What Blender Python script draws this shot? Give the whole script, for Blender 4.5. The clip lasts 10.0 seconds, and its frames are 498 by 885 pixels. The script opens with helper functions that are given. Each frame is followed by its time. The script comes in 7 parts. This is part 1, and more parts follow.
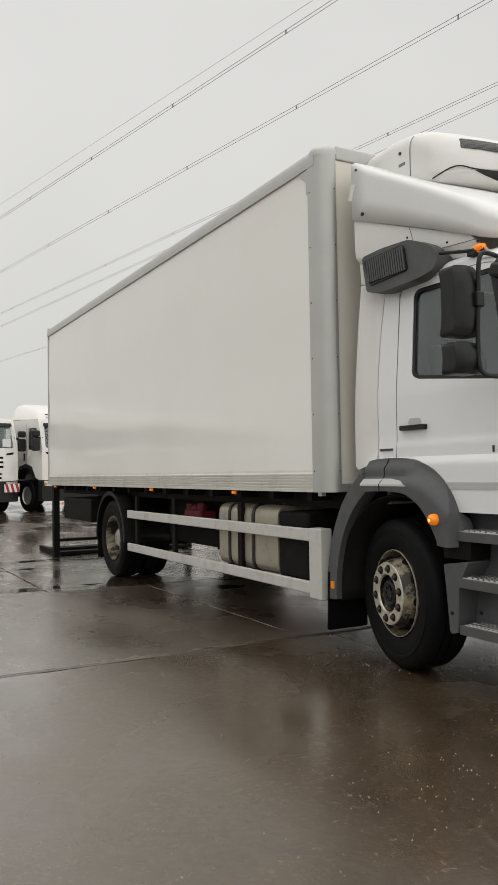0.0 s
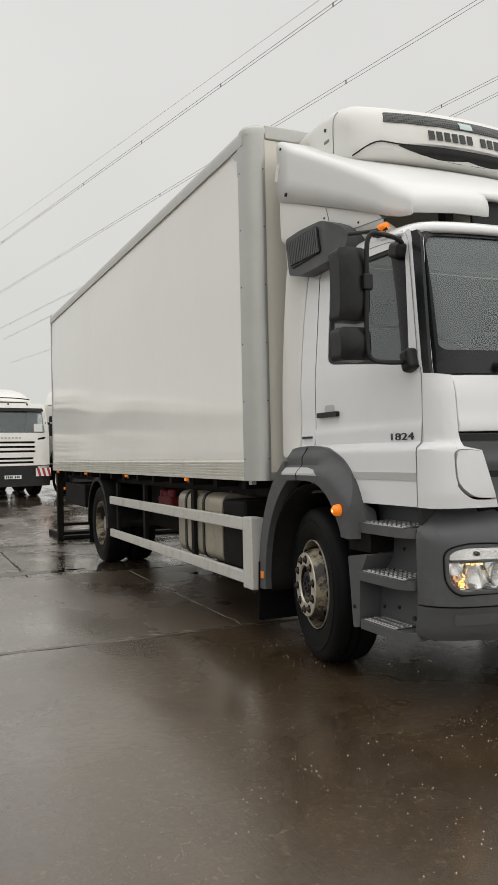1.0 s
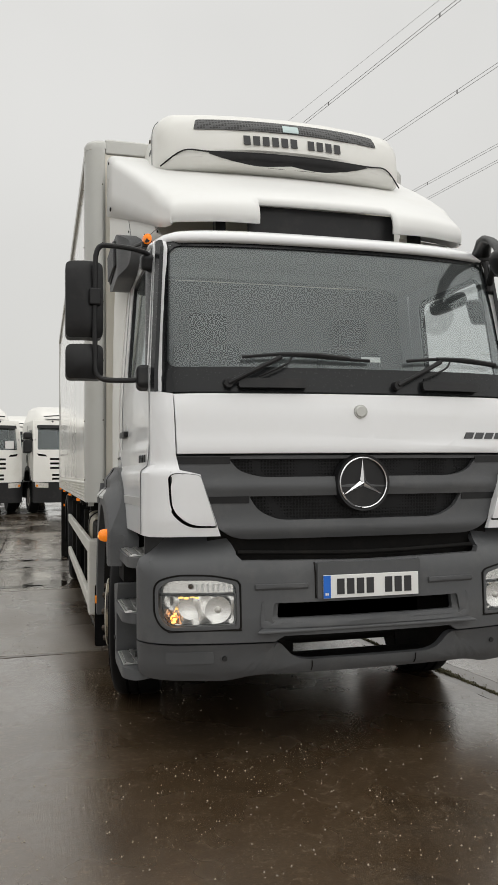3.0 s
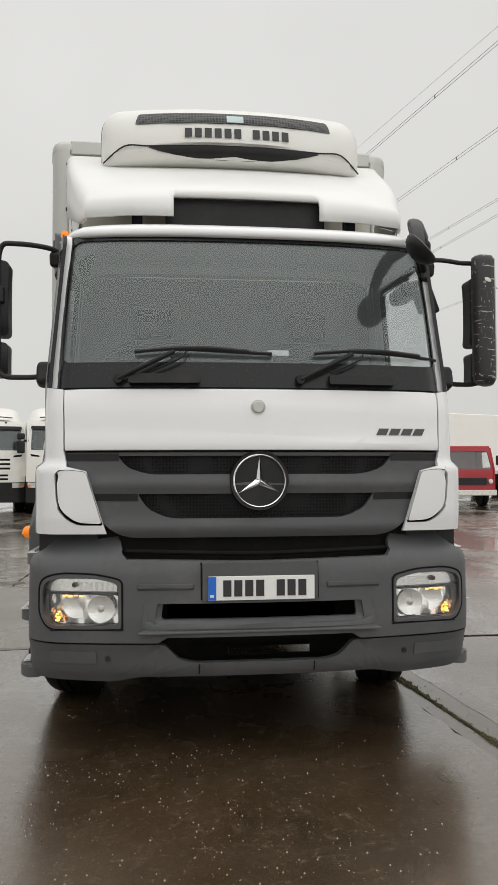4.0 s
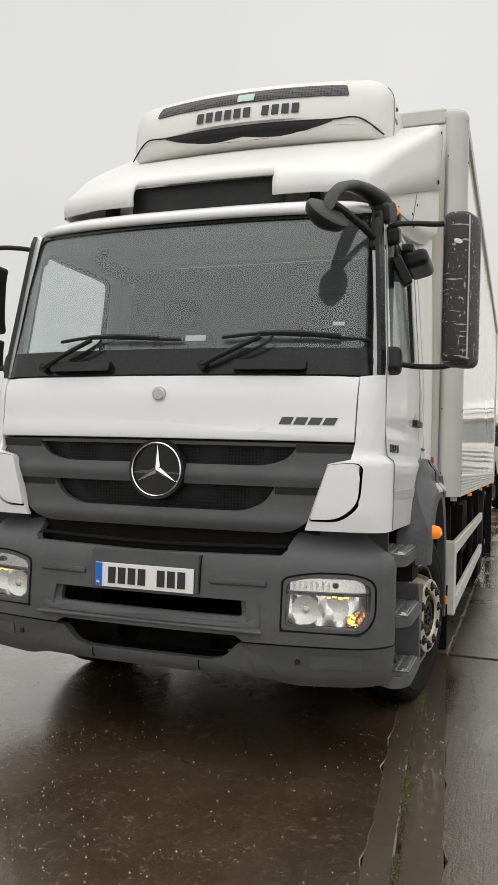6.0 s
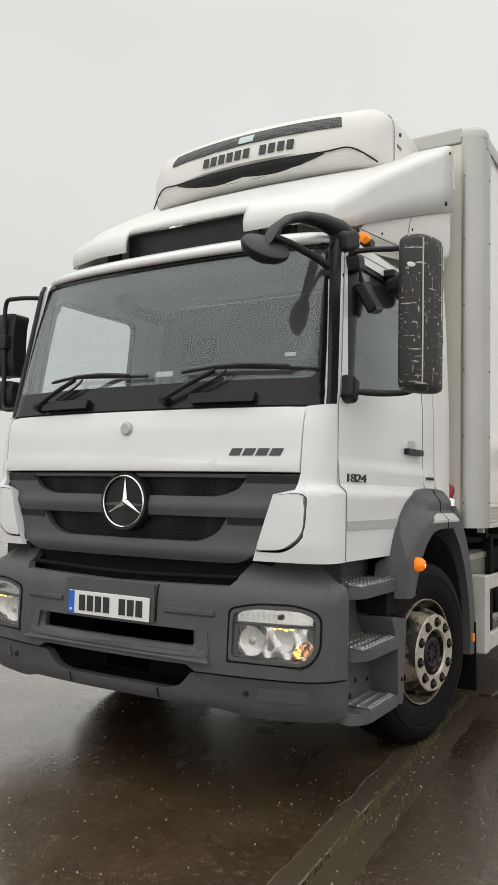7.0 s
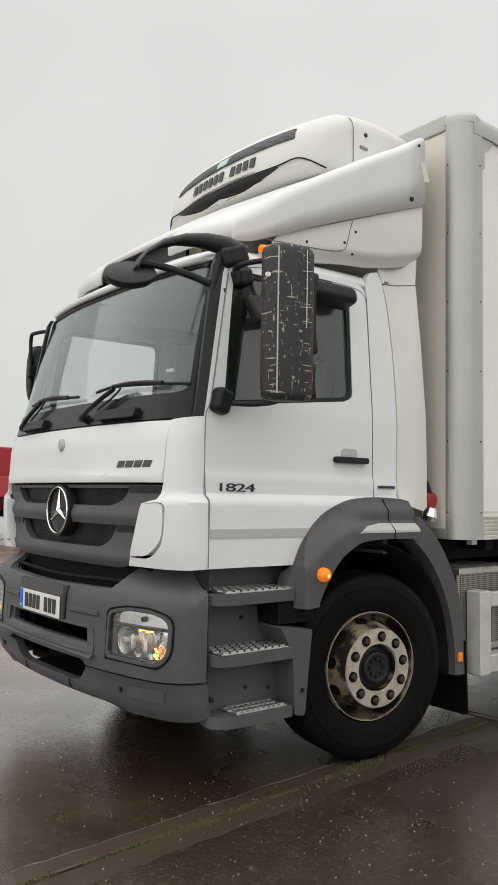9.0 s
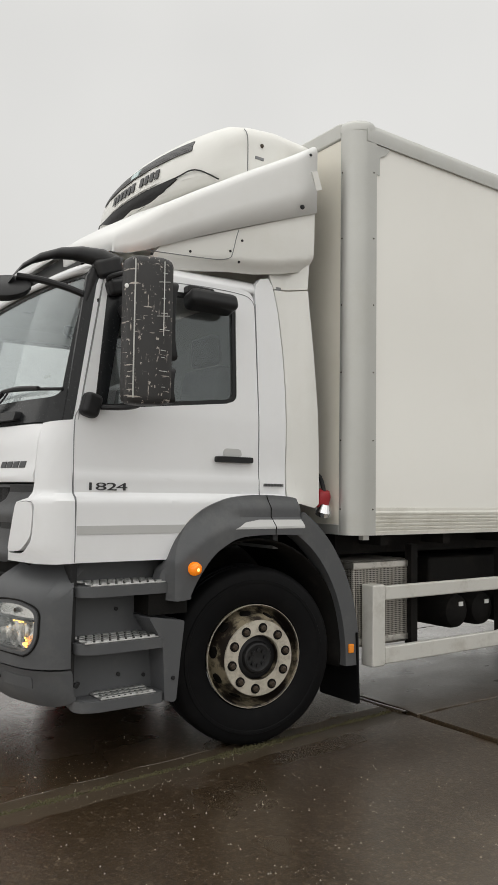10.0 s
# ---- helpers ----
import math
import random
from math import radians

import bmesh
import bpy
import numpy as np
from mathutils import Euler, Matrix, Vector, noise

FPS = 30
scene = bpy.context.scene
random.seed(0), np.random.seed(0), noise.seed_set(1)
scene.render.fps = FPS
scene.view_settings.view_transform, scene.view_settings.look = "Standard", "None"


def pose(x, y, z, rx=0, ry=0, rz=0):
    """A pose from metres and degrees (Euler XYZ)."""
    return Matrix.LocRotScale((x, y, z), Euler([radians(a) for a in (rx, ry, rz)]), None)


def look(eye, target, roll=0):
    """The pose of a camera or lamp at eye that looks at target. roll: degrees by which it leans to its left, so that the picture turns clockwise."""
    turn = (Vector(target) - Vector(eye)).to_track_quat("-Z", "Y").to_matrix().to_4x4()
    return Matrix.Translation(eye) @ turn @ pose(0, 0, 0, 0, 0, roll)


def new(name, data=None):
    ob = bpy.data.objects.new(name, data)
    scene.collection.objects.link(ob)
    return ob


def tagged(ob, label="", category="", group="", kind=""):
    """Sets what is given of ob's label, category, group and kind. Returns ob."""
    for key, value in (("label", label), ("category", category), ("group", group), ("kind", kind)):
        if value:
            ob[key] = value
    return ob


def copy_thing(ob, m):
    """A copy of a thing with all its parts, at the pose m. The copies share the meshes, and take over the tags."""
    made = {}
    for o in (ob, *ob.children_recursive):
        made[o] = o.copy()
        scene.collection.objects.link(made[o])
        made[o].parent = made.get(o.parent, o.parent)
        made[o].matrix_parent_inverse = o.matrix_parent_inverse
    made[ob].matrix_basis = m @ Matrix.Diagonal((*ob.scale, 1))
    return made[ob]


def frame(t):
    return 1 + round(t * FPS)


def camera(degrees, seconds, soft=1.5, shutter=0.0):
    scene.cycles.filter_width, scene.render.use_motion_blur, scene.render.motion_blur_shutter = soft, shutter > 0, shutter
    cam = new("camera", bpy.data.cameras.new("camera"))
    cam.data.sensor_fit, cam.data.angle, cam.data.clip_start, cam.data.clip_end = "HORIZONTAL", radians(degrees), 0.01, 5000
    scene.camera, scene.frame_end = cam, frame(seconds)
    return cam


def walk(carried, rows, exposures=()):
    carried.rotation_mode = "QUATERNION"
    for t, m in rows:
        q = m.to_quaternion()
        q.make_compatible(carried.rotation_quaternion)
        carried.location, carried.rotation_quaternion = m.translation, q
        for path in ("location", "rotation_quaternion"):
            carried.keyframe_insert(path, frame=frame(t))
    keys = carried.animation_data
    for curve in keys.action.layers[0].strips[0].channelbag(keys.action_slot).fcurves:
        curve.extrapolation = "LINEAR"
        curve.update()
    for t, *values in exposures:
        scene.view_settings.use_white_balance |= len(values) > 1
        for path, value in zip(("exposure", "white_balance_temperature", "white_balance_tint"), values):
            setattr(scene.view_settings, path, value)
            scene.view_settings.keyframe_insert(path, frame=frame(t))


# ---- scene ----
cam = camera(35.4, 10.0)
PATH = [
    (0, (-4.656, -2.926, 1.397), (-3.706, -1.168, 1.474), -0.9),
    (0.5, (-4.207, -3.072, 1.423), (-3.314, -1.283, 1.489), -1.4),
    (1, (-3.722, -3.292, 1.432), (-2.908, -1.465, 1.464), -1.2),
    (1.5, (-3.191, -3.431, 1.419), (-2.456, -1.571, 1.45), -0.0),
    (2, (-2.667, -3.594, 1.406), (-2.024, -1.702, 1.482), -0.1),
    (2.5, (-2.165, -3.765, 1.435), (-1.587, -1.852, 1.515), 0.6),
    (3, (-1.635, -3.786, 1.431), (-1.119, -1.856, 1.512), -0.6),
    (3.2, (-1.414, -3.821, 1.395), (-0.946, -1.879, 1.491), -1.3),
    (4.3, (-0.172, -3.875, 1.405), (-0.072, -1.879, 1.483), -0.2),
    (4.5, (0.058, -3.876, 1.406), (0.05, -1.877, 1.472), -0.7),
    (5, (0.588, -3.835, 1.42), (0.345, -1.85, 1.439), -0.7),
    (5.5, (1.104, -3.667, 1.412), (0.685, -1.712, 1.443), 0.8),
    (6.8, (2.451, -3.18, 1.451), (1.468, -1.442, 1.559), 1.5),
    (7, (2.593, -3.108, 1.44), (1.567, -1.397, 1.567), 1.2),
    (7.5, (3.062, -2.902, 1.463), (1.899, -1.282, 1.606), 1.4),
    (8, (3.429, -2.574, 1.439), (2.132, -1.062, 1.617), 1.1),
    (8.5, (3.801, -2.24, 1.445), (2.34, -0.88, 1.575), 0.8),
    (9, (4.168, -1.949, 1.474), (2.609, -0.704, 1.613), 1.0),
    (9.5, (4.48, -1.606, 1.504), (2.889, -0.402, 1.651), 1.1),
    (10, (4.883, -1.368, 1.502), (3.262, -0.204, 1.628), 0.8),
]
walk(cam, [(t, look(eye, target, roll)) for t, eye, target, roll in PATH], [(0, 0.0), (4.5, 0.0), (5.5, 0.05), (7.0, 0.09), (10, 0.09)])
# ---------------------------------------------------------------- light
world = bpy.data.worlds.new("overcast_sky")
scene.world = world
world.use_nodes = True
wt = world.node_tree
wt.nodes.clear()
w_out = wt.nodes.new("ShaderNodeOutputWorld")
w_bg = wt.nodes.new("ShaderNodeBackground")
w_sky = wt.nodes.new("ShaderNodeTexSky")
w_sky.sky_type = "NISHITA"
w_sky.sun_disc = False
w_sky.sun_elevation = radians(21)
w_sky.sun_rotation = radians(162)
w_grey = wt.nodes.new("ShaderNodeHueSaturation")
w_grey.inputs["Saturation"].default_value = 0.05
w_grey.inputs["Value"].default_value = 0.16
w_tc = wt.nodes.new("ShaderNodeTexCoord")
w_sep = wt.nodes.new("ShaderNodeSeparateXYZ")
w_ramp = wt.nodes.new("ShaderNodeValToRGB")
w_ramp.color_ramp.interpolation = "EASE"
w_ramp.color_ramp.elements[0].position = 0.0
w_ramp.color_ramp.elements[0].color = (0.61, 0.606, 0.578, 1)
w_ramp.color_ramp.elements[1].position = 1.0
w_ramp.color_ramp.elements[1].color = (1.65, 1.65, 1.59, 1)
w_mid = w_ramp.color_ramp.elements.new(0.5)
w_mid.color = (0.750, 0.745, 0.725, 1)
w_noise = wt.nodes.new("ShaderNodeTexNoise")
w_noise.inputs["Scale"].default_value = 1.6
w_noise.inputs["Detail"].default_value = 4
w_cloud = wt.nodes.new("ShaderNodeMapRange")
w_cloud.inputs["From Min"].default_value = 0.3
w_cloud.inputs["From Max"].default_value = 0.7
w_cloud.inputs["To Min"].default_value = 0.91
w_cloud.inputs["To Max"].default_value = 1.04
w_mul = wt.nodes.new("ShaderNodeMix")
w_mul.data_type = "RGBA"
w_mul.blend_type = "MULTIPLY"
w_mul.inputs[0].default_value = 1.0
w_mix = wt.nodes.new("ShaderNodeMix")
w_mix.data_type = "RGBA"
w_mix.inputs[0].default_value = 0.9
L = wt.links.new
L(w_sky.outputs[0], w_grey.inputs["Color"])
L(w_tc.outputs["Generated"], w_sep.inputs[0])
L(w_sep.outputs["Z"], w_ramp.inputs[0])
L(w_tc.outputs["Generated"], w_noise.inputs["Vector"])
L(w_noise.outputs["Fac"], w_cloud.inputs["Value"])
L(w_ramp.outputs[0], w_mul.inputs[6])
L(w_cloud.outputs[0], w_mul.inputs[7])
L(w_grey.outputs[0], w_mix.inputs[6])
L(w_mul.outputs[2], w_mix.inputs[7])
L(w_mix.outputs[2], w_bg.inputs["Color"])
w_bg.inputs["Strength"].default_value = 1.0
L(w_bg.outputs[0], w_out.inputs[0])

sun_data = bpy.data.lights.new("sun", "SUN")
sun_data.energy = 0.95
sun_data.angle = radians(150)
sun_data.color = (1.0, 0.97, 0.93)
sun = new("sun", sun_data)
sun.matrix_basis = look((3, -9, 9), (0, 0, 0))


# ---------------------------------------------------------------- materials
def shader(name, colour, rough=0.5, metal=0.0, vary=0.1, scale=6.0, fine=80.0, bump=0.05, dirt=None, dirt_amount=0.0, dirt_scale=2.0, coat=0.0, spread=0.08, gloss=0.5, worn=(0.5, 0.72)):
    """A painted, moulded or metal surface with variation at two scales, fine relief and patches of dirt."""
    m = bpy.data.materials.new(name)
    m.use_nodes = True
    t = m.node_tree
    b = t.nodes["Principled BSDF"]
    pos = t.nodes.new("ShaderNodeTexCoord").outputs["Object"]
    big = t.nodes.new("ShaderNodeTexNoise")
    big.inputs["Scale"].default_value, big.inputs["Detail"].default_value = scale, 5
    small = t.nodes.new("ShaderNodeTexNoise")
    small.inputs["Scale"].default_value, small.inputs["Detail"].default_value = fine, 3
    t.links.new(pos, big.inputs["Vector"])
    t.links.new(pos, small.inputs["Vector"])
    mix = t.nodes.new("ShaderNodeMix")
    mix.data_type = "RGBA"
    mix.inputs[6].default_value = (*[c * (1 - vary) for c in colour], 1)
    mix.inputs[7].default_value = (*[min(1, c * (1 + vary)) for c in colour], 1)
    t.links.new(big.outputs["Fac"], mix.inputs[0])
    col = mix.outputs[2]
    if dirt:
        n3 = t.nodes.new("ShaderNodeTexNoise")
        n3.inputs["Scale"].default_value, n3.inputs["Detail"].default_value, n3.inputs["Roughness"].default_value = dirt_scale, 9, 0.7
        t.links.new(pos, n3.inputs["Vector"])
        r = t.nodes.new("ShaderNodeMapRange")
        r.inputs["From Min"].default_value, r.inputs["From Max"].default_value = worn
        r.inputs["To Max"].default_value = dirt_amount
        t.links.new(n3.outputs["Fac"], r.inputs["Value"])
        mx = t.nodes.new("ShaderNodeMix")
        mx.data_type = "RGBA"
        mx.inputs[7].default_value = (*dirt, 1)
        t.links.new(r.outputs[0], mx.inputs[0])
        t.links.new(col, mx.inputs[6])
        col = mx.outputs[2]
    t.links.new(col, b.inputs["Base Color"])
    rr = t.nodes.new("ShaderNodeMapRange")
    rr.inputs["To Min"].default_value, rr.inputs["To Max"].default_value = max(0.02, rough - spread), min(1, rough + spread)
    t.links.new(small.outputs["Fac"], rr.inputs["Value"])
    t.links.new(rr.outputs[0], b.inputs["Roughness"])
    b.inputs["Metallic"].default_value = metal
    b.inputs["Specular IOR Level"].default_value = gloss
    b.inputs["Coat Weight"].default_value = coat
    b.inputs["Coat Roughness"].default_value = 0.05
    if bump:
        bp = t.nodes.new("ShaderNodeBump")
        bp.inputs["Strength"].default_value, bp.inputs["Distance"].default_value = bump, 0.01
        t.links.new(small.outputs["Fac"], bp.inputs["Height"])
        t.links.new(bp.outputs[0], b.inputs["Normal"])
    return m


def glass(name, tint, rough=0.02, gain=1.0, dust_sheen_amount=0.0, power=3.6):
    """Thin tinted pane: clear along the view, glossy by Fresnel, under a pale film."""
    m = bpy.data.materials.new(name)
    m.use_nodes = True
    t = m.node_tree
    t.nodes.remove(t.nodes["Principled BSDF"])
    out = t.nodes["Material Output"]
    tr, gl, fr, mx = (t.nodes.new(n) for n in ("ShaderNodeBsdfTransparent", "ShaderNodeBsdfGlossy", "ShaderNodeLayerWeight", "ShaderNodeMixShader"))
    tr.inputs["Color"].default_value = (*tint, 1)
    gl.inputs["Roughness"].default_value = rough
    gl.inputs["Color"].default_value = (0.77, 0.82, 0.83, 1)
    fr.inputs["Blend"].default_value = 0.5
    sharp = t.nodes.new("ShaderNodeMath")
    sharp.operation = "POWER"
    sharp.inputs[1].default_value = power
    t.links.new(fr.outputs["Facing"], sharp.inputs[0])
    mul = t.nodes.new("ShaderNodeMath")
    mul.operation = "MULTIPLY_ADD"
    mul.use_clamp = True
    mul.inputs[1].default_value = 0.9
    mul.inputs[2].default_value = 0.045 * gain
    t.links.new(sharp.outputs[0], mul.inputs[0])
    t.links.new(mul.outputs[0], mx.inputs[0])
    t.links.new(tr.outputs[0], mx.inputs[1])
    t.links.new(gl.outputs[0], mx.inputs[2])
    # pale diffuse film: dust, plus sky sheen put in as colour
    dust_sheen, haze = t.nodes.new("ShaderNodeBsdfDiffuse"), t.nodes.new("ShaderNodeMixShader")
    dust_sheen.inputs["Color"].default_value = (0.44, 0.48, 0.49, 1)
    film, spots = t.nodes.new("ShaderNodeTexNoise"), t.nodes.new("ShaderNodeMapRange")
    film.inputs["Scale"].default_value, film.inputs["Detail"].default_value = 3.0, 6
    t.links.new(t.nodes.new("ShaderNodeTexCoord").outputs["Object"], film.inputs["Vector"])
    spots.inputs["From Min"].default_value, spots.inputs["From Max"].default_value = 0.3, 0.7
    spots.inputs["To Min"].default_value, spots.inputs["To Max"].default_value = dust_sheen_amount * 0.7, dust_sheen_amount * 1.3
    t.links.new(film.outputs["Fac"], spots.inputs["Value"])
    t.links.new(spots.outputs[0], haze.inputs[0])
    t.links.new(mx.outputs[0], haze.inputs[1])
    t.links.new(dust_sheen.outputs[0], haze.inputs[2])
    t.links.new(haze.outputs[0], out.inputs["Surface"])
    return m


def glow(name, colour, strength):
    m = shader(name, colour, 0.25, vary=0.03, bump=0)
    b = m.node_tree.nodes["Principled BSDF"]
    b.inputs["Emission Color"].default_value = (*colour, 1)
    b.inputs["Emission Strength"].default_value = strength
    return m


def wet_concrete(name, ribs, gloss_rough, relief, ior, sheen, puddle=(0.34, 0.66), spread=(1.7, 0.7), coarse=0.25, wet=1.0, tone=1.0):
    """Brown, worn, rain-soaked concrete: stains at several sizes, and a film of water that lies in patches."""
    m = bpy.data.materials.new(name)
    m.use_nodes = True
    t = m.node_tree
    b = t.nodes["Principled BSDF"]
    pos = t.nodes.new("ShaderNodeNewGeometry").outputs["Position"]
    rnd = t.nodes.new("ShaderNodeObjectInfo").outputs["Random"]

    def n(scale, detail, rough=0.6, stretch=None):
        k = t.nodes.new("ShaderNodeTexNoise")
        k.inputs["Scale"].default_value, k.inputs["Detail"].default_value, k.inputs["Roughness"].default_value = scale, detail, rough
        if stretch:
            mp = t.nodes.new("ShaderNodeMapping")
            mp.inputs["Scale"].default_value = stretch
            t.links.new(pos, mp.inputs["Vector"])
            t.links.new(mp.outputs[0], k.inputs["Vector"])
        else:
            t.links.new(pos, k.inputs["Vector"])
        return k.outputs["Fac"]

    def rng(v, a, c, lo, hi):
        k = t.nodes.new("ShaderNodeMapRange")
        for i, x in zip(("From Min", "From Max", "To Min", "To Max"), (a, c, lo, hi)):
            k.inputs[i].default_value = x
        t.links.new(v, k.inputs["Value"])
        return k.outputs[0]

    def mixc(f, a, c, mode="MIX"):
        k = t.nodes.new("ShaderNodeMix")
        k.data_type, k.blend_type = "RGBA", mode
        for s, v in zip((0, 6, 7), (f, a, c)):
            if isinstance(v, tuple):
                k.inputs[s].default_value = (*v, 1)
            elif isinstance(v, float):
                k.inputs[s].default_value = v
            else:
                t.links.new(v, k.inputs[s])
        return k.outputs[2]

    stains, blotch, grit, grain = n(0.45, 5), n(1.7, 7, 0.68), n(26.0, 7, 0.8), n(160.0, 3)
    brush = n(1.0, 4, 0.6, (85.0, 4.5, 1.0))
    streak = n(1.0, 5, 0.6, (1.4, 0.35, 1.0))
    aggregate = t.nodes.new("ShaderNodeTexVoronoi")
    aggregate.inputs["Scale"].default_value = 60.0
    t.links.new(pos, aggregate.inputs["Vector"])
    gritty = rng(n(0.9, 3, 0.55), 0.36, 0.70, 0.0, 1.0)
    col = mixc(rng(stains, 0.35, 0.65, 0, 1), (0.044, 0.0265, 0.0125), (0.066, 0.042, 0.0215))
    col = mixc(rng(blotch, 0.48, 0.72, 0, 0.7), col, (0.080, 0.054, 0.031))
    col = mixc(rng(streak, 0.5, 0.75, 0, 0.6), col, (0.021, 0.014, 0.009))
    col = mixc(rng(blotch, 0.42, 0.30, 0, 0.6), col, (0.015, 0.010, 0.006))
    worn = t.nodes.new("ShaderNodeMath")
    worn.operation = "MULTIPLY"
    t.links.new(rng(grit, 0.54, 0.64, 0, 0.85), worn.inputs[0])
    t.links.new(rng(gritty, 0, 1, coarse, 1.0), worn.inputs[1])
    col = mixc(worn.outputs[0], col, (0.19, 0.142, 0.098))
    chips = t.nodes.new("ShaderNodeTexVoronoi")
    chips.inputs["Scale"].default_value = 95.0
    t.links.new(pos, chips.inputs["Vector"])
    lit = t.nodes.new("ShaderNodeMath")
    lit.operation = "MULTIPLY"
    t.links.new(rng(chips.outputs["Distance"], 0.30, 0.16, 0, 1), lit.inputs[0])
    t.links.new(rng(n(7.0, 4, 0.7), 0.52 - 0.2 * coarse, 0.66, 0, 0.85), lit.inputs[1])
    col = mixc(lit.outputs[0], col, (0.20, 0.165, 0.125))
    pits = t.nodes.new("ShaderNodeMath")
    pits.operation = "MULTIPLY"
    t.links.new(rng(grain, 0.44, 0.34, 0, 1), pits.inputs[0])
    t.links.new(rng(gritty, 0, 1, coarse, 0.9), pits.inputs[1])
    col = mixc(pits.outputs[0], col, (0.010, 0.007, 0.005))
    col = mixc(rng(n(55.0, 5, 0.75), 0.56, 0.42, 0.0, 0.75 * coarse), col, (0.012, 0.008, 0.005))
    col = mixc(rng(rnd, 0, 1, 0, 0.2), col, (0.042, 0.031, 0.021))
    col = mixc(1.0, col, (tone, tone * 0.985, tone * 0.96), "MULTIPLY")
    t.links.new(col, b.inputs["Base Color"])
    film = rng(n(0.9, 5, 0.55, (1.0, 0.55, 1.0)), *puddle, 0.0, 1.0)
    rough = t.nodes.new("ShaderNodeMath")
    rough.use_clamp = True
    t.links.new(rng(film, 0, 1, sheen * 1.15, sheen * 0.85), rough.inputs[0])
    t.links.new(rng(gritty, 0, 1, 0.0, 0.10), rough.inputs[1])
    t.links.new(rough.outputs[0], b.inputs["Roughness"])
    b.inputs["IOR"].default_value = ior
    b.inputs["Specular Tint"].default_value = (1.0, 0.93, 0.82, 1)
    b.inputs["Coat IOR"].default_value = 1.7
    t.links.new(rng(film, 0, 1, gloss_rough * spread[0], gloss_rough * spread[1]), b.inputs["Coat Roughness"])
    dry = t.nodes.new("ShaderNodeMath")
    dry.operation = "MULTIPLY"
    t.links.new(rng(film, 0, 1, 0.85 * wet, wet), dry.inputs[0])
    t.links.new(rng(gritty, 0, 1, 1.0, 0.82), dry.inputs[1])
    peaks = t.nodes.new("ShaderNodeMath")
    peaks.operation = "MULTIPLY"
    t.links.new(dry.outputs[0], peaks.inputs[0])
    t.links.new(rng(grit, 0.46, 0.62, 1.06, 0.66), peaks.inputs[1])
    t.links.new(peaks.outputs[0], b.inputs["Coat Weight"])
    height = grain
    for v, k in ((grit, 1.6), (aggregate.outputs["Distance"], 0.8), (brush, ribs)):
        add = t.nodes.new("ShaderNodeMath")
        add.operation = "MULTIPLY_ADD"
        add.inputs[1].default_value = k
        t.links.new(v, add.inputs[0])
        t.links.new(height, add.inputs[2])
        height = add.outputs[0]
    bp = t.nodes.new("ShaderNodeBump")
    bp.inputs["Distance"].default_value = 0.004
    t.links.new(rng(gritty, 0, 1, 0.01 + 0.16 * coarse, 0.05 + 0.38 * coarse), bp.inputs["Strength"])
    t.links.new(height, bp.inputs["Height"])
    t.links.new(bp.outputs[0], b.inputs["Normal"])
    flat = t.nodes.new("ShaderNodeBump")
    flat.inputs["Distance"].default_value = 0.004
    t.links.new(rng(gritty, 0, 1, relief, min(1.0, relief * 2.5)), flat.inputs["Strength"])
    ripple = t.nodes.new("ShaderNodeMath")
    ripple.operation = "MULTIPLY_ADD"
    ripple.inputs[1].default_value = ribs
    t.links.new(brush, ripple.inputs[0])
    pebble = t.nodes.new("ShaderNodeMath")
    pebble.operation = "MULTIPLY_ADD"
    pebble.inputs[1].default_value = 1.4 * coarse
    t.links.new(grit, pebble.inputs[0])
    t.links.new(n(16.0, 2, 0.5), pebble.inputs[2])
    t.links.new(pebble.outputs[0], ripple.inputs[2])
    t.links.new(ripple.outputs[0], flat.inputs["Height"])
    t.links.new(flat.outputs[0], b.inputs["Coat Normal"])
    return m


WHITE = shader("white_cab_paint", (0.81, 0.815, 0.825), 0.25, vary=0.012, scale=1.2, fine=6, bump=0, dirt=(0.6, 0.58, 0.52), dirt_amount=0.10, dirt_scale=2, coat=0.5, spread=0.04)
DEFLW = shader("dulled_white_deflector", (0.77, 0.77, 0.755), 0.45, vary=0.015, scale=1.4, fine=6, bump=0, dirt=(0.58, 0.56, 0.50), dirt_amount=0.15, dirt_scale=2, coat=0.2, spread=0.04)
CREAM = shader("off_white_fairing", (0.76, 0.755, 0.72), 0.36, vary=0.02, scale=1.5, fine=6, bump=0, dirt=(0.58, 0.54, 0.45), dirt_amount=0.2, dirt_scale=2, spread=0.04)
BOXW = shader("white_box_panel", (0.885, 0.875, 0.83), 0.09, vary=0.012, scale=0.6, fine=1.4, bump=0.30, dirt=(0.66, 0.62, 0.54), dirt_amount=0.10, dirt_scale=0.7, spread=0.03)
FRONTW = shader("cream_front_wall", (0.82, 0.785, 0.69), 0.3, vary=0.03, scale=0.8, fine=3, bump=0, dirt=(0.60, 0.55, 0.44), dirt_amount=0.2, dirt_scale=1.2, spread=0.04)
RAILA = shader("grey_aluminium", (0.50, 0.50, 0.475), 0.40, 0.45, vary=0.08, scale=3, bump=0.02, dirt=(0.42, 0.40, 0.34), dirt_amount=0.3, dirt_scale=2.5)
GUARD = shader("pale_painted_aluminium", (0.62, 0.61, 0.57), 0.45, 0.2, vary=0.06, scale=4, bump=0.03, dirt=(0.3, 0.27, 0.22), dirt_amount=0.45, dirt_scale=6)
GREY = shader("grey_textured_plastic", (0.086, 0.088, 0.092), 0.5, gloss=0.35, vary=0.10, scale=5, fine=420, bump=0.10, dirt=(0.19, 0.185, 0.175), dirt_amount=0.25, dirt_scale=4)
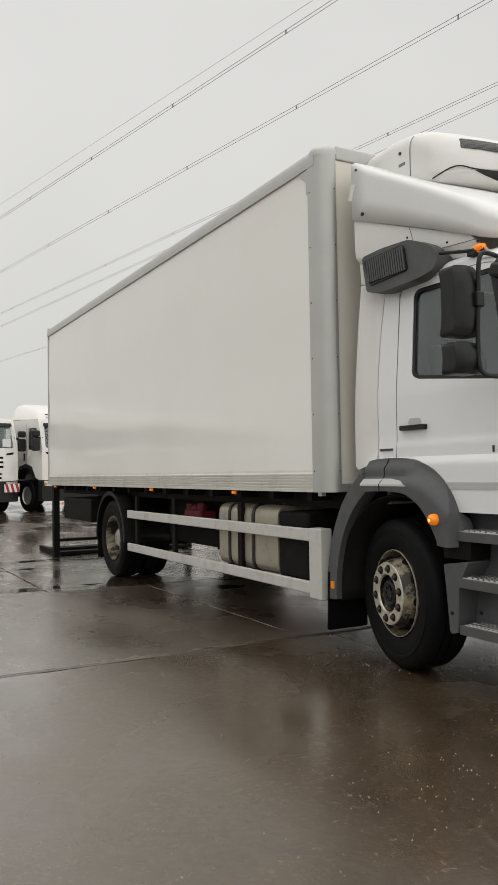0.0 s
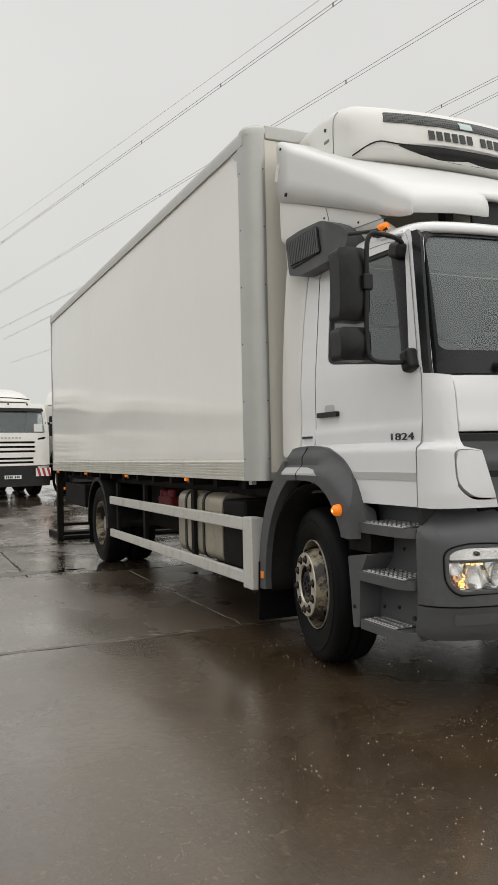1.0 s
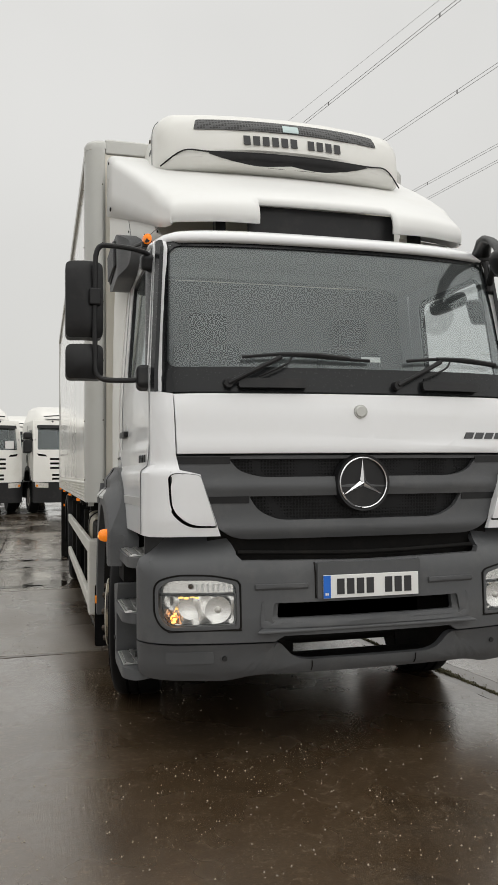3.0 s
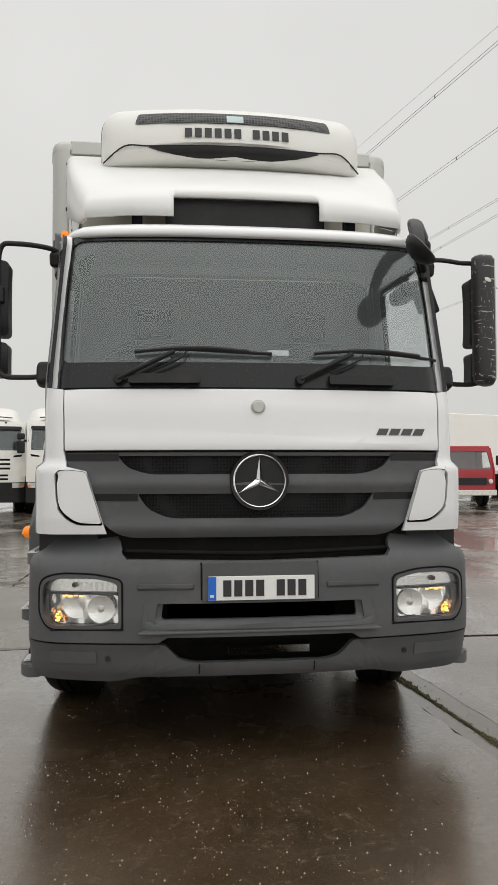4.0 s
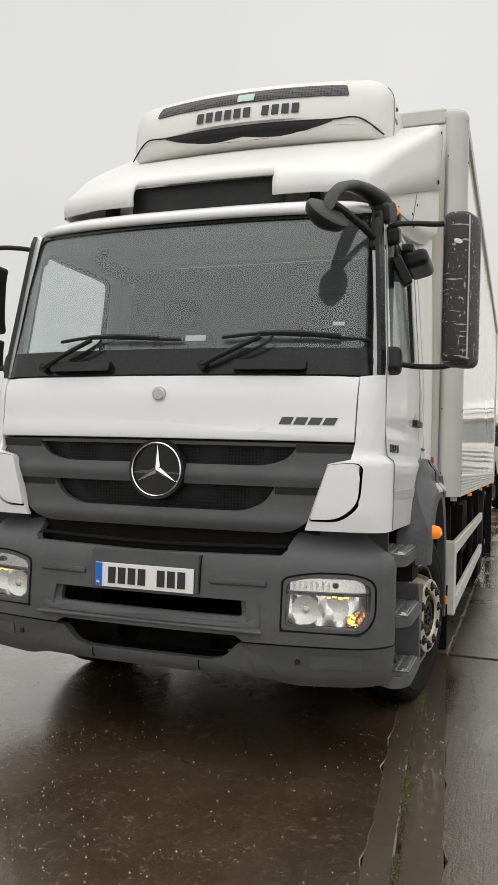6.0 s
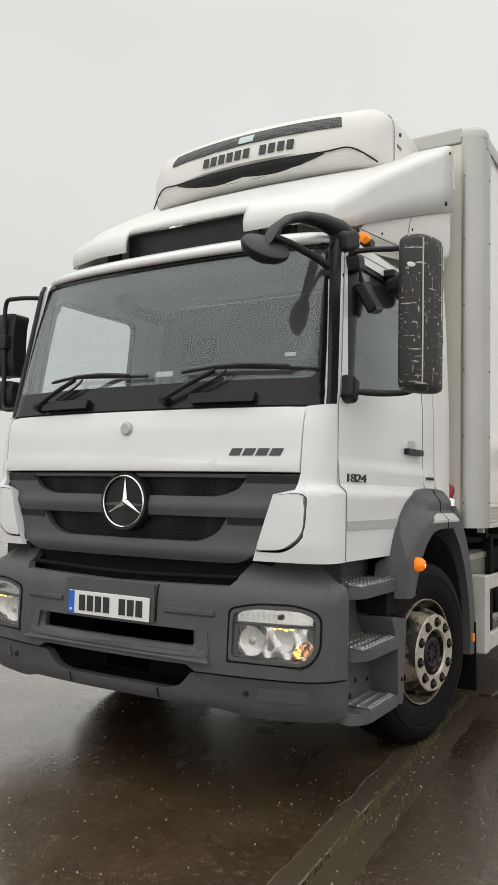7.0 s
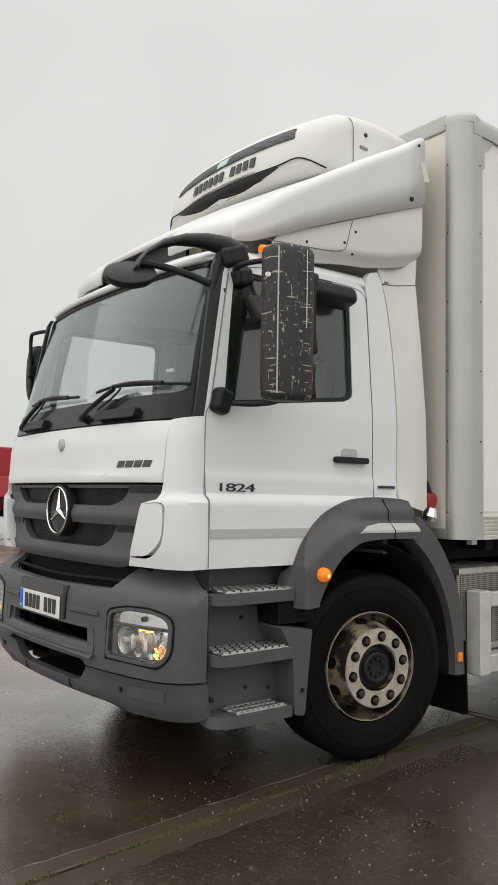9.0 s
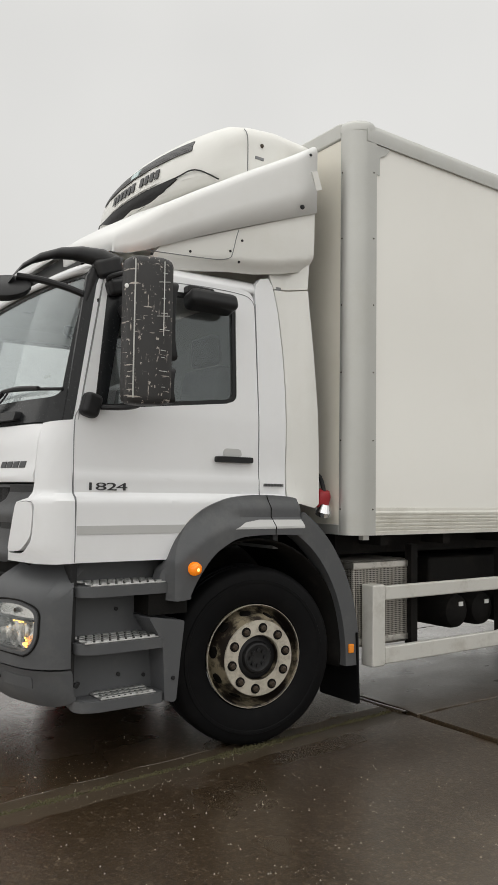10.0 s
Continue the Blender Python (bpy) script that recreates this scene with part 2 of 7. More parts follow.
DARK = shader("black_plastic", (0.012, 0.012, 0.013), 0.42, gloss=0.3, vary=0.15, scale=8, fine=300, bump=0.08, dirt=(0.05, 0.047, 0.042), dirt_amount=0.3, dirt_scale=7)
BLACK = shader("dark_chassis", (0.007, 0.0065, 0.006), 0.7, gloss=0.15, vary=0.25, scale=8, bump=0.15, dirt=(0.025, 0.02, 0.016), dirt_amount=0.5, dirt_scale=6)
SURROUND = shader("black_glossy_surround", (0.010, 0.011, 0.012), 0.25, gloss=0.35, vary=0.1, bump=0.01)
RUBBER = shader("tyre_rubber", (0.005, 0.005, 0.0055), 0.55, gloss=0.10, vary=0.2, scale=10, fine=160, bump=0.08, dirt=(0.014, 0.013, 0.012), dirt_amount=0.4, dirt_scale=6)
RIM = shader("worn_cream_steel_rim", (0.30, 0.255, 0.175), 0.42, 0.1, vary=0.25, scale=14, bump=0.08, dirt=(0.018, 0.013, 0.010), dirt_amount=1.0, dirt_scale=6, worn=(0.42, 0.52))
FACE = shader("worn_pale_wheel_face", (0.56, 0.52, 0.44), 0.36, 0.4, vary=0.12, scale=20, bump=0.06, dirt=(0.12, 0.09, 0.06), dirt_amount=0.6, dirt_scale=16)
NUT = shader("rusty_dark_steel", (0.055, 0.040, 0.028), 0.5, 0.4, vary=0.4, scale=40, bump=0.1)
STEEL = shader("bright_worn_steel", (0.62, 0.60, 0.56), 0.36, 0.85, vary=0.12, scale=12, bump=0.05, dirt=(0.12, 0.09, 0.06), dirt_amount=0.7, dirt_scale=14)
DARKCHROME = shader("dark_chrome", (0.30, 0.30, 0.31), 0.2, 1.0, vary=0.05, bump=0)
CHROME = shader("chrome", (0.85, 0.85, 0.86), 0.08, 1.0, vary=0.02, bump=0)
TREAD = shader("tread_plate_aluminium", (0.66, 0.66, 0.65), 0.32, 0.9, vary=0.1, scale=12, bump=0.05, dirt=(0.12, 0.11, 0.10), dirt_amount=0.5, dirt_scale=18)
AMBER = glow("amber_lit_lens", (0.95, 0.24, 0.010), 0.30)
SPARK = glow("lit_core_and_glint", (1.0, 0.62, 0.16), 1.6)
AMBER_DIM = shader("amber_lens", (0.9, 0.28, 0.02), 0.2, vary=0.05, bump=0)
AMBERBOWL = shader("amber_glow_bowl", (0.95, 0.56, 0.32), 0.16, 0.85, vary=0.08, scale=30, bump=0)
BULB = glow("indicator_bulb", (1.0, 0.38, 0.05), 7.0)
TRACTORW = shader("weathered_white_paint", (0.78, 0.768, 0.725), 0.3, vary=0.03, scale=2, bump=0, dirt=(0.45, 0.42, 0.36), dirt_amount=0.25, dirt_scale=2, coat=0.3)
SILVER = shader("silver_lamp_bowl", (0.88, 0.87, 0.84), 0.16, 0.85, vary=0.05, scale=25, bump=0)
RED = shader("red_paint", (0.36, 0.022, 0.03), 0.4, vary=0.12, bump=0.03)
FABRIC = shader("dark_cab_trim", (0.07, 0.072, 0.075), 0.8, vary=0.15, scale=10, bump=0)
LINING = shader("grey_cab_lining", (0.22, 0.225, 0.23), 0.85, vary=0.1, scale=4, bump=0)
PAPER = shader("white_paper", (0.78, 0.78, 0.76), 0.7, vary=0.04)
BLUE = shader("blue_plate_band", (0.012, 0.14, 0.60), 0.35, vary=0.04)
PLATEW = shader("white_reflective_plate", (0.82, 0.82, 0.80), 0.35, vary=0.03)
INK = shader("black_ink", (0.02, 0.02, 0.022), 0.4, vary=0.1)
STRIPE = shader("grey_stripe_and_shading", (0.50, 0.50, 0.49), 0.35, vary=0.04)
TEAL = shader("pale_teal_badge", (0.52, 0.64, 0.64), 0.4, vary=0.08)
MIRROR = shader("mirror_glass", (0.85, 0.86, 0.87), 0.03, 1.0, vary=0.01, bump=0)
MOSS = shader("wet_moss", (0.072, 0.064, 0.026), 0.8, vary=0.5, scale=20, bump=0.4)
CONCRETE = wet_concrete("wet_trowelled_concrete", 1.3, 0.165, 0.05, 1.75, 0.23, coarse=0.36, tone=1.22)
BRUSHED = wet_concrete("wet_brushed_concrete", 1.3, 0.16, 0.11, 1.75, 0.26, coarse=0.8, wet=0.95, tone=0.95)
GRITTY = wet_concrete("wet_gritty_concrete", 1.4, 0.23, 0.07, 2.2, 0.28, coarse=0.65, tone=1.2)
WORN = wet_concrete("wet_worn_concrete", 1.4, 0.12, 0.10, 2.4, 0.22, (0.43, 0.53), (2.3, 0.5), coarse=0.6)
WATER = shader("standing_water", (0.014, 0.011, 0.008), 0.05, gloss=0.5, vary=0.1, scale=3, bump=0)
BAND = shader("brown_trowelled_mortar", (0.072, 0.054, 0.036), 0.35, vary=0.3, scale=3, fine=90, bump=0.08, dirt=(0.035, 0.03, 0.016), dirt_amount=0.7, dirt_scale=3, coat=0.7)
DARKRED = shader("dirty_red_paint", (0.17, 0.012, 0.018), 0.55, vary=0.3, bump=0.05)
RAILP = shader("pale_anodised_rail", (0.74, 0.725, 0.67), 0.4, 0.25, vary=0.05, scale=3, bump=0.02, dirt=(0.42, 0.39, 0.32), dirt_amount=0.4, dirt_scale=4)
TANK = shader("dirty_beige_aluminium", (0.40, 0.365, 0.29), 0.42, 0.45, vary=0.15, scale=3, bump=0.03, dirt=(0.10, 0.08, 0.055), dirt_amount=0.6, dirt_scale=4)
WIRE = shader("grey_cable", (0.22, 0.22, 0.225), 0.6, vary=0.1, bump=0)
SCREEN = glass("windscreen_glass", (0.88, 0.90, 0.90), 0.015, 1.5, 0.05)
TINT = glass("door_glass", (0.975, 0.985, 0.985), 0.015, 1.6, 0.02, 5.2)
LENS = glass("lamp_lens", (0.95, 0.95, 0.95), 0.03, 1.2)

# scratched black cover: pale scrapes through the paint
SCRATCH = shader("scuffed_black_cover", (0.025, 0.024, 0.024), 0.5, vary=0.2, scale=8, fine=200, bump=0.1)
st = SCRATCH.node_tree
s_pos = st.nodes.new("ShaderNodeTexCoord").outputs["Object"]
s_col = st.nodes["Principled BSDF"].inputs["Base Color"].links[0].from_socket
for s_scale, lo, hi in (((9, 9, 70), 0.64, 0.665), ((70, 70, 9), 0.655, 0.69), ((34, 34, 26), 0.625, 0.67)):
    s_map = st.nodes.new("ShaderNodeMapping")
    s_map.inputs["Scale"].default_value = s_scale
    s_n = st.nodes.new("ShaderNodeTexNoise")
    s_n.inputs["Scale"].default_value, s_n.inputs["Detail"].default_value, s_n.inputs["Roughness"].default_value = 1.0, 4, 0.6
    s_r = st.nodes.new("ShaderNodeMapRange")
    s_r.inputs["From Min"].default_value, s_r.inputs["From Max"].default_value = lo, hi
    s_m = st.nodes.new("ShaderNodeMix")
    s_m.data_type = "RGBA"
    s_m.inputs[7].default_value = (0.42, 0.38, 0.34, 1)
    st.links.new(s_pos, s_map.inputs["Vector"])
    st.links.new(s_map.outputs[0], s_n.inputs["Vector"])
    st.links.new(s_n.outputs["Fac"], s_r.inputs["Value"])
    st.links.new(s_r.outputs[0], s_m.inputs[0])
    st.links.new(s_col, s_m.inputs[6])
    s_col = s_m.outputs[2]
st.links.new(s_col, st.nodes["Principled BSDF"].inputs["Base Color"])

# perforated mesh: rows of small dark openings in black or metal sheet
def mesh_sheet(name, base, hole, size, rough=0.5, metal=0.0):
    m = shader(name, base, rough, metal, vary=0.05, bump=0)
    t = m.node_tree
    b = t.nodes["Principled BSDF"]
    v = t.nodes.new("ShaderNodeTexVoronoi")
    v.inputs["Scale"].default_value, v.inputs["Randomness"].default_value = 1.0 / size, 0.0
    t.links.new(t.nodes.new("ShaderNodeTexCoord").outputs["Object"], v.inputs["Vector"])
    r = t.nodes.new("ShaderNodeMapRange")
    r.inputs["From Min"].default_value, r.inputs["From Max"].default_value = 0.36, 0.46
    t.links.new(v.outputs["Distance"], r.inputs["Value"])
    x = t.nodes.new("ShaderNodeMix")
    x.data_type = "RGBA"
    x.inputs[6].default_value = (*hole, 1)
    old = b.inputs["Base Color"].links[0].from_socket
    t.links.new(old, x.inputs[7])
    t.links.new(r.outputs[0], x.inputs[0])
    t.links.new(x.outputs[2], b.inputs["Base Color"])
    bp = t.nodes.new("ShaderNodeBump")
    bp.inputs["Strength"].default_value, bp.inputs["Distance"].default_value = 0.8, 0.004
    t.links.new(r.outputs[0], bp.inputs["Height"])
    t.links.new(bp.outputs[0], b.inputs["Normal"])
    return m


HONEY = mesh_sheet("black_honeycomb_mesh", (0.012, 0.012, 0.013), (0.002, 0.002, 0.002), 0.017, 0.5)
HONEY.node_tree.nodes["Principled BSDF"].inputs["Specular IOR Level"].default_value = 0.2
PERF = mesh_sheet("perforated_heat_shield", (0.42, 0.40, 0.36), (0.05, 0.045, 0.04), 0.013, 0.45, 0.7)
VENT = mesh_sheet("dark_vent_mesh", (0.07, 0.07, 0.072), (0.006, 0.006, 0.006), 0.02, 0.5)


# ---------------------------------------------------------------- building helpers
def part(name, bm, material, parent=None, label="", bevel=0.0, smooth=True, angle=35, segments=2):
    """Links a bmesh as ONE mesh object under a thing or a part."""
    bmesh.ops.recalc_face_normals(bm, faces=bm.faces)
    me = bpy.data.meshes.new(name)
    bm.to_mesh(me)
    bm.free()
    me.materials.append(material)
    ob = new(name, me)
    if parent:
        ob.parent = parent
    if label:
        ob["label"] = label
    if smooth:
        me.shade_smooth()
        me.set_sharp_from_angle(angle=radians(angle))
    if bevel:
        md = ob.modifiers.new("edge", "BEVEL")
        md.width, md.segments, md.limit_method, md.angle_limit, md.harden_normals = bevel, segments, "ANGLE", radians(40), True
    return ob


def thing(name, label, category, m=None, group="", kind=""):
    ob = new(name)
    ob.empty_display_size = 0.3
    if m is not None:
        ob.matrix_basis = m
    return tagged(ob, label, category, group, kind)


def slab(bm, x0, x1, y0, y1, z0, z1, m=None):
    v = [bm.verts.new((x, y, z)) for x in (x0, x1) for y in (y0, y1) for z in (z0, z1)]
    for f in ((0, 1, 3, 2), (4, 6, 7, 5), (0, 4, 5, 1), (2, 3, 7, 6), (0, 2, 6, 4), (1, 5, 7, 3)):
        bm.faces.new([v[i] for i in f])
    if m is not None:
        bmesh.ops.transform(bm, matrix=m, verts=v)
    return bm


def block(x0, x1, y0, y1, z0, z1):
    return slab(bmesh.new(), x0, x1, y0, y1, z0, z1)


def lathe(profile, n=32, axis="x", bm=None, m=None, caps=True):
    """Turns (radius, along) points about an axis; ends at radius 0 are closed."""
    bm = bm or bmesh.new()
    rings = []
    for r, a in profile:
        ring = []
        for k in range(n):
            c, s = math.cos(2 * math.pi * k / n), math.sin(2 * math.pi * k / n)
            ring.append((a, r * c, r * s) if axis == "x" else (r * c, a, r * s) if axis == "y" else (r * c, r * s, a))
        rings.append([bm.verts.new(p) for p in ring])
    for a, b in zip(rings, rings[1:]):
        for k in range(n):
            bm.faces.new((a[k], a[(k + 1) % n], b[(k + 1) % n], b[k]))
    for ring in (rings[0], rings[-1]) if caps else ():
        bm.faces.new(ring)
    if m is not None:
        bmesh.ops.transform(bm, matrix=m, verts=[v for ring in rings for v in ring])
    return bm


def tube(points, r, n=10, bm=None):
    """A round bar along a line of points, rounded through by a spline."""
    bm = bm or bmesh.new()
    pts = [Vector(p) for p in points]
    if len(pts) > 2:
        fine = []
        for i in range(len(pts) - 1):
            p0, p1, p2, p3 = pts[max(i - 1, 0)], pts[i], pts[i + 1], pts[min(i + 2, len(pts) - 1)]
            for k in range(5):
                u = k / 5
                fine.append(0.5 * ((2 * p1) + (p2 - p0) * u + (2 * p0 - 5 * p1 + 4 * p2 - p3) * u * u + (3 * p1 - p0 - 3 * p2 + p3) * u ** 3))
        pts = fine + [pts[-1]]
    rings = []
    side = None
    for i, p in enumerate(pts):
        d = (pts[min(i + 1, len(pts) - 1)] - pts[max(i - 1, 0)]).normalized()
        if side is None:
            side = d.orthogonal().normalized()
        side = (side - d * side.dot(d)).normalized()
        up = d.cross(side)
        rings.append([bm.verts.new(p + r * (math.cos(2 * math.pi * k / n) * side + math.sin(2 * math.pi * k / n) * up)) for k in range(n)])
    for a, b in zip(rings, rings[1:]):
        for k in range(n):
            bm.faces.new((a[k], a[(k + 1) % n], b[(k + 1) % n], b[k]))
    bm.faces.new(rings[0])
    bm.faces.new(rings[-1])
    return bm


def rounded(points, n=5):
    """Corners (a, b, radius) of an outline, with their arcs."""
    out = []
    k = len(points)
    for i in range(k):
        a, b, r = points[i]
        p = Vector((a, b))
        if r <= 0:
            out.append((a, b))
            continue
        u = Vector(points[i - 1][:2]) - p
        v = Vector(points[(i + 1) % k][:2]) - p
        cut = min(r, 0.48 * u.length, 0.48 * v.length)
        s, e = p + u.normalized() * cut, p + v.normalized() * cut
        for j in range(n + 1):
            w = j / n
            q = s * (1 - w) ** 2 + p * 2 * w * (1 - w) + e * w * w
            out.append((q.x, q.y))
    return out


def mirrored(points):
    return [(-a, b) for a, b in reversed(points)]


def panel(outline, place, thick, holes=(), step=(0.1, 0.1)):
    """A curved sheet: a flat outline with holes, cut to a grid, laid on the surface place(a, b, depth)."""
    bm = bmesh.new()
    edges = []
    for loop in (outline, *holes):
        vs = [bm.verts.new((a, b, 0)) for a, b in loop]
        edges += [bm.edges.new((vs[i], vs[(i + 1) % len(vs)])) for i in range(len(vs))]
    bmesh.ops.triangle_fill(bm, use_beauty=True, use_dissolve=False, edges=edges)
    for axis in (0, 1):
        lo, hi = min(p[axis] for p in outline), max(p[axis] for p in outline)
        n = max(1, int((hi - lo) / step[axis]))
        for k in range(1, n):
            co = [0, 0, 0]
            no = [0, 0, 0]
            co[axis], no[axis] = lo + (hi - lo) * k / n, 1
            bmesh.ops.bisect_plane(bm, geom=bm.verts[:] + bm.edges[:] + bm.faces[:], plane_co=co, plane_no=no)
    bmesh.ops.recalc_face_normals(bm, faces=bm.faces)
    front = list(bm.verts)
    faces = list(bm.faces)
    rim = [e for e in bm.edges if e.is_boundary]
    back = {v: bm.verts.new(place(v.co.x, v.co.y, thick)) for v in front}
    for f in faces:
        bm.faces.new([back[v] for v in reversed(f.verts)])
    for e in rim:
        a, b = e.verts
        bm.faces.new((a, b, back[b], back[a]))
    for v in front:
        v.co = place(v.co.x, v.co.y, 0)
    return bm


def interp(table, x):
    return float(np.interp(x, [p[0] for p in table], [p[1] for p in table]))


def ease(a, b, x):
    u = min(1.0, max(0.0, (x - a) / (b - a)))
    return u * u * (3 - 2 * u)


def bars(width, height, groups, thick=0.004, fill=0.72):
    """Plain upright bars for writing: groups of counts, in the x-z plane, centred."""
    bm = bmesh.new()
    total = sum(groups) + 0.9 * (len(groups) - 1)
    cell = width / total
    x = -width / 2
    for g in groups:
        for k in range(g):
            slab(bm, x, x + cell * fill, -thick, 0, -height / 2, height / 2)
            x += cell
        x += 0.9 * cell
    return bm


def bar_row(name, width, height, groups, place, material, parent, fill=0.72, depth=0.005):
    """Writing as plain upright bars, each an object of its own, laid on a surface place(x, z)."""
    cell = width / (sum(groups) + 0.9 * (len(groups) - 1))
    x = -width / 2
    for g in groups:
        for k in range(g):
            bm = slab(bmesh.new(), x, x + cell * fill, 0, depth, -height / 2, height / 2)
            for v in bm.verts:
                p = place(v.co.x, v.co.z)
                v.co = (p[0], p[1] + v.co.y, p[2])
            part(name, bm, material, parent, smooth=False)
            x += cell
        x += 0.9 * cell


def lettering(text, size, depth):
    """Writing in the built-in font as a mesh in the x-z plane, centred, facing -y."""
    cu = bpy.data.curves.new("writing", "FONT")
    cu.body, cu.size, cu.extrude, cu.align_x, cu.align_y = text, size, depth, "CENTER", "CENTER"
    ob = bpy.data.objects.new("writing", cu)
    scene.collection.objects.link(ob)
    me = ob.evaluated_get(bpy.context.evaluated_depsgraph_get()).to_mesh()
    bm = bmesh.new()
    bm.from_mesh(me)
    bpy.data.objects.remove(ob)
    bmesh.ops.transform(bm, matrix=pose(0, 0, 0, 90, 0, 0), verts=bm.verts)
    return bm


def moved(bm, m):
    bmesh.ops.transform(bm, matrix=m, verts=bm.verts)
    return bm


def spread(ob, name, m, parent=None):
    """Another object on the same mesh."""
    c = new(name, ob.data)
    c.matrix_basis = m
    c.parent = parent or ob.parent
    for md in ob.modifiers:
        k = c.modifiers.new(md.name, md.type)
        k.width, k.segments, k.limit_method, k.angle_limit, k.harden_normals = md.width, md.segments, md.limit_method, md.angle_limit, md.harden_normals
    if "label" in ob:
        c["label"] = ob["label"]
    return c


# ---------------------------------------------------------------- the refrigerated lorry: surfaces of the cab
# x across, y back from the nose, z up; the lorry faces -y
BASE = [(1.05, 0.03), (1.2, 0.005), (1.39, 0.0), (1.56, 0.0), (1.75, 0.01), (1.86, 0.035), (2.0, 0.075), (2.35, 0.17), (2.68, 0.275), (2.80, 0.36)]


def bow(x):
    return 0.09 * (abs(x) / 0.97) ** 2.6


def nose(x, z, d):
    """Cab front: bonnet, grille, windscreen."""
    a = abs(x)
    wrap = 0.13 * ((a - 0.93) / 0.11) ** 2 if a > 0.93 and z > 1.83 else 0.0
    return (x, interp(BASE, z) + bow(min(a, 1.05)) + wrap + d, z)


def swell(z):
    return 0.045 * ease(1.492, 1.440, z)


def corner(side):
    """Round the cab's front corner: s runs across the front, then along the side."""

    def at(s, z, d):
        e = swell(z)
        if s <= 0.99:
            x, y = s, interp(BASE, z) + bow(s)
            k = ease(0.92, 0.99, s)
            nx, ny = 0.2 * k, 1.0
        else:
            q = (s - 0.99) / 0.19 * math.pi / 2
            if q > math.pi / 2:
                x, y, nx, ny = 1.078, interp(BASE, z) + 0.25 + (s - 1.18), 1.0, 0.0
            else:
                x, y = 0.99 + 0.088 * math.sin(q), interp(BASE, z) + bow(0.99) + 0.03 * math.sin(q) + 0.125 * (1 - math.cos(q))
                nx, ny = math.sin(q), math.cos(q)
        return (side * (x + nx * (e - d)), y - ny * (e * 0.6 - d), z)

    return at


def flank(side, base=1.095):
    """Cab side: a = y, b = z."""

    def at(y, z, d):
        lean = 0.075 * max(0.0, z - 1.92) + 0.05 * max(0.0, z - 2.55) ** 2
        tuck = 0.017 * ease(0.95, 0.20, y)
        fold = 0.020 * ease(1.600, 1.578, z)
        return (side * (base - lean - tuck + fold * 0.5 + swell(z) * 0.8 - d), y, z)

    return at


BUMP = [(0.40, 0.02), (0.46, -0.03), (0.58, -0.05), (0.60, -0.075), (0.72, -0.08), (0.95, -0.07), (1.02, -0.04), (1.08, 0.04), (1.13, 0.10)]


def bumper_at(s, z, d):
    a, sg = abs(s), (1 if s >= 0 else -1)
    base = interp(BUMP, z)
    draw = 0.02 * ease(0.6, 0.4, z) + 0.17 * ease(0.980, 1.068, z)
    if a <= 0.98:
        y = base + 0.11 * (a / 0.98) ** 2.4
        return (s * (1 - draw * 0.5), y + d, z)
    q = (a - 0.98) / 0.26 * math.pi / 2
    if q <= math.pi / 2:
        x, y = 0.98 + 0.17 * math.sin(q), base + 0.11 + 0.06 * math.sin(q) + 0.13 * (1 - math.cos(q))
        return (sg * (x - draw * 0.5 - d * math.sin(q)), y + d * math.cos(q), z)
    u = min(1.0, (a - 1.24) / 0.06)
    return (sg * (1.15 - draw * 0.5 - d), (base + 0.30) * (1 - u) + (base * 0.3 + 0.262) * u, z)


lorry = thing("refrigerated_lorry", "white refrigerated box lorry with grey plastic bumper on wet concrete", "lorry")
lorry.location.x = -0.012


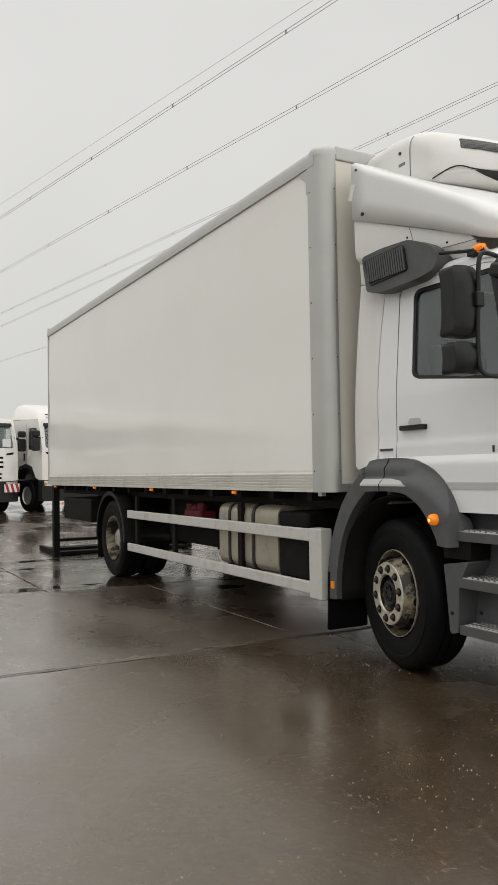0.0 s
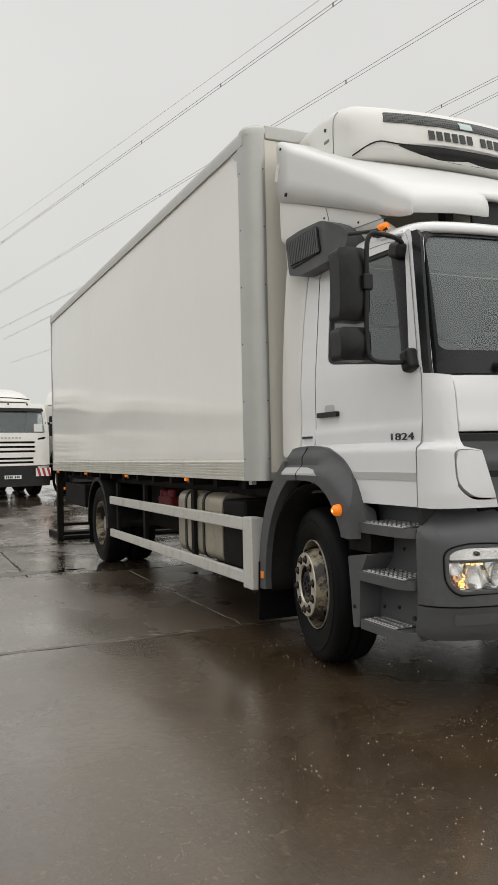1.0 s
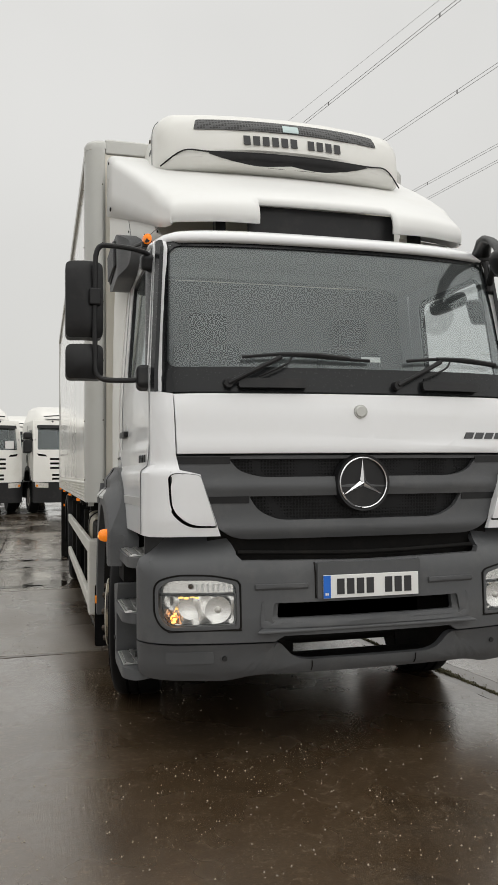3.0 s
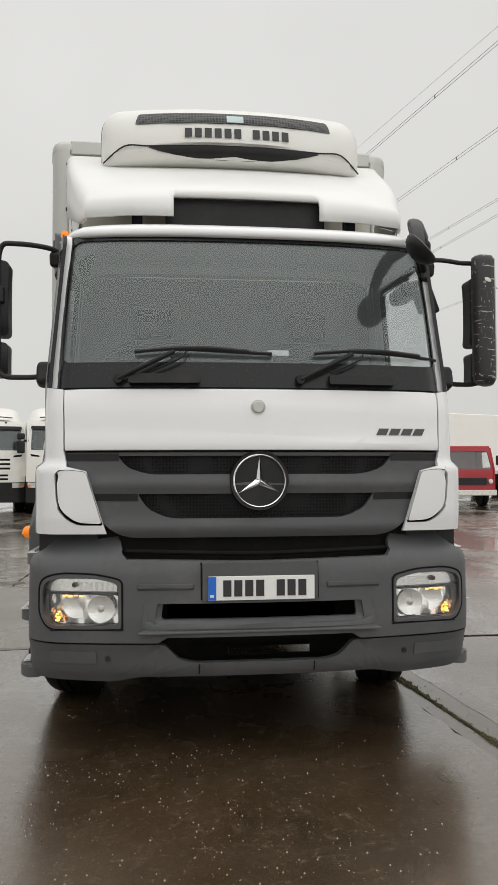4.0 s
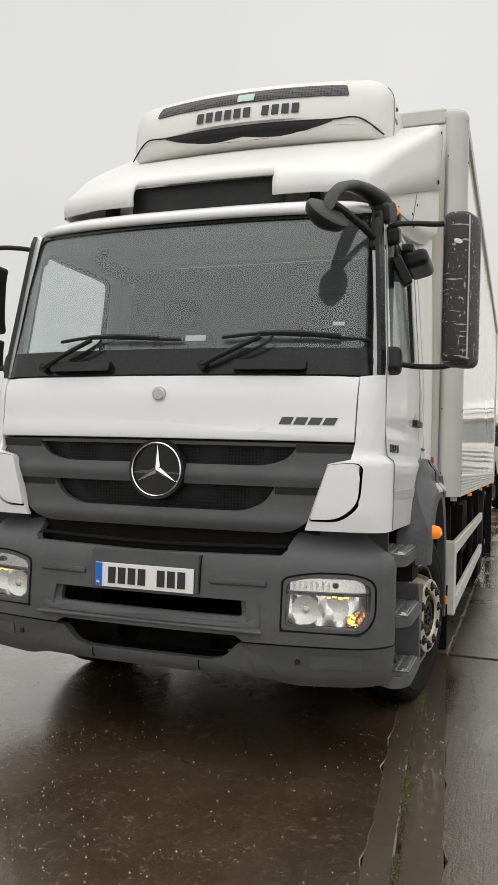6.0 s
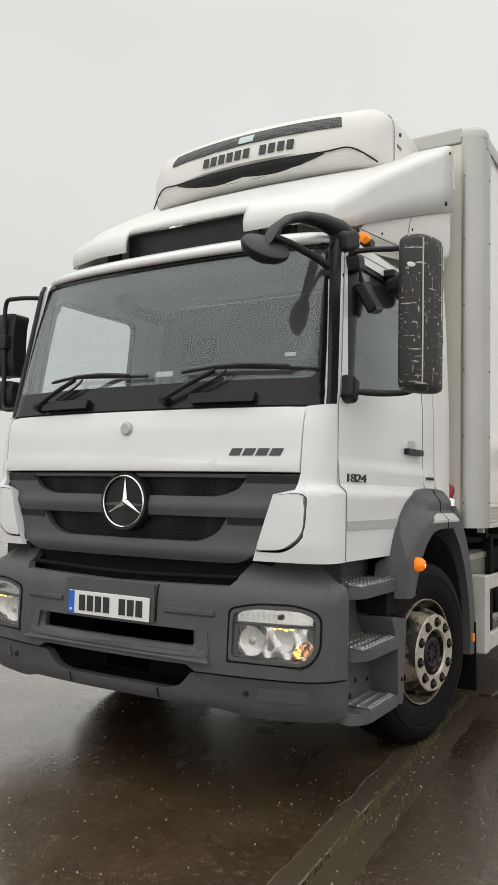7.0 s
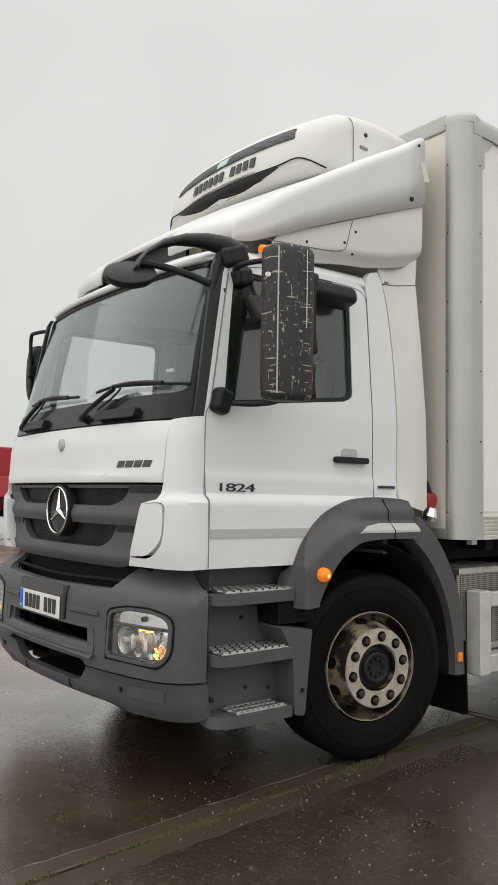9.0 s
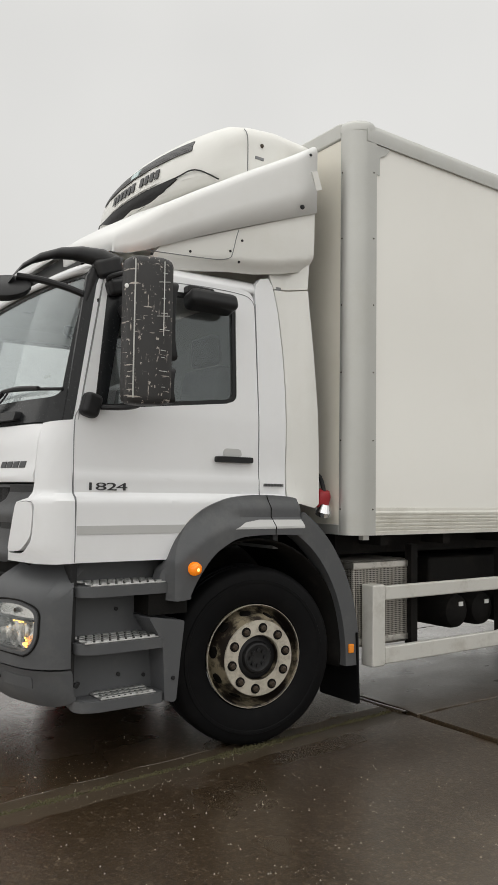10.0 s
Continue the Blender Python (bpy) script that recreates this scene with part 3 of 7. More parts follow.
def lorry_cab():
    T = lorry
    # bonnet panel
    o = [(-0.972, 1.845), (0.972, 1.845), (0.966, 1.70), (0.962, 1.535), (-0.962, 1.535), (-0.966, 1.70)]

    def bonnet(x, z, d):
        p = nose(x, z, d)
        return (p[0], p[1] - 0.012 * ease(1.60, 1.56, z) + 0.010 * ease(1.57, 1.535, z), p[2])

    part("bonnet_panel", panel(o, bonnet, 0.03, step=(0.08, 0.035)), WHITE, T, "white painted front service flap", 0.005)
    badge = part("emblem", lathe([(0.0, 0.0), (0.026, 0.0), (0.032, 0.006), (0.036, 0.006), (0.037, 0.02)][::-1], 28, "y"), RAILA, T, "small round chrome emblem", 0)
    badge.matrix_basis = pose(0, -0.004, 1.752)
    bar_row("badge_bar", 0.27, 0.034, [4], lambda x, z: nose(0.757 + x + 0.5 * z, 1.630 + z, -0.004), GREY, T, 0.80, 0.004)

    # front corners, with the lobe-shaped wind deflectors
    for sd in (-1, 1):
        at = corner(sd)
        out = [(0.976, 1.845), (1.15, 1.866), (1.180, 1.866), (1.180, 1.125), (1.1, 1.12), (0.752, 1.122), (0.766, 1.162), (0.853, 1.432), (0.95, 1.455), (0.968, 1.535)]
        lobe = rounded([(0.855, 1.427, 0.02), (0.950, 1.438, 0.035), (0.992, 1.430, 0.045), (0.981, 1.25, 0.107), (0.906, 1.178, 0.093), (0.776, 1.173, 0.015)])
        gap = rounded([(0.852, 1.429, 0.02), (0.954, 1.442, 0.04), (1.010, 1.431, 0.05), (0.999, 1.25, 0.117), (0.919, 1.164, 0.098), (0.769, 1.164, 0.015)])
        part("corner_panel", panel(out, at, 0.03, [gap], (0.03, 0.02)), WHITE, T, "white wrap-round corner panel", 0.006)
        part("corner_recess", panel([(0.80, 1.14), (1.10, 1.14), (1.10, 1.46), (0.86, 1.46)], lambda s, z, d: at(s, z, d + 0.095), 0.01, step=(0.05, 0.2)), BLACK, T)
        part("wind_deflector", panel(lobe, lambda s, z, d: at(s, z, d - 0.006 + 0.010 * ease(0.93, 1.0, s) ** 2), 0.07, (), (0.03, 0.03)), WHITE, T, "white lobe-shaped corner deflector", 0.008)

    # grille: grey mask with two mesh slots
    mask = rounded([(-0.962, 1.525, 0.0), (0.962, 1.525, 0.0), (0.955, 1.45, 0.03), (0.84, 1.25, 0.2), (0.70, 1.10, 0.10), (-0.70, 1.10, 0.10), (-0.84, 1.25, 0.2), (-0.955, 1.45, 0.03)])
    s1 = rounded([(-0.70, 1.508, 0.01), (0.70, 1.508, 0.01), (0.655, 1.45, 0.06), (0.55, 1.415, 0.06), (-0.55, 1.415, 0.06), (-0.655, 1.45, 0.06)])
    s2 = rounded([(-0.60, 1.318, 0.01), (0.60, 1.318, 0.01), (0.555, 1.245, 0.06), (0.45, 1.195, 0.06), (-0.45, 1.195, 0.06), (-0.555, 1.245, 0.06)])

    def slat(x, z, d):
        p = nose(x, z, d)
        # each bar swells between the slots
        k = 0.018 * math.exp(-((z - 1.365) / 0.035) ** 2) + 0.022 * math.exp(-((z - 1.145) / 0.04) ** 2)
        return (p[0], p[1] + 0.022 - k, p[2])

    g = part("grille_frame", panel(mask, slat, 0.05, [s1, s2], (0.06, 0.02)), GREY, T, "grey plastic grille surround", 0.010)
    part("grille_mesh", panel([(-0.72, 1.52), (0.72, 1.52), (0.60, 1.15), (-0.60, 1.15)], lambda x, z, d: nose(x, z, d + 0.055), 0.01, step=(0.1, 0.2)), HONEY, g, "black honeycomb mesh")
    for sd in (-1, 1):
        for lo, hi, a, b in ((1.484, 1.520, 0.695, 0.955), (1.284, 1.319, 0.600, 0.875)):
            k = [(sd * a, lo), (sd * b, lo), (sd * (b + 0.01), hi), (sd * a, hi)]
            part("grille_groove", panel(k, lambda x, z, d: (x, slat(x, z, d)[1] - 0.004, z), 0.01, step=(0.06, 0.1)), DARK, g)
    # round emblem in the grille
    star = part("grille_emblem", lathe([(0.0, 0.006), (0.128, 0.006), (0.128, -0.004), (0.146, -0.008), (0.152, 0.02), (0.150, 0.06)], 48, "y"), DARK, T, "round black grille emblem with a chrome ring")
    star.matrix_basis = pose(0.004, 0.0, 1.381)
    part("ring", lathe([(0.1275, 0.0), (0.126, -0.010), (0.130, -0.014), (0.1345, -0.009), (0.134, 0.0)], 48, "y", caps=False), CHROME, star, "chrome ring")
    for k in range(3):
        bm = bmesh.new()
        w, tip = 0.016, 0.124
        v = [bm.verts.new(p) for p in ((-w, 0.002, 0.012), (w, 0.002, 0.012), (0, 0.002, tip), (0, -0.014, 0.0))]
        for f in ((0, 1, 3), (1, 2, 3), (2, 0, 3), (0, 2, 1)):
            bm.faces.new([v[i] for i in f])
        r = part("emblem_ray", bm, CHROME, star, smooth=False)
        r.matrix_basis = pose(0, 0, 0, 0, 120 * k, 0)
    # black sheet that stands in for the shade in the gap under the grille
    part("lower_grille", panel([(-0.80, 1.16), (0.80, 1.16), (0.80, 0.92), (-0.80, 0.92)], lambda x, z, d: (x, 0.10 + d + 0.06 * abs(x) ** 2, z), 0.02, step=(0.2, 0.2)), BLACK, T, "black sheet for the shaded gap below the grille")
    part("lower_grille_lip", tube([(-0.66, 0.06, 1.035), (0, 0.02, 1.02), (0.66, 0.06, 1.035)], 0.012), BLACK, T)

    # windscreen with its black surround
    out = rounded([(-1.080, 1.853, 0.02), (1.080, 1.853, 0.02), (1.052, 2.64, 0.05), (1.020, 2.712, 0.06), (-1.020, 2.712, 0.06), (-1.052, 2.64, 0.05)])
    hole = rounded([(-0.992, 1.985, 0.055), (0.992, 1.985, 0.055), (0.955, 2.672, 0.075), (-0.955, 2.672, 0.075)])
    part("windscreen_surround", panel(out, nose, 0.03, [hole], (0.05, 0.08)), SURROUND, T, "black windscreen surround", 0.004)
    big = rounded([(-1.008, 1.975, 0.05), (1.008, 1.975, 0.05), (0.972, 2.685, 0.06), (-0.972, 2.685, 0.06)])
    ws = part("windscreen", panel(big, lambda x, z, d: nose(x, z, d + 0.008), 0.006, (), (0.06, 0.08)), SCREEN, T, "large tinted windscreen")
    ws.visible_shadow = False
    for x in (-0.52, 0.50):
        part("wiper_vent", panel(rounded([(x - 0.13, 1.872, 0.015), (x + 0.23, 1.872, 0.015), (x + 0.23, 1.922, 0.02), (x - 0.13, 1.922, 0.02)]), lambda a, b, d: nose(a, b, d - 0.034), 0.034, (), (0.1, 0.1)), DARK, T, "black vent under the windscreen", 0.004)
    for x0, x1, x2 in ((-0.70, -0.42, 0.08), (0.22, 0.50, 1.00)):
        wp = part("wiper", tube([nose(x0, 1.895, -0.035), nose((x0 + x1) / 2, 1.965, -0.045), nose(x1, 2.035, -0.04)], 0.013, 8), DARK, T, "black windscreen wiper")
        part("wiper_rod", tube([nose(x0 + 0.16, 1.93, -0.03), nose(x1 + 0.02, 1.995, -0.038), nose(x1 + 0.06, 2.035, -0.036)], 0.006, 6), DARK, wp)
        part("wiper_spine", tube([nose(x1 - 0.02, 2.05, -0.034), nose((x1 + x2) / 2 - 0.08, 2.052, -0.038), nose(x2 - 0.12, 2.038, -0.028)], 0.012, 6), DARK, wp)
        part("wiper_blade", tube([nose(x1 - 0.2, 2.035, -0.022), nose(x1, 2.05, -0.030), nose(x2 - 0.2, 2.038, -0.022), nose(x2, 2.03, -0.018)], 0.009, 6), DARK, wp)
        part("wiper_pivot", lathe([(0.0, -0.02), (0.022, -0.02), (0.026, 0.03)], 16, "y", m=Matrix.Translation(nose(x0, 1.895, -0.02))), DARK, wp)

    # flanks: pillar, door with its window, rear quarter
    for sd in (-1, 1):
        at = flank(sd)
        pil = [(0.225, 1.862), (0.272, 1.862), (0.4225, 2.66), (0.462, 2.715), (0.43, 2.722), (0.385, 2.70), (0.36, 2.66)]
        part("front_pillar", panel(pil, lambda y, z, d: at(y, z, d + 0.004 + 0.3 * max(0.0, 0.262 - y + 0.165 * (z - 1.862))), 0.05, (), (0.02, 0.08)), WHITE, T, "white windscreen pillar", 0.006)
        trim = [(0.200, 1.862), (0.246, 1.862), (0.388, 2.655), (0.40, 2.70), (0.36, 2.70), (0.333, 2.655)]
        part("pillar_trim", panel(trim, lambda y, z, d: at(y, z, d + 0.001 + 0.3 * max(0.0, 0.262 - y + 0.165 * (z - 1.862))), 0.02, (), (0.015, 0.08)), SURROUND, T, "black trim beside the windscreen", 0.003)
        arch = [(1.43, 1.465), (1.30, 1.455), (1.16, 1.43), (1.05, 1.37), (0.96, 1.28), (0.90, 1.19), (0.88, 1.125)]
        door = [(0.256, 1.125), (0.256, 1.40), (0.256, 1.865), (0.276, 1.865), (0.426, 2.655), (0.475, 2.725), (0.56, 2.738)] + rounded([(1.00, 2.742, 0.0), (1.425, 2.735, 0.08), (1.43, 2.0, 0.0)]) + arch
        win = rounded([(0.362, 1.928, 0.02), (1.20, 2.02, 0.0), (1.275, 2.045, 0.06), (1.285, 2.655, 0.07), (0.52, 2.645, 0.05), (0.442, 2.58, 0.03)])
        dr = part("door", panel(door, at, 0.04, [win], (0.06, 0.02)), WHITE, T, "white cab door with a black-framed window", 0.004)
        inner = rounded([(0.39, 1.955, 0.02), (1.20, 2.045, 0.0), (1.25, 2.065, 0.05), (1.26, 2.63, 0.06), (0.53, 2.62, 0.04), (0.466, 2.565, 0.03)])
        part("window_frame", panel(win, lambda y, z, d: at(y, z, d + 0.006), 0.03, [inner], (0.1, 0.1)), DARK, dr, "black rubber window frame", 0.003)
        pane = part("window_pane", panel(inner, lambda y, z, d: at(y, z, d + 0.016), 0.005, (), (0.1, 0.1)), TINT, dr, "tinted door glass")
        pane.visible_shadow = False
        part("door_gap", tube([at(0.2545, z, -0.0005) for z in (1.13, 1.3, 1.44, 1.47, 1.49, 1.6, 1.86)] + [at(0.268 + 0.19 * (z - 1.865), z, -0.0005) for z in (1.95, 2.2, 2.4, 2.62)], 0.0026, 6), LINING, dr)
        part("door_gap", tube([at(1.4335, z, -0.0003) for z in (1.48, 1.6, 1.9, 2.2, 2.5, 2.66)], 0.0024, 6), LINING, dr)
        part("door_gap", tube([at(y, z, -0.0003) for y, z in ((1.4335, 2.58), (1.428, 2.64), (1.39, 2.692), (1.30, 2.708), (1.09, 2.710), (0.87, 2.70), (0.62, 2.688), (0.50, 2.66))], 0.0024, 6), LINING, dr)
        part("door_handle", panel(rounded([(1.115, 1.672, 0.012), (1.375, 1.672, 0.012), (1.375, 1.706, 0.012), (1.115, 1.706, 0.012)]), lambda y, z, d: at(y, z, d - 0.028), 0.03, (), (0.05, 0.05)), DARK, dr, "black door handle", 0.006)
        # grey patch on the surface paints the shade of the grip hollow
        part("handle_recess", panel(rounded([(1.17, 1.708, 0.02), (1.31, 1.708, 0.02), (1.30, 1.755, 0.025), (1.18, 1.755, 0.025)]), lambda y, z, d: at(y, z, d - 0.003), 0.006, (), (0.05, 0.05)), STRIPE, dr, "", 0.002)
        part("stripe", panel([(0.262, 1.27), (0.895, 1.27), (0.945, 1.315), (0.262, 1.315)], lambda y, z, d: at(y, z, d - 0.004), 0.006, (), (0.06, 0.05)), STRIPE, dr, "grey stripe across the lower door")
        for k, digit in enumerate("1824"):
            num = part("model_digit", lettering(digit, 0.058, 0.003), INK, dr, "dark model number")
            y = 0.435 + (sd * 0.060) * (k - 1.5)
            num.matrix_basis = Matrix.Translation(at(y, 1.517, -0.003)) @ pose(0, 0, 0, 0, 0, sd * 90) @ Matrix.Shear("XZ", 4, (0.2, 0)) @ Matrix.Diagonal((2.3, 1, 1, 1))
        qt = [(1.437, 1.46), (1.437, 2.735), (1.447, 2.79), (1.48, 2.83), (1.545, 2.845), (1.578, 2.79), (1.608, 2.63), (1.635, 2.36), (1.643, 2.14), (1.641, 1.80), (1.631, 1.43), (1.60, 1.45)]
        part("rear_quarter", panel(qt, at, 0.04, (), (0.06, 0.06)), WHITE, T, "white rear quarter of the cab", 0.005)
        plate = part("maker_plate", panel(rounded([(1.465, 1.535, 0.004), (1.615, 1.535, 0.004), (1.615, 1.553, 0.004), (1.465, 1.553, 0.004)]), lambda y, z, d: at(y, z, d - 0.006), 0.006, (), (0.1, 0.1)), DARKCHROME, T, "small plain badge bar")
        for k in range(6):
            part("badge_bar", panel([(1.472 + 0.023 * k, 1.538), (1.487 + 0.023 * k, 1.538), (1.487 + 0.023 * k, 1.550), (1.472 + 0.023 * k, 1.550)], lambda y, z, d: at(y, z, d - 0.009), 0.004, (), (0.1, 0.1)), INK, plate)
        # side wind deflector behind the cab
        def behind(y, z, d):
            k = ease(1.66, 1.83, y)
            return (sd * (at(1.655, z, 0)[0] * sd * (1 - k) + k * (1.120 - 0.012 * max(0.0, z - 2.0)) + 0.003 - d), y, z)

        dfl = [(1.637, 1.43), (1.647, 1.80), (1.649, 2.14), (1.641, 2.36), (1.614, 2.63), (1.586, 2.775), (1.800, 2.790), (1.812, 2.65), (1.845, 2.37), (1.878, 2.02), (1.890, 1.75), (1.893, 1.43), (1.86, 1.405), (1.74, 1.43)]
        sdf = part("side_deflector", panel(dfl, behind, 0.02, (), (0.03, 0.06)), CREAM, T, "cream side wind deflector", 0.004)
        part("deflector_top", panel([(1.583, 2.783), (1.800, 2.797), (1.812, 2.96), (1.54, 2.96), (1.555, 2.86)], behind, 0.02, (), (0.03, 0.06)), CREAM, sdf, "", 0.004)

    # roof: rounded skin, thick front brow
    bm = bmesh.new()
    rows = []
    for i in range(17):
        y = 0.255 + (1.655 - 0.255) * i / 16
        row = []
        for j in range(25):
            u = -1 + 2 * j / 24
            w = 1.026 + 0.016 * ease(0.75, 0.40, y)
            x = w * math.sin(u * math.pi / 2) if abs(u) < 1 else w * u
            top = interp([(0.255, 2.715), (0.30, 2.765), (0.40, 2.80), (0.8, 2.835), (1.4, 2.86), (1.655, 2.85)], y)
            edge = interp([(0.255, 2.70), (0.40, 2.715), (1.655, 2.735)], y)
            z = edge + (top - edge) * max(0.0, 1 - abs(x / w) ** 8) ** 0.5
            row.append(bm.verts.new((x, y + bow(x) * max(0, 1 - (y - 0.255) / 0.5) * 1.1 + (0.10 * ease(0.92, 1.042, abs(x)) * ease(0.75, 0.45, y)), z)))
        rows.append(row)
    for a, b in zip(rows, rows[1:]):
        for j in range(24):
            bm.faces.new((a[j], a[j + 1], b[j + 1], b[j]))
    r = part("roof", bm, WHITE, T, "white cab roof", angle=60)
    md = r.modifiers.new("thick", "SOLIDIFY")
    md.thickness, md.offset = 0.03, -1
    part("rear_wall", block(-1.03, 1.03, 1.60, 1.64, 1.15, 2.80), LINING, T, "grey rear wall of the cab")
    part("cab_floor", block(-1.0, 1.0, 0.24, 1.60, 1.262, 1.30), FABRIC, T)
    # inside
    part("dashboard", panel(rounded([(-1.0, 1.30, 0.0), (1.0, 1.30, 0.0), (1.0, 1.97, 0.05), (-1.0, 1.97, 0.05)]), lambda x, z, d: (x, 0.22 + 0.02 * abs(x) + d, z), 0.42, (), (0.3, 0.3)), FABRIC, T, "dark dashboard", 0.05)
    for x in (-0.52, 0.52):
        st = part("seat", block(x - 0.25, x + 0.25, 0.80, 1.30, 1.50, 1.66), FABRIC, T, "dark cab seat", 0.05)
        part("seat_back", moved(block(x - 0.24, x + 0.24, 0.0, 0.14, 0.0, 0.72), Matrix.Translation((0, 1.24, 1.62)) @ pose(0, 0, 0, -10, 0, 0)), FABRIC, st, "", 0.05)
        part("headrest", block(x - 0.13, x + 0.13, 1.36, 1.45, 2.33, 2.53), FABRIC, st, "", 0.03)
    wheel = part("steering_wheel", tube([(0.21 * math.cos(a), 0.21 * math.sin(a), 0) for a in [2 * math.pi * k / 16 for k in range(17)]], 0.014), FABRIC, T, "dark steering wheel")
    wheel.matrix_basis = pose(-0.60, 0.66, 2.06, 35, 0, 0)
    part("notice", moved(block(-0.055, 0.055, -0.001, 0.001, 0, 0.03), Matrix.Translation((0.125, 0.145, 2.035)) @ pose(0, 0, 0, -15, 0, 0)), PAPER, T, "small white paper behind the windscreen")
    part("sticker", panel([(0.825, 2.10), (0.88, 2.10), (0.88, 2.118), (0.825, 2.118)], lambda x, z, d: nose(x, z, d + 0.016), 0.002, (), (0.1, 0.1)), PAPER, T, "pale sticker on the windscreen")


lorry_cab()


def lorry_bumper():
    T = lorry
    top = [(-1.30, 1.06), (-1.18, 1.10), (-1.0, 1.122), (-0.78, 1.122), (-0.715, 1.03), (-0.66, 1.0), (0, 0.988), (0.66, 1.0), (0.715, 1.03), (0.78, 1.122), (1.0, 1.122), (1.18, 1.10), (1.30, 1.06)]
    out = [(1.30, 0.602), (0.50, 0.602), (0.455, 0.628), (-0.455, 0.628), (-0.50, 0.602), (-1.30, 0.602)] + top
    lamp = rounded([(0.690, 0.688, 0.02), (1.02, 0.684, 0.05), (1.062, 0.74, 0.04), (1.062, 0.885, 0.05), (0.98, 0.915, 0.05), (0.80, 0.912, 0.08), (0.692, 0.885, 0.03)])
    intake = rounded([(-0.52, 0.692, 0.03), (0.52, 0.692, 0.03), (0.505, 0.79, 0.01), (-0.505, 0.79, 0.01)])
    bp = part("bumper", panel(out, bumper_at, 0.05, [lamp, mirrored(lamp), intake], (0.05, 0.04)), GREY, T, "grey textured plastic bumper", 0.010)
    low = rounded([(-1.30, 0.592, 0), (-1.30, 0.46, 0.04), (-1.12, 0.405, 0.06), (-0.72, 0.395, 0.05), (-0.60, 0.425, 0.05), (0.60, 0.425, 0.05), (0.72, 0.395, 0.05), (1.12, 0.405, 0.06), (1.30, 0.46, 0.04), (1.30, 0.592, 0), (0.47, 0.592, 0.02), (0.40, 0.515, 0.03), (0.33, 0.497, 0.03), (-0.33, 0.497, 0.03), (-0.40, 0.515, 0.03), (-0.47, 0.592, 0.02)])
    part("bumper_lower", panel(low, bumper_at, 0.05, (), (0.05, 0.04)), GREY, bp, "lower grey bumper section", 0.012)
    # raised frame round the upper intake, seams beside the plate, seam in the lower lip
    frame_in = rounded([(-0.485, 0.712, 0.02), (0.485, 0.712, 0.02), (0.475, 0.797, 0.01), (-0.475, 0.797, 0.01)])
    frame_out = rounded([(-0.58, 0.668, 0.03), (0.58, 0.668, 0.03), (0.565, 0.806, 0.02), (-0.565, 0.806, 0.02)])
    part("intake_frame", panel(frame_out, lambda x, z, d: (x, bumper_at(x, z, d)[1] - 0.006 + 0.03 * ease(0.58, 0.49, abs(x)) * ease(0.69, 0.72, z), z), 0.03, [frame_in], (0.04, 0.03)), GREY, bp, "", 0.004)
    for x in (-0.292, 0.282):
        part("bumper_seam", tube([bumper_at(x, z, -0.0015) for z in (0.808, 0.88, 0.93, 0.985)], 0.0035, 6), BLACK, bp)
        part("bumper_seam", tube([bumper_at(x - 0.01, z, -0.001) for z in (0.44, 0.46, 0.49)], 0.003, 6), BLACK, bp)
    part("intake_backing", panel([(-0.95, 0.42), (0.95, 0.42), (0.95, 0.86), (-0.95, 0.86)], lambda x, z, d: (x, 0.30 + d, z), 0.01, [[(-0.34, 0.462), (0.31, 0.462), (0.31, 0.536), (-0.34, 0.536)]], (0.3, 0.3)), BLACK, bp, "black intake behind the bumper")
    # trapezoid shelf in front of the upper intake
    bm = bmesh.new()
    v = [bm.verts.new(p) for p in ((-0.60, -0.085, 0.66), (0.60, -0.085, 0.66), (0.51, 0.03, 0.69), (-0.51, 0.03, 0.69), (-0.60, -0.085, 0.645), (0.60, -0.085, 0.645), (0.51, 0.03, 0.675), (-0.51, 0.03, 0.675))]
    for f in ((0, 1, 2, 3), (7, 6, 5, 4), (0, 4, 5, 1), (1, 5, 6, 2), (2, 6, 7, 3), (3, 7, 4, 0)):
        bm.faces.new([v[i] for i in f])
    part("intake_shelf", bm, GREY, bp, "", 0.006)
    for k in range(9):
        x = -0.44 + 0.11 * k
        part("intake_rib", block(x - 0.035, x + 0.035, -0.05, 0.015, 0.683, 0.688), DARK, bp)
    part("intake_floor", block(-0.46, 0.46, 0.05, 0.30, 0.44, 0.455), BLACK, bp)
    for sd in (-1, 1):
        rb = [(sd * 0.33, 0.855), (sd * 0.60, 0.855), (sd * 0.60, 0.885), (sd * 0.33, 0.885)]
        part("bumper_recess", panel(rb, lambda x, z, d: (x, bumper_at(x, z, d)[1] - 0.014 + 0.012 * ease(0.868, 0.853, z), z), 0.016, (), (0.06, 0.008)), GREY, bp, "", 0.004)
        cv = rounded([(sd * 0.80, 0.495, 0.01), (sd * 1.03, 0.495, 0.01), (sd * 1.03, 0.555, 0.01), (sd * 0.80, 0.555, 0.01)])
        part("bumper_cap", panel(cv, lambda x, z, d: (bumper_at(x, z, d)[0], bumper_at(x, z, d)[1] - 0.007, z), 0.012, (), (0.05, 0.05)), GREY, bp, "", 0.003)
        part("bumper_bolt", lathe([(0.0, -0.008), (0.012, -0.008), (0.014, 0.01)], 12, "y", m=Matrix.Translation(bumper_at(sd * 0.745, 0.52, -0.002))), DARK, bp)
        part("bumper_bolt", lathe([(0.0, 0.012), (0.013, 0.010), (0.014, -0.01)], 12, "x", m=Matrix.Translation((sd * 1.146, 0.27, 0.515))), DARK, bp)
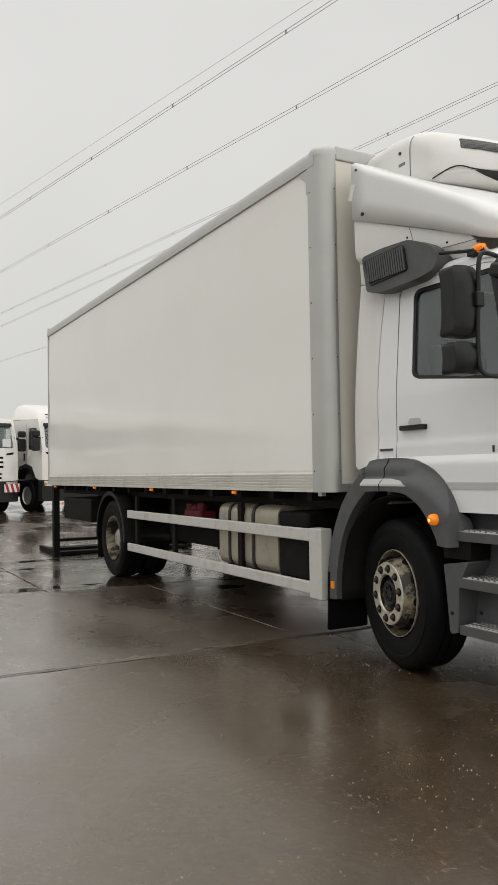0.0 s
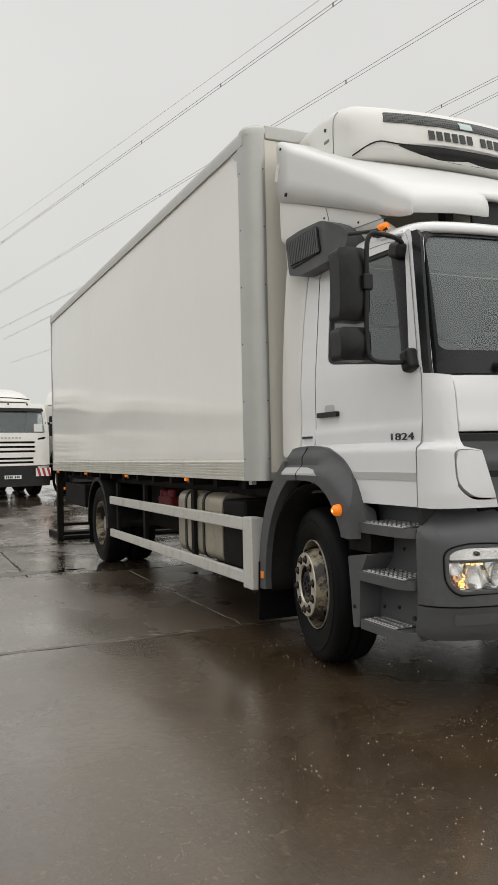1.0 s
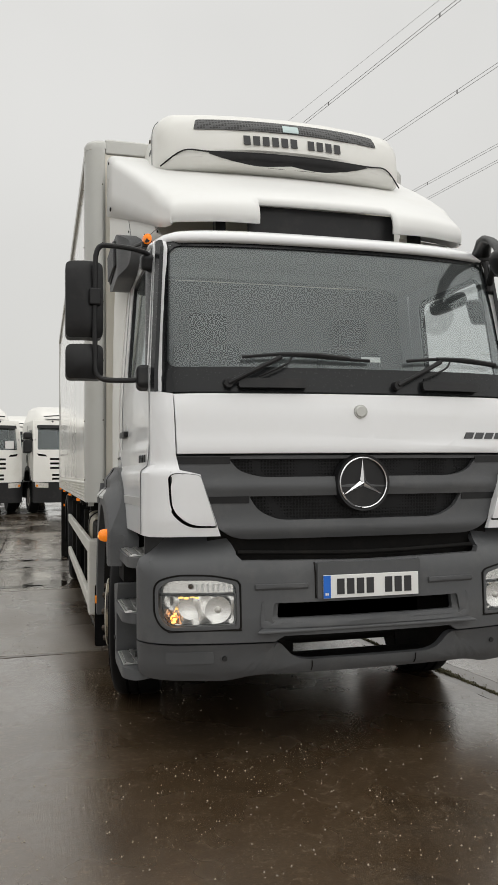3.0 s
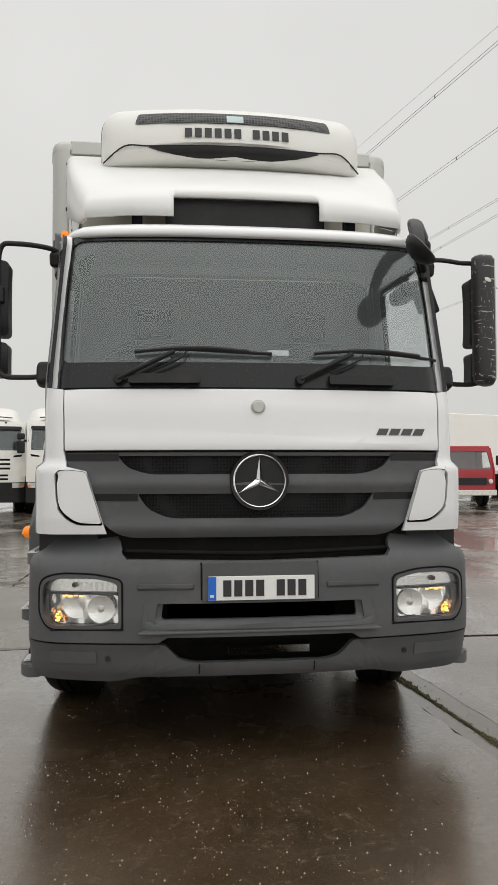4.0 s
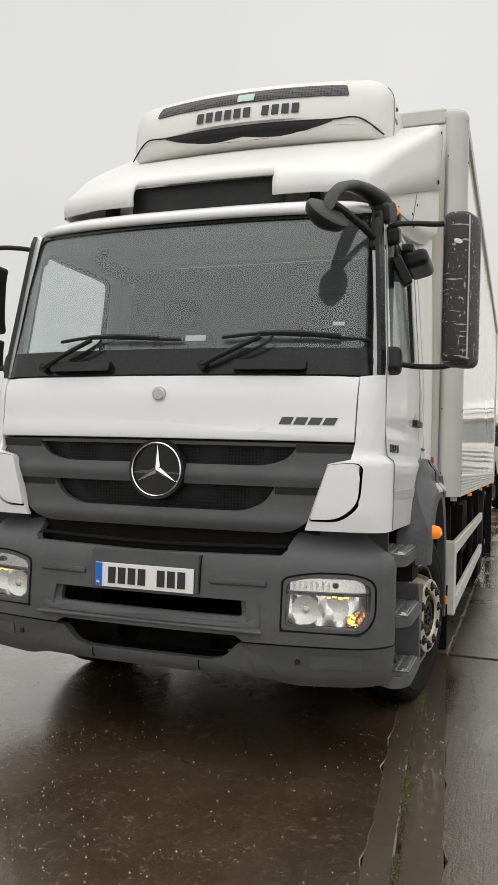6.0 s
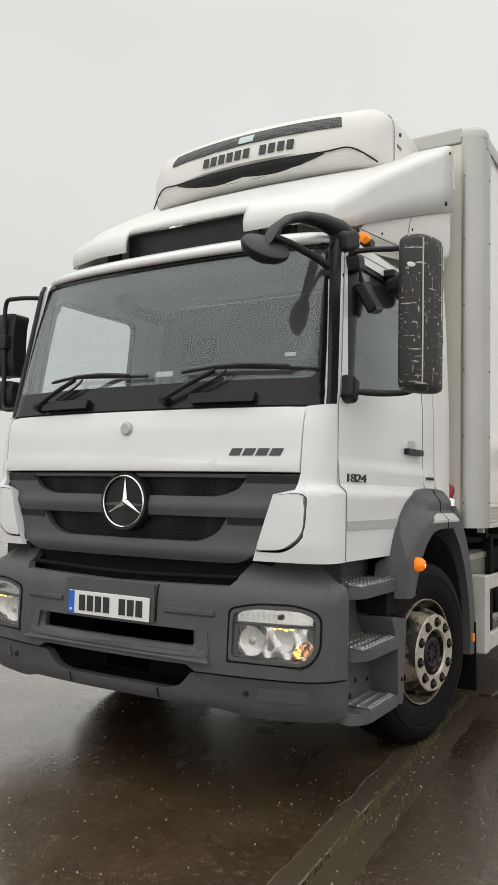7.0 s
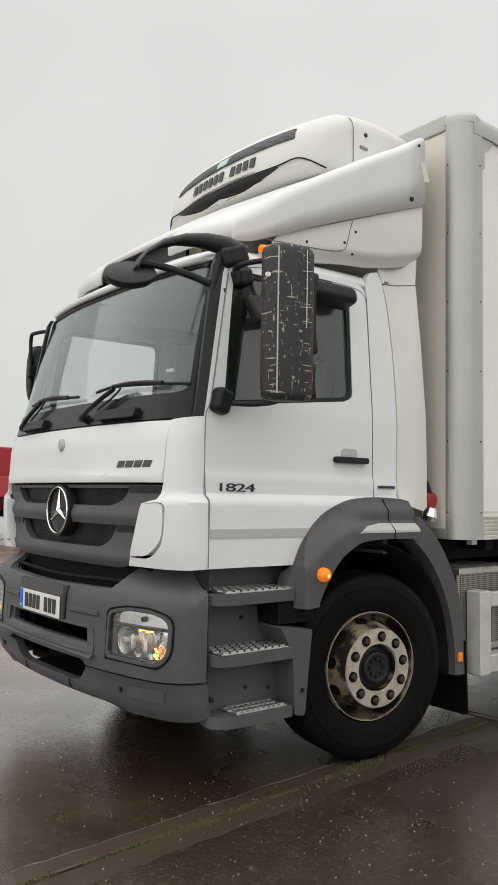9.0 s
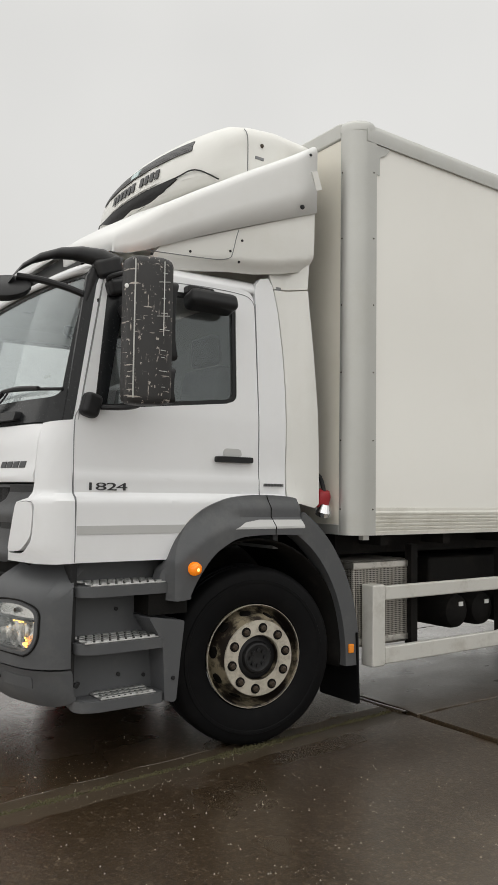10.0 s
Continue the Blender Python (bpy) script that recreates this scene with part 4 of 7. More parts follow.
        # headlight: bowl, reflectors, bulb, lens
        hl = part("headlight", panel(lamp if sd > 0 else mirrored(lamp), lambda x, z, d: bumper_at(x, z, d + 0.062 + 0.007 * math.sin(x * 70) * math.sin(z * 45)), 0.01, (), (0.014, 0.014)), SILVER, bp, "rectangular headlight with a lit indicator")
        part("headlight_rim", panel(rounded([(sd * 0.676, 0.672, 0.02), (sd * 1.03, 0.668, 0.05), (sd * 1.078, 0.735, 0.04), (sd * 1.078, 0.895, 0.05), (sd * 0.985, 0.93, 0.05), (sd * 0.80, 0.927, 0.08), (sd * 0.678, 0.898, 0.03)]), lambda x, z, d: bumper_at(x, z, d - 0.005), 0.03, [lamp if sd > 0 else mirrored(lamp)], (0.05, 0.05)), GREY, hl, "grey headlight bezel", 0.003)
        edge = rounded([(sd * 0.670, 0.666, 0.02), (sd * 1.034, 0.662, 0.05), (sd * 1.085, 0.735, 0.04), (sd * 1.085, 0.900, 0.05), (sd * 0.985, 0.937, 0.05), (sd * 0.80, 0.934, 0.08), (sd * 0.672, 0.904, 0.03)])
        part("bezel_gap", tube([bumper_at(x, z, -0.0015) for x, z in edge + edge[:1]], 0.0045, 6), BLACK, hl)
        part("headlight_bar", panel([(sd * 0.692, 0.832), (sd * 1.06, 0.832), (sd * 1.06, 0.844), (sd * 0.692, 0.844)], lambda x, z, d: bumper_at(x, z, d + 0.012), 0.05, (), (0.06, 0.1)), DARK, hl)
        c = bumper_at(sd * 0.775, 0.762, 0.03)
        part("reflector", lathe([(0.062, -0.002), (0.066, -0.004), (0.055, 0.03), (0.03, 0.05), (0.0, 0.055)], 28, "y", m=Matrix.Translation(c)), SILVER, hl, "round chrome reflector")
        part("bulb_cap", lathe([(0.0, -0.012), (0.016, -0.008), (0.02, 0.02)], 16, "y", m=Matrix.Translation(c)), STEEL, hl)
        c2 = bumper_at(sd * 0.90, 0.775, 0.045)
        part("reflector", lathe([(0.060, 0.012), (0.064, 0.010), (0.05, 0.028), (0.0, 0.04)], 28, "y", m=Matrix.Translation(c2)), SILVER, hl)
        pt = rounded([(sd * 0.945, 0.694, 0.01), (sd * 1.012, 0.692, 0.02), (sd * 1.050, 0.735, 0.02), (sd * 1.040, 0.768, 0.02), (sd * 0.975, 0.752, 0.03)])
        # the indicator's spread of light is put into this bowl's amber colour
        part("indicator_bowl", panel(pt, lambda x, z, d: bumper_at(x, z, d + 0.042 + 0.008 * math.sin(x * 160) * math.sin(z * 120)), 0.006, (), (0.012, 0.012)), AMBERBOWL, hl, "reflector corner coloured amber for the indicator's glow")
        part("indicator_bulb", lathe([(0.0, -0.014), (0.006, -0.011), (0.008, 0.0), (0.006, 0.014)], 14, "y", m=Matrix.Translation(bumper_at(sd * 0.985, 0.717, 0.03))), BULB, hl, "lit amber indicator bulb")
        # glowing slivers stand in for the bulb's glints on the reflector
        for kx, kz, w, h in ((0.990, 0.735, 0.008, 0.004), (0.981, 0.746, 0.007, 0.004), (0.990, 0.704, 0.011, 0.004), (0.952, 0.824, 0.012, 0.004), (0.926, 0.821, 0.010, 0.005), (0.900, 0.825, 0.010, 0.003), (0.875, 0.822, 0.008, 0.004)):
            c3 = bumper_at(sd * kx, kz, 0.03)
            part("indicator_facet", slab(bmesh.new(), -w, w, -0.003, 0.003, -h, h, Matrix.Translation(c3)), SPARK, hl)
        part("parking_lamp", lathe([(0.0, -0.012), (0.012, -0.01), (0.014, 0.012)], 14, "y", m=Matrix.Translation(bumper_at(sd * 0.905, 0.878, 0.02))), NUT, hl)
        part("bowl_step", panel([(sd * 0.70, 0.846), (sd * 1.05, 0.846), (sd * 1.05, 0.905), (sd * 0.70, 0.905)], lambda x, z, d: bumper_at(x, z, d + 0.03), 0.01, (), (0.05, 0.03)), SILVER, hl)
        for k in range(7):
            x = sd * (0.72 + 0.026 * k)
            p = bumper_at(x, 0.872, 0.02)
            part("lens_flute", lathe([(0.0, -0.020), (0.006, -0.018), (0.006, 0.018), (0.0, 0.020)], 6, "z", m=Matrix.Translation(p)), LENS, hl)
        ln = part("headlight_lens", panel(lamp if sd > 0 else mirrored(lamp), lambda x, z, d: bumper_at(x, z, d + 0.008), 0.004, (), (0.06, 0.08)), LENS, hl, "clear headlight lens")
        ln.visible_shadow = False
    # number plate
    frame_ = rounded([(-0.286, 0.806, 0.01), (0.278, 0.806, 0.01), (0.278, 0.985, 0.01), (-0.286, 0.985, 0.01)])
    pf = part("plate_holder", panel(frame_, lambda x, z, d: (x, -0.088 + 0.02 * x * x + d, z), 0.03, (), (0.1, 0.2)), GREY, bp, "", 0.006)
    np_ = part("number_plate", block(-0.260, 0.260, -0.097, -0.092, 0.806, 0.922), PLATEW, T, "white number plate with plain dark bars", 0.003)
    part("plate_band", block(-0.260, -0.222, -0.0995, -0.0965, 0.808, 0.920), BLUE, np_, "blue band")
    bar_row("plate_bar", 0.42, 0.078, [4, 3], lambda x, z: (0.022 + x, -0.1005, 0.864 + z), INK, np_, 0.74)
    bar_row("band_mark", 0.02, 0.012, [2], lambda x, z: (-0.241 + x, -0.1015, 0.828 + z), PLATEW, np_, 0.7)


def tread_plate(parent, x0, x1, y0, y1, z):
    """Aluminium tread with a row pattern of raised studs."""
    tp = part("tread", block(x0, x1, y0, y1, z, z + 0.008), TREAD, parent, "aluminium tread plate", 0.002)
    bm = bmesh.new()
    nx, ny = 4, 9
    for i in range(nx):
        for j in range(ny):
            x = x0 + (x1 - x0) * (i + 0.5) / nx
            y = y0 + (y1 - y0) * (j + 0.5 + (0.25 if i % 2 else -0.25)) / (ny + 0.5)
            slab(bm, x - 0.011, x + 0.011, y - 0.016, y + 0.016, z + 0.006, z + 0.015)
    part("tread_studs", bm, TREAD, tp, smooth=False)["kind"] = "stuff"
    bm = bmesh.new()
    for i in range(nx):
        for j in range(ny - 1):
            x = x0 + (x1 - x0) * (i + 0.5) / nx
            y = y0 + (y1 - y0) * (j + 1.0 + (0.25 if i % 2 else -0.25)) / (ny + 0.5)
            slab(bm, x - 0.013, x + 0.013, y - 0.006, y + 0.006, z + 0.0078, z + 0.0105)
    part("tread_slots", bm, BLACK, tp, smooth=False)["kind"] = "stuff"
    return tp


def lorry_steps():
    for sd in (-1, 1):
        st = part("entry_steps", panel([(0.26, 0.42), (0.80, 0.42), (0.84, 1.12), (0.26, 1.12)], lambda y, z, d: (sd * (1.00 + 0.06 * ease(1.0, 0.4, z) - d), y, z), 0.04, (), (0.1, 0.1)), GREY, lorry, "grey plastic entry steps below the door", 0.006)
        for z, x1, y1, t0, t1 in ((1.005, 1.185, 0.785, 0.325, 0.762), (0.722, 1.212, 0.745, 0.290, 0.712), (0.435, 1.212, 0.745, 0.385, 0.700)):
            o = rounded([(0.96, 0.262, 0.0), (x1 - 0.05, 0.262, 0.05), (x1, 0.35, 0.04), (x1, y1, 0.03), (0.96, y1, 0.0)])
            part("step", panel(o, lambda a, b, d: (sd * a, b, z - d * (0.6 + 0.4 * ease(0.98, 1.16, a))), 0.055, (), (0.1, 0.1)), GREY, st, "", 0.010)
            lo, hi = sorted((sd * (x1 - 0.205), sd * (x1 - 0.010)))
            tread_plate(st, lo, hi, t0, t1, z + 0.001)
        cheek = rounded([(0.752, 0.385, 0.0), (0.822, 0.366, 0.03), (0.845, 0.60, 0.0), (0.868, 0.798, 0.015), (0.645, 0.832, 0.02), (0.735, 0.69, 0.06)])
        part("step_cheek", panel(cheek, lambda y, z, d: (sd * (1.205 - d), y, z), 0.19, (), (0.1, 0.1)), GREY, st, "", 0.012)
        # black block stands in for the shade in the opening between the steps
        part("step_gap", block(*sorted((sd * 0.98, sd * 1.172)), 0.66, 0.90, 0.835, 0.955), BLACK, st)
        part("front_cheek", panel(rounded([(0.247, 0.42, 0.0), (0.278, 0.42, 0.02), (0.278, 1.12, 0.0), (0.247, 1.12, 0)]), lambda y, z, d: (sd * (1.105 - d), y, z), 0.12, (), (0.1, 0.2)), DARK, st, "", 0.006)
        for y, z in ((0.70, 0.50), (0.32, 0.50), (0.55, 0.52), (0.55, 0.86)):
            part("riser_bolt", lathe([(0.0, 0.008), (0.011, 0.006), (0.012, -0.01)], 10, "x", m=Matrix.Translation((sd * (1.00 + 0.06 * ease(1.0, 0.4, z)), y, z)) @ pose(0, 0, 0, 0, 0, 0 if sd > 0 else 180)), DARK, st)
        part("fairing_bolt", lathe([(0.0, 0.010), (0.011, 0.008), (0.012, -0.01)], 10, "x", m=Matrix.Translation((sd * 1.205, 0.80, 0.50)) @ pose(0, 0, 0, 0, 0, 0 if sd > 0 else 180)), DARK, st)


def smooth_line(points):
    """A soft curve through an outline's points."""
    p = [Vector(a) for a in points]
    out = []
    for i in range(len(p) - 1):
        a, b, c, d = p[max(i - 1, 0)], p[i], p[i + 1], p[min(i + 2, len(p) - 1)]
        for k in range(4):
            u = k / 4
            q = 0.5 * (2 * b + (c - a) * u + (2 * a - 5 * b + 4 * c - d) * u * u + (3 * b - a - 3 * c + d) * u ** 3)
            out.append((q.x, q.y))
    return out + [tuple(p[-1])]


def lorry_arches():
    for sd in (-1, 1):
        # front piece: broad flared band
        out = [(0.745, 1.06), (0.785, 1.13), (0.815, 1.195), (0.852, 1.255), (0.912, 1.325), (1.01, 1.40), (1.15, 1.455), (1.30, 1.478), (1.455, 1.484), (1.66, 1.470), (1.68, 1.43), (1.675, 1.245)]
        inn = [(1.55, 1.250), (1.36, 1.252), (1.20, 1.238), (1.09, 1.19), (1.01, 1.13), (0.925, 1.02), (0.880, 0.94), (0.868, 0.915), (0.73, 0.915), (0.722, 0.98)]

        def at(y, z, d):
            r = math.hypot(y - 1.36, (z - 0.55) * 1.0)
            k = min(1.0, max(0.0, (r - 0.68) / 0.26, 0.95 * ease(0.84, 0.73, y)))
            slope = 0.010 * k + 0.085 * ease(0.38, 0.86, k)
            ledge = 0.050 * min(1.0, max(0.0, (z - 1.300) / 0.055)) + 0.045 * ease(1.40, 1.475, z)
            u = ease(1.06, 1.26, y)
            return (sd * (1.248 - slope * (1 - u) - ledge * u - d * (1 - 0.3 * k)), y, z)

        a = part("wheel_arch", panel(smooth_line(out) + smooth_line(inn), at, 0.11, (), (0.022, 0.018)), GREY, lorry, "grey plastic wheel arch", 0.005)
        seam = tube([at(1.456, z, -0.001) for z in (1.252, 1.28, 1.30, 1.325, 1.352, 1.38, 1.41, 1.44, 1.476)], 0.0035, 6)
        part("arch_seam", seam, BLACK, a)
        # pale strip puts the light on the up-facing ledge into colour
        band = [(1.17, 1.288), (1.676, 1.288), (1.676, 1.338), (1.36, 1.340), (1.25, 1.325)]
        part("stripe", panel(band, lambda y, z, d: at(y, z, d - 0.003), 0.006, (), (0.03, 0.012)), STRIPE, a, "pale band painted for the light on the arch ledge")
        # rear quarter band
        arc_o = [(1.37 + 0.785 * math.cos(t), 0.45 + 1.02 * math.sin(t)) for t in np.linspace(radians(66), radians(-2), 16)]
        arc_i = [(1.37 + 0.668 * math.cos(t), 0.45 + 0.865 * math.sin(t)) for t in np.linspace(radians(-2), radians(66), 16)]
        part("arch_rear", panel(arc_o + arc_i, lambda y, z, d: (sd * (1.225 - d), y, z), 0.12, (), (0.06, 0.06)), GREY, a, "", 0.016)
        # dark inner liner
        bm = bmesh.new()
        ring = [[bm.verts.new((sd * x, 1.36 + 0.68 * math.cos(t), 0.53 + 0.70 * math.sin(t))) for t in np.linspace(radians(-10), radians(148), 22)] for x in (0.55, 1.175)]
        for k in range(21):
            bm.faces.new((ring[0][k], ring[0][k + 1], ring[1][k + 1], ring[1][k]))
        ln = part("arch_liner", bm, BLACK, a, "black wheel arch liner")
        md = ln.modifiers.new("thick", "SOLIDIFY")
        md.thickness = 0.012
        part("liner_mesh", block(*sorted((sd * 0.62, sd * 1.12)), 2.03, 2.045, 0.55, 0.95), VENT, a)
        fl = part("mudflap", panel(rounded([(0.86, 0.17, 0.02), (1.235, 0.17, 0.02), (1.235, 0.62, 0), (0.86, 0.62, 0)]), lambda x, z, d: (sd * x, 2.12 + 0.05 * (0.6 - z) + d, z), 0.012, (), (0.2, 0.1)), RUBBER, a, "black rubber mudflap")
        # amber repeater and flap marker
        lp = part("side_indicator", lathe([(0.0, 0.042), (0.018, 0.040), (0.032, 0.027), (0.038, 0.005), (0.036, -0.04)], 20, "x", m=Matrix.Translation((sd * 1.254, 0.894, 1.080)) @ pose(0, 0, 0, 0, 0, 0 if sd > 0 else 180)), AMBER, lorry, "round amber side indicator, lit")
        part("lamp_core", lathe([(0.0, 0.037), (0.008, 0.0345), (0.012, 0.031)], 12, "x", m=Matrix.Translation((sd * 1.2615, 0.894, 1.077)) @ pose(0, 0, 0, 0, 0, 0 if sd > 0 else 180)), SPARK, lp)
        part("side_marker", moved(block(-0.012, 0.012, -0.02, 0.02, -0.028, 0.028), Matrix.Translation((sd * 1.226, 2.078, 0.525))), AMBER_DIM, lorry, "small amber side marker", 0.006)
        # roof-side lamp
        b = part("roof_lamp", lathe([(0.0, -0.040), (0.021, -0.033), (0.027, 0.0), (0.026, 0.035)], 18, "y", m=Matrix.Translation((sd * 1.030, 0.655, 2.792))), AMBER, lorry, "amber roof lamp, lit")
        part("lamp_base", block(sd * 1.026 - 0.03, sd * 1.026 + 0.03, 0.675, 0.75, 2.75, 2.798), DARK, b, "", 0.008)


def wheel_mesh(front):
    """Local axis x, outer face at +x, middle at 0."""
    R, W = 0.522, 0.30
    ty = lathe([(0.30, 0.115), (0.31, 0.138), (0.335, 0.150), (0.36, 0.157), (0.40, 0.162), (0.425, 0.1605), (0.428, 0.163), (0.445, 0.163), (0.448, 0.158), (0.475, 0.152), (0.492, 0.146), (0.505, 0.136), (0.515, 0.120), (R, 0.09), (R, 0.062), (R - 0.014, 0.058), (R - 0.014, 0.048), (R, 0.044), (R, 0.004), (R - 0.014, 0), (R - 0.014, -0.01), (R, -0.014), (R, -0.06), (R, -0.1), (0.505, -0.135), (0.44, -0.15), (0.31, -0.135), (0.30, -0.115)], 56, caps=False)
    return ty


def make_wheel(name, front, label):
    root = new(name, None)
    root.parent = lorry
    root["label"] = label
    part("tyre", wheel_mesh(front), RUBBER, root, "black truck tyre")
    if front:
        part("rim_edge", lathe([(0.302, 0.138), (0.3008, 0.148), (0.2985, 0.148), (0.2975, 0.138)], 48, caps=False), FACE, root, "bright worn rim edge")
        prof = [(0.302, 0.13), (0.298, 0.142), (0.292, 0.140), (0.284, 0.10), (0.278, 0.065), (0.272, 0.055), (0.264, 0.062), (0.256, 0.080), (0.244, 0.120), (0.232, 0.162), (0.222, 0.180), (0.216, 0.195), (0.212, 0.203), (0.135, 0.205), (0.128, 0.197), (0.126, 0.10)]
        part("rim", lathe(prof, 48, caps=False), RIM, root, "cream steel rim, paint worn and rusty")
        part("disc_face", lathe([(0.218, 0.201), (0.214, 0.2075), (0.134, 0.2095), (0.128, 0.197)], 48, caps=False), FACE, root, "bright worn wheel face")
        part("hub_cap", lathe([(0.126, 0.12), (0.122, 0.165), (0.095, 0.175), (0.085, 0.195), (0.075, 0.199), (0.06, 0.193), (0.0, 0.193)], 32), DARK, root, "black hub cap")
        nut0 = None
        for k in range(10):
            a = 2 * math.pi * (k + 0.3) / 10
            m = Matrix.Translation((0.210, 0.174 * math.cos(a), 0.174 * math.sin(a)))
            if nut0 is None:
                nut0 = part("wheel_nut", lathe([(0.019, -0.006), (0.019, 0.006), (0.017, 0.016), (0.012, 0.020), (0.0, 0.020)], 6), NUT, root, "rusty wheel nut")
                nut0.matrix_basis = m
            else:
                spread(nut0, "wheel_nut", m)
            # flat black ring paints the shade of the recess round each nut
            ring = lathe([(0.0285, -0.004), (0.0285, 0.0015), (0.016, 0.0015)], 16, caps=False)
            part("nut_stain", moved(ring, m), BLACK, root, "dark ring painted for the shaded recess round the nut")
        h0 = None
        for k in range(10):
            a = 2 * math.pi * (k + 0.8) / 10
            m = Matrix.Translation((0.105, 0.242 * math.cos(a), 0.242 * math.sin(a))) @ Matrix.Rotation(a, 4, "X") @ Matrix.Rotation(radians(-14), 4, "Z")
            if h0 is None:
                h0 = part("hand_hole", lathe([(0.034, -0.012), (0.034, 0.009), (0.0, 0.009)], 14, "y"), BLACK, root)
                h0.matrix_basis = m
            else:
                spread(h0, "hand_hole", m)
        h0 = None
        for k in range(8):
            a = 2 * math.pi * k / 8
            m = Matrix.Translation((0.197, 0.045 * math.cos(a), 0.045 * math.sin(a)))
            if h0 is None:
                h0 = part("hub_bolt", lathe([(0.012, -0.004), (0.011, 0.008), (0.0, 0.008)], 8), DARK, root)
                h0.matrix_basis = m
            else:
                spread(h0, "hub_bolt", m)
    else:
        prof = [(0.302, 0.13), (0.296, 0.148), (0.284, 0.148), (0.276, 0.10), (0.262, 0.04), (0.25, -0.05), (0.215, -0.07), (0.12, -0.075), (0.11, -0.06)]
        part("rim", lathe(prof, 48, caps=False), RIM, root, "deep cream steel rim")
        part("hub_cap", lathe([(0.125, -0.07), (0.12, 0.06), (0.10, 0.085), (0.0, 0.09)], 28), STEEL, root, "dirty steel hub")
        nut0 = None
        for k in range(10):
            a = 2 * math.pi * (k + 0.3) / 10
            m = Matrix.Translation((-0.068, 0.168 * math.cos(a), 0.168 * math.sin(a)))
            if nut0 is None:
                nut0 = part("wheel_nut", lathe([(0.022, -0.006), (0.018, 0.004), (0.016, 0.03), (0.0, 0.032)], 8), RIM, root)
                nut0.matrix_basis = m
            else:
                spread(nut0, "wheel_nut", m)
        inner = part("inner_tyre", moved(wheel_mesh(False), Matrix.Translation((-0.34, 0, 0))), RUBBER, root, "inner tyre of the pair")
    return root


def lorry_wheels():
    for nm, front, y, x, lab in (("front_wheel", True, 1.420, 0.990, "front wheel with worn cream rim"), ("rear_wheel", False, 7.34, 1.075, "twin rear wheel with deep cream rim")):
        a = make_wheel(nm, front, lab)
        steer = -10.5 if front else 0
        a.matrix_basis = pose(x, y, 0.537, 0, 0, steer)
        c = copy_thing(a, pose(-x, y, 0.537, 0, 0, 180 + steer))
        c.name = nm
    part("front_axle", tube([(-0.9, 1.405, 0.5), (0.9, 1.405, 0.5)], 0.07), BLACK, lorry)
    part("rear_axle", tube([(-1.0, 7.34, 0.525), (1.0, 7.34, 0.525)], 0.11), BLACK, lorry)


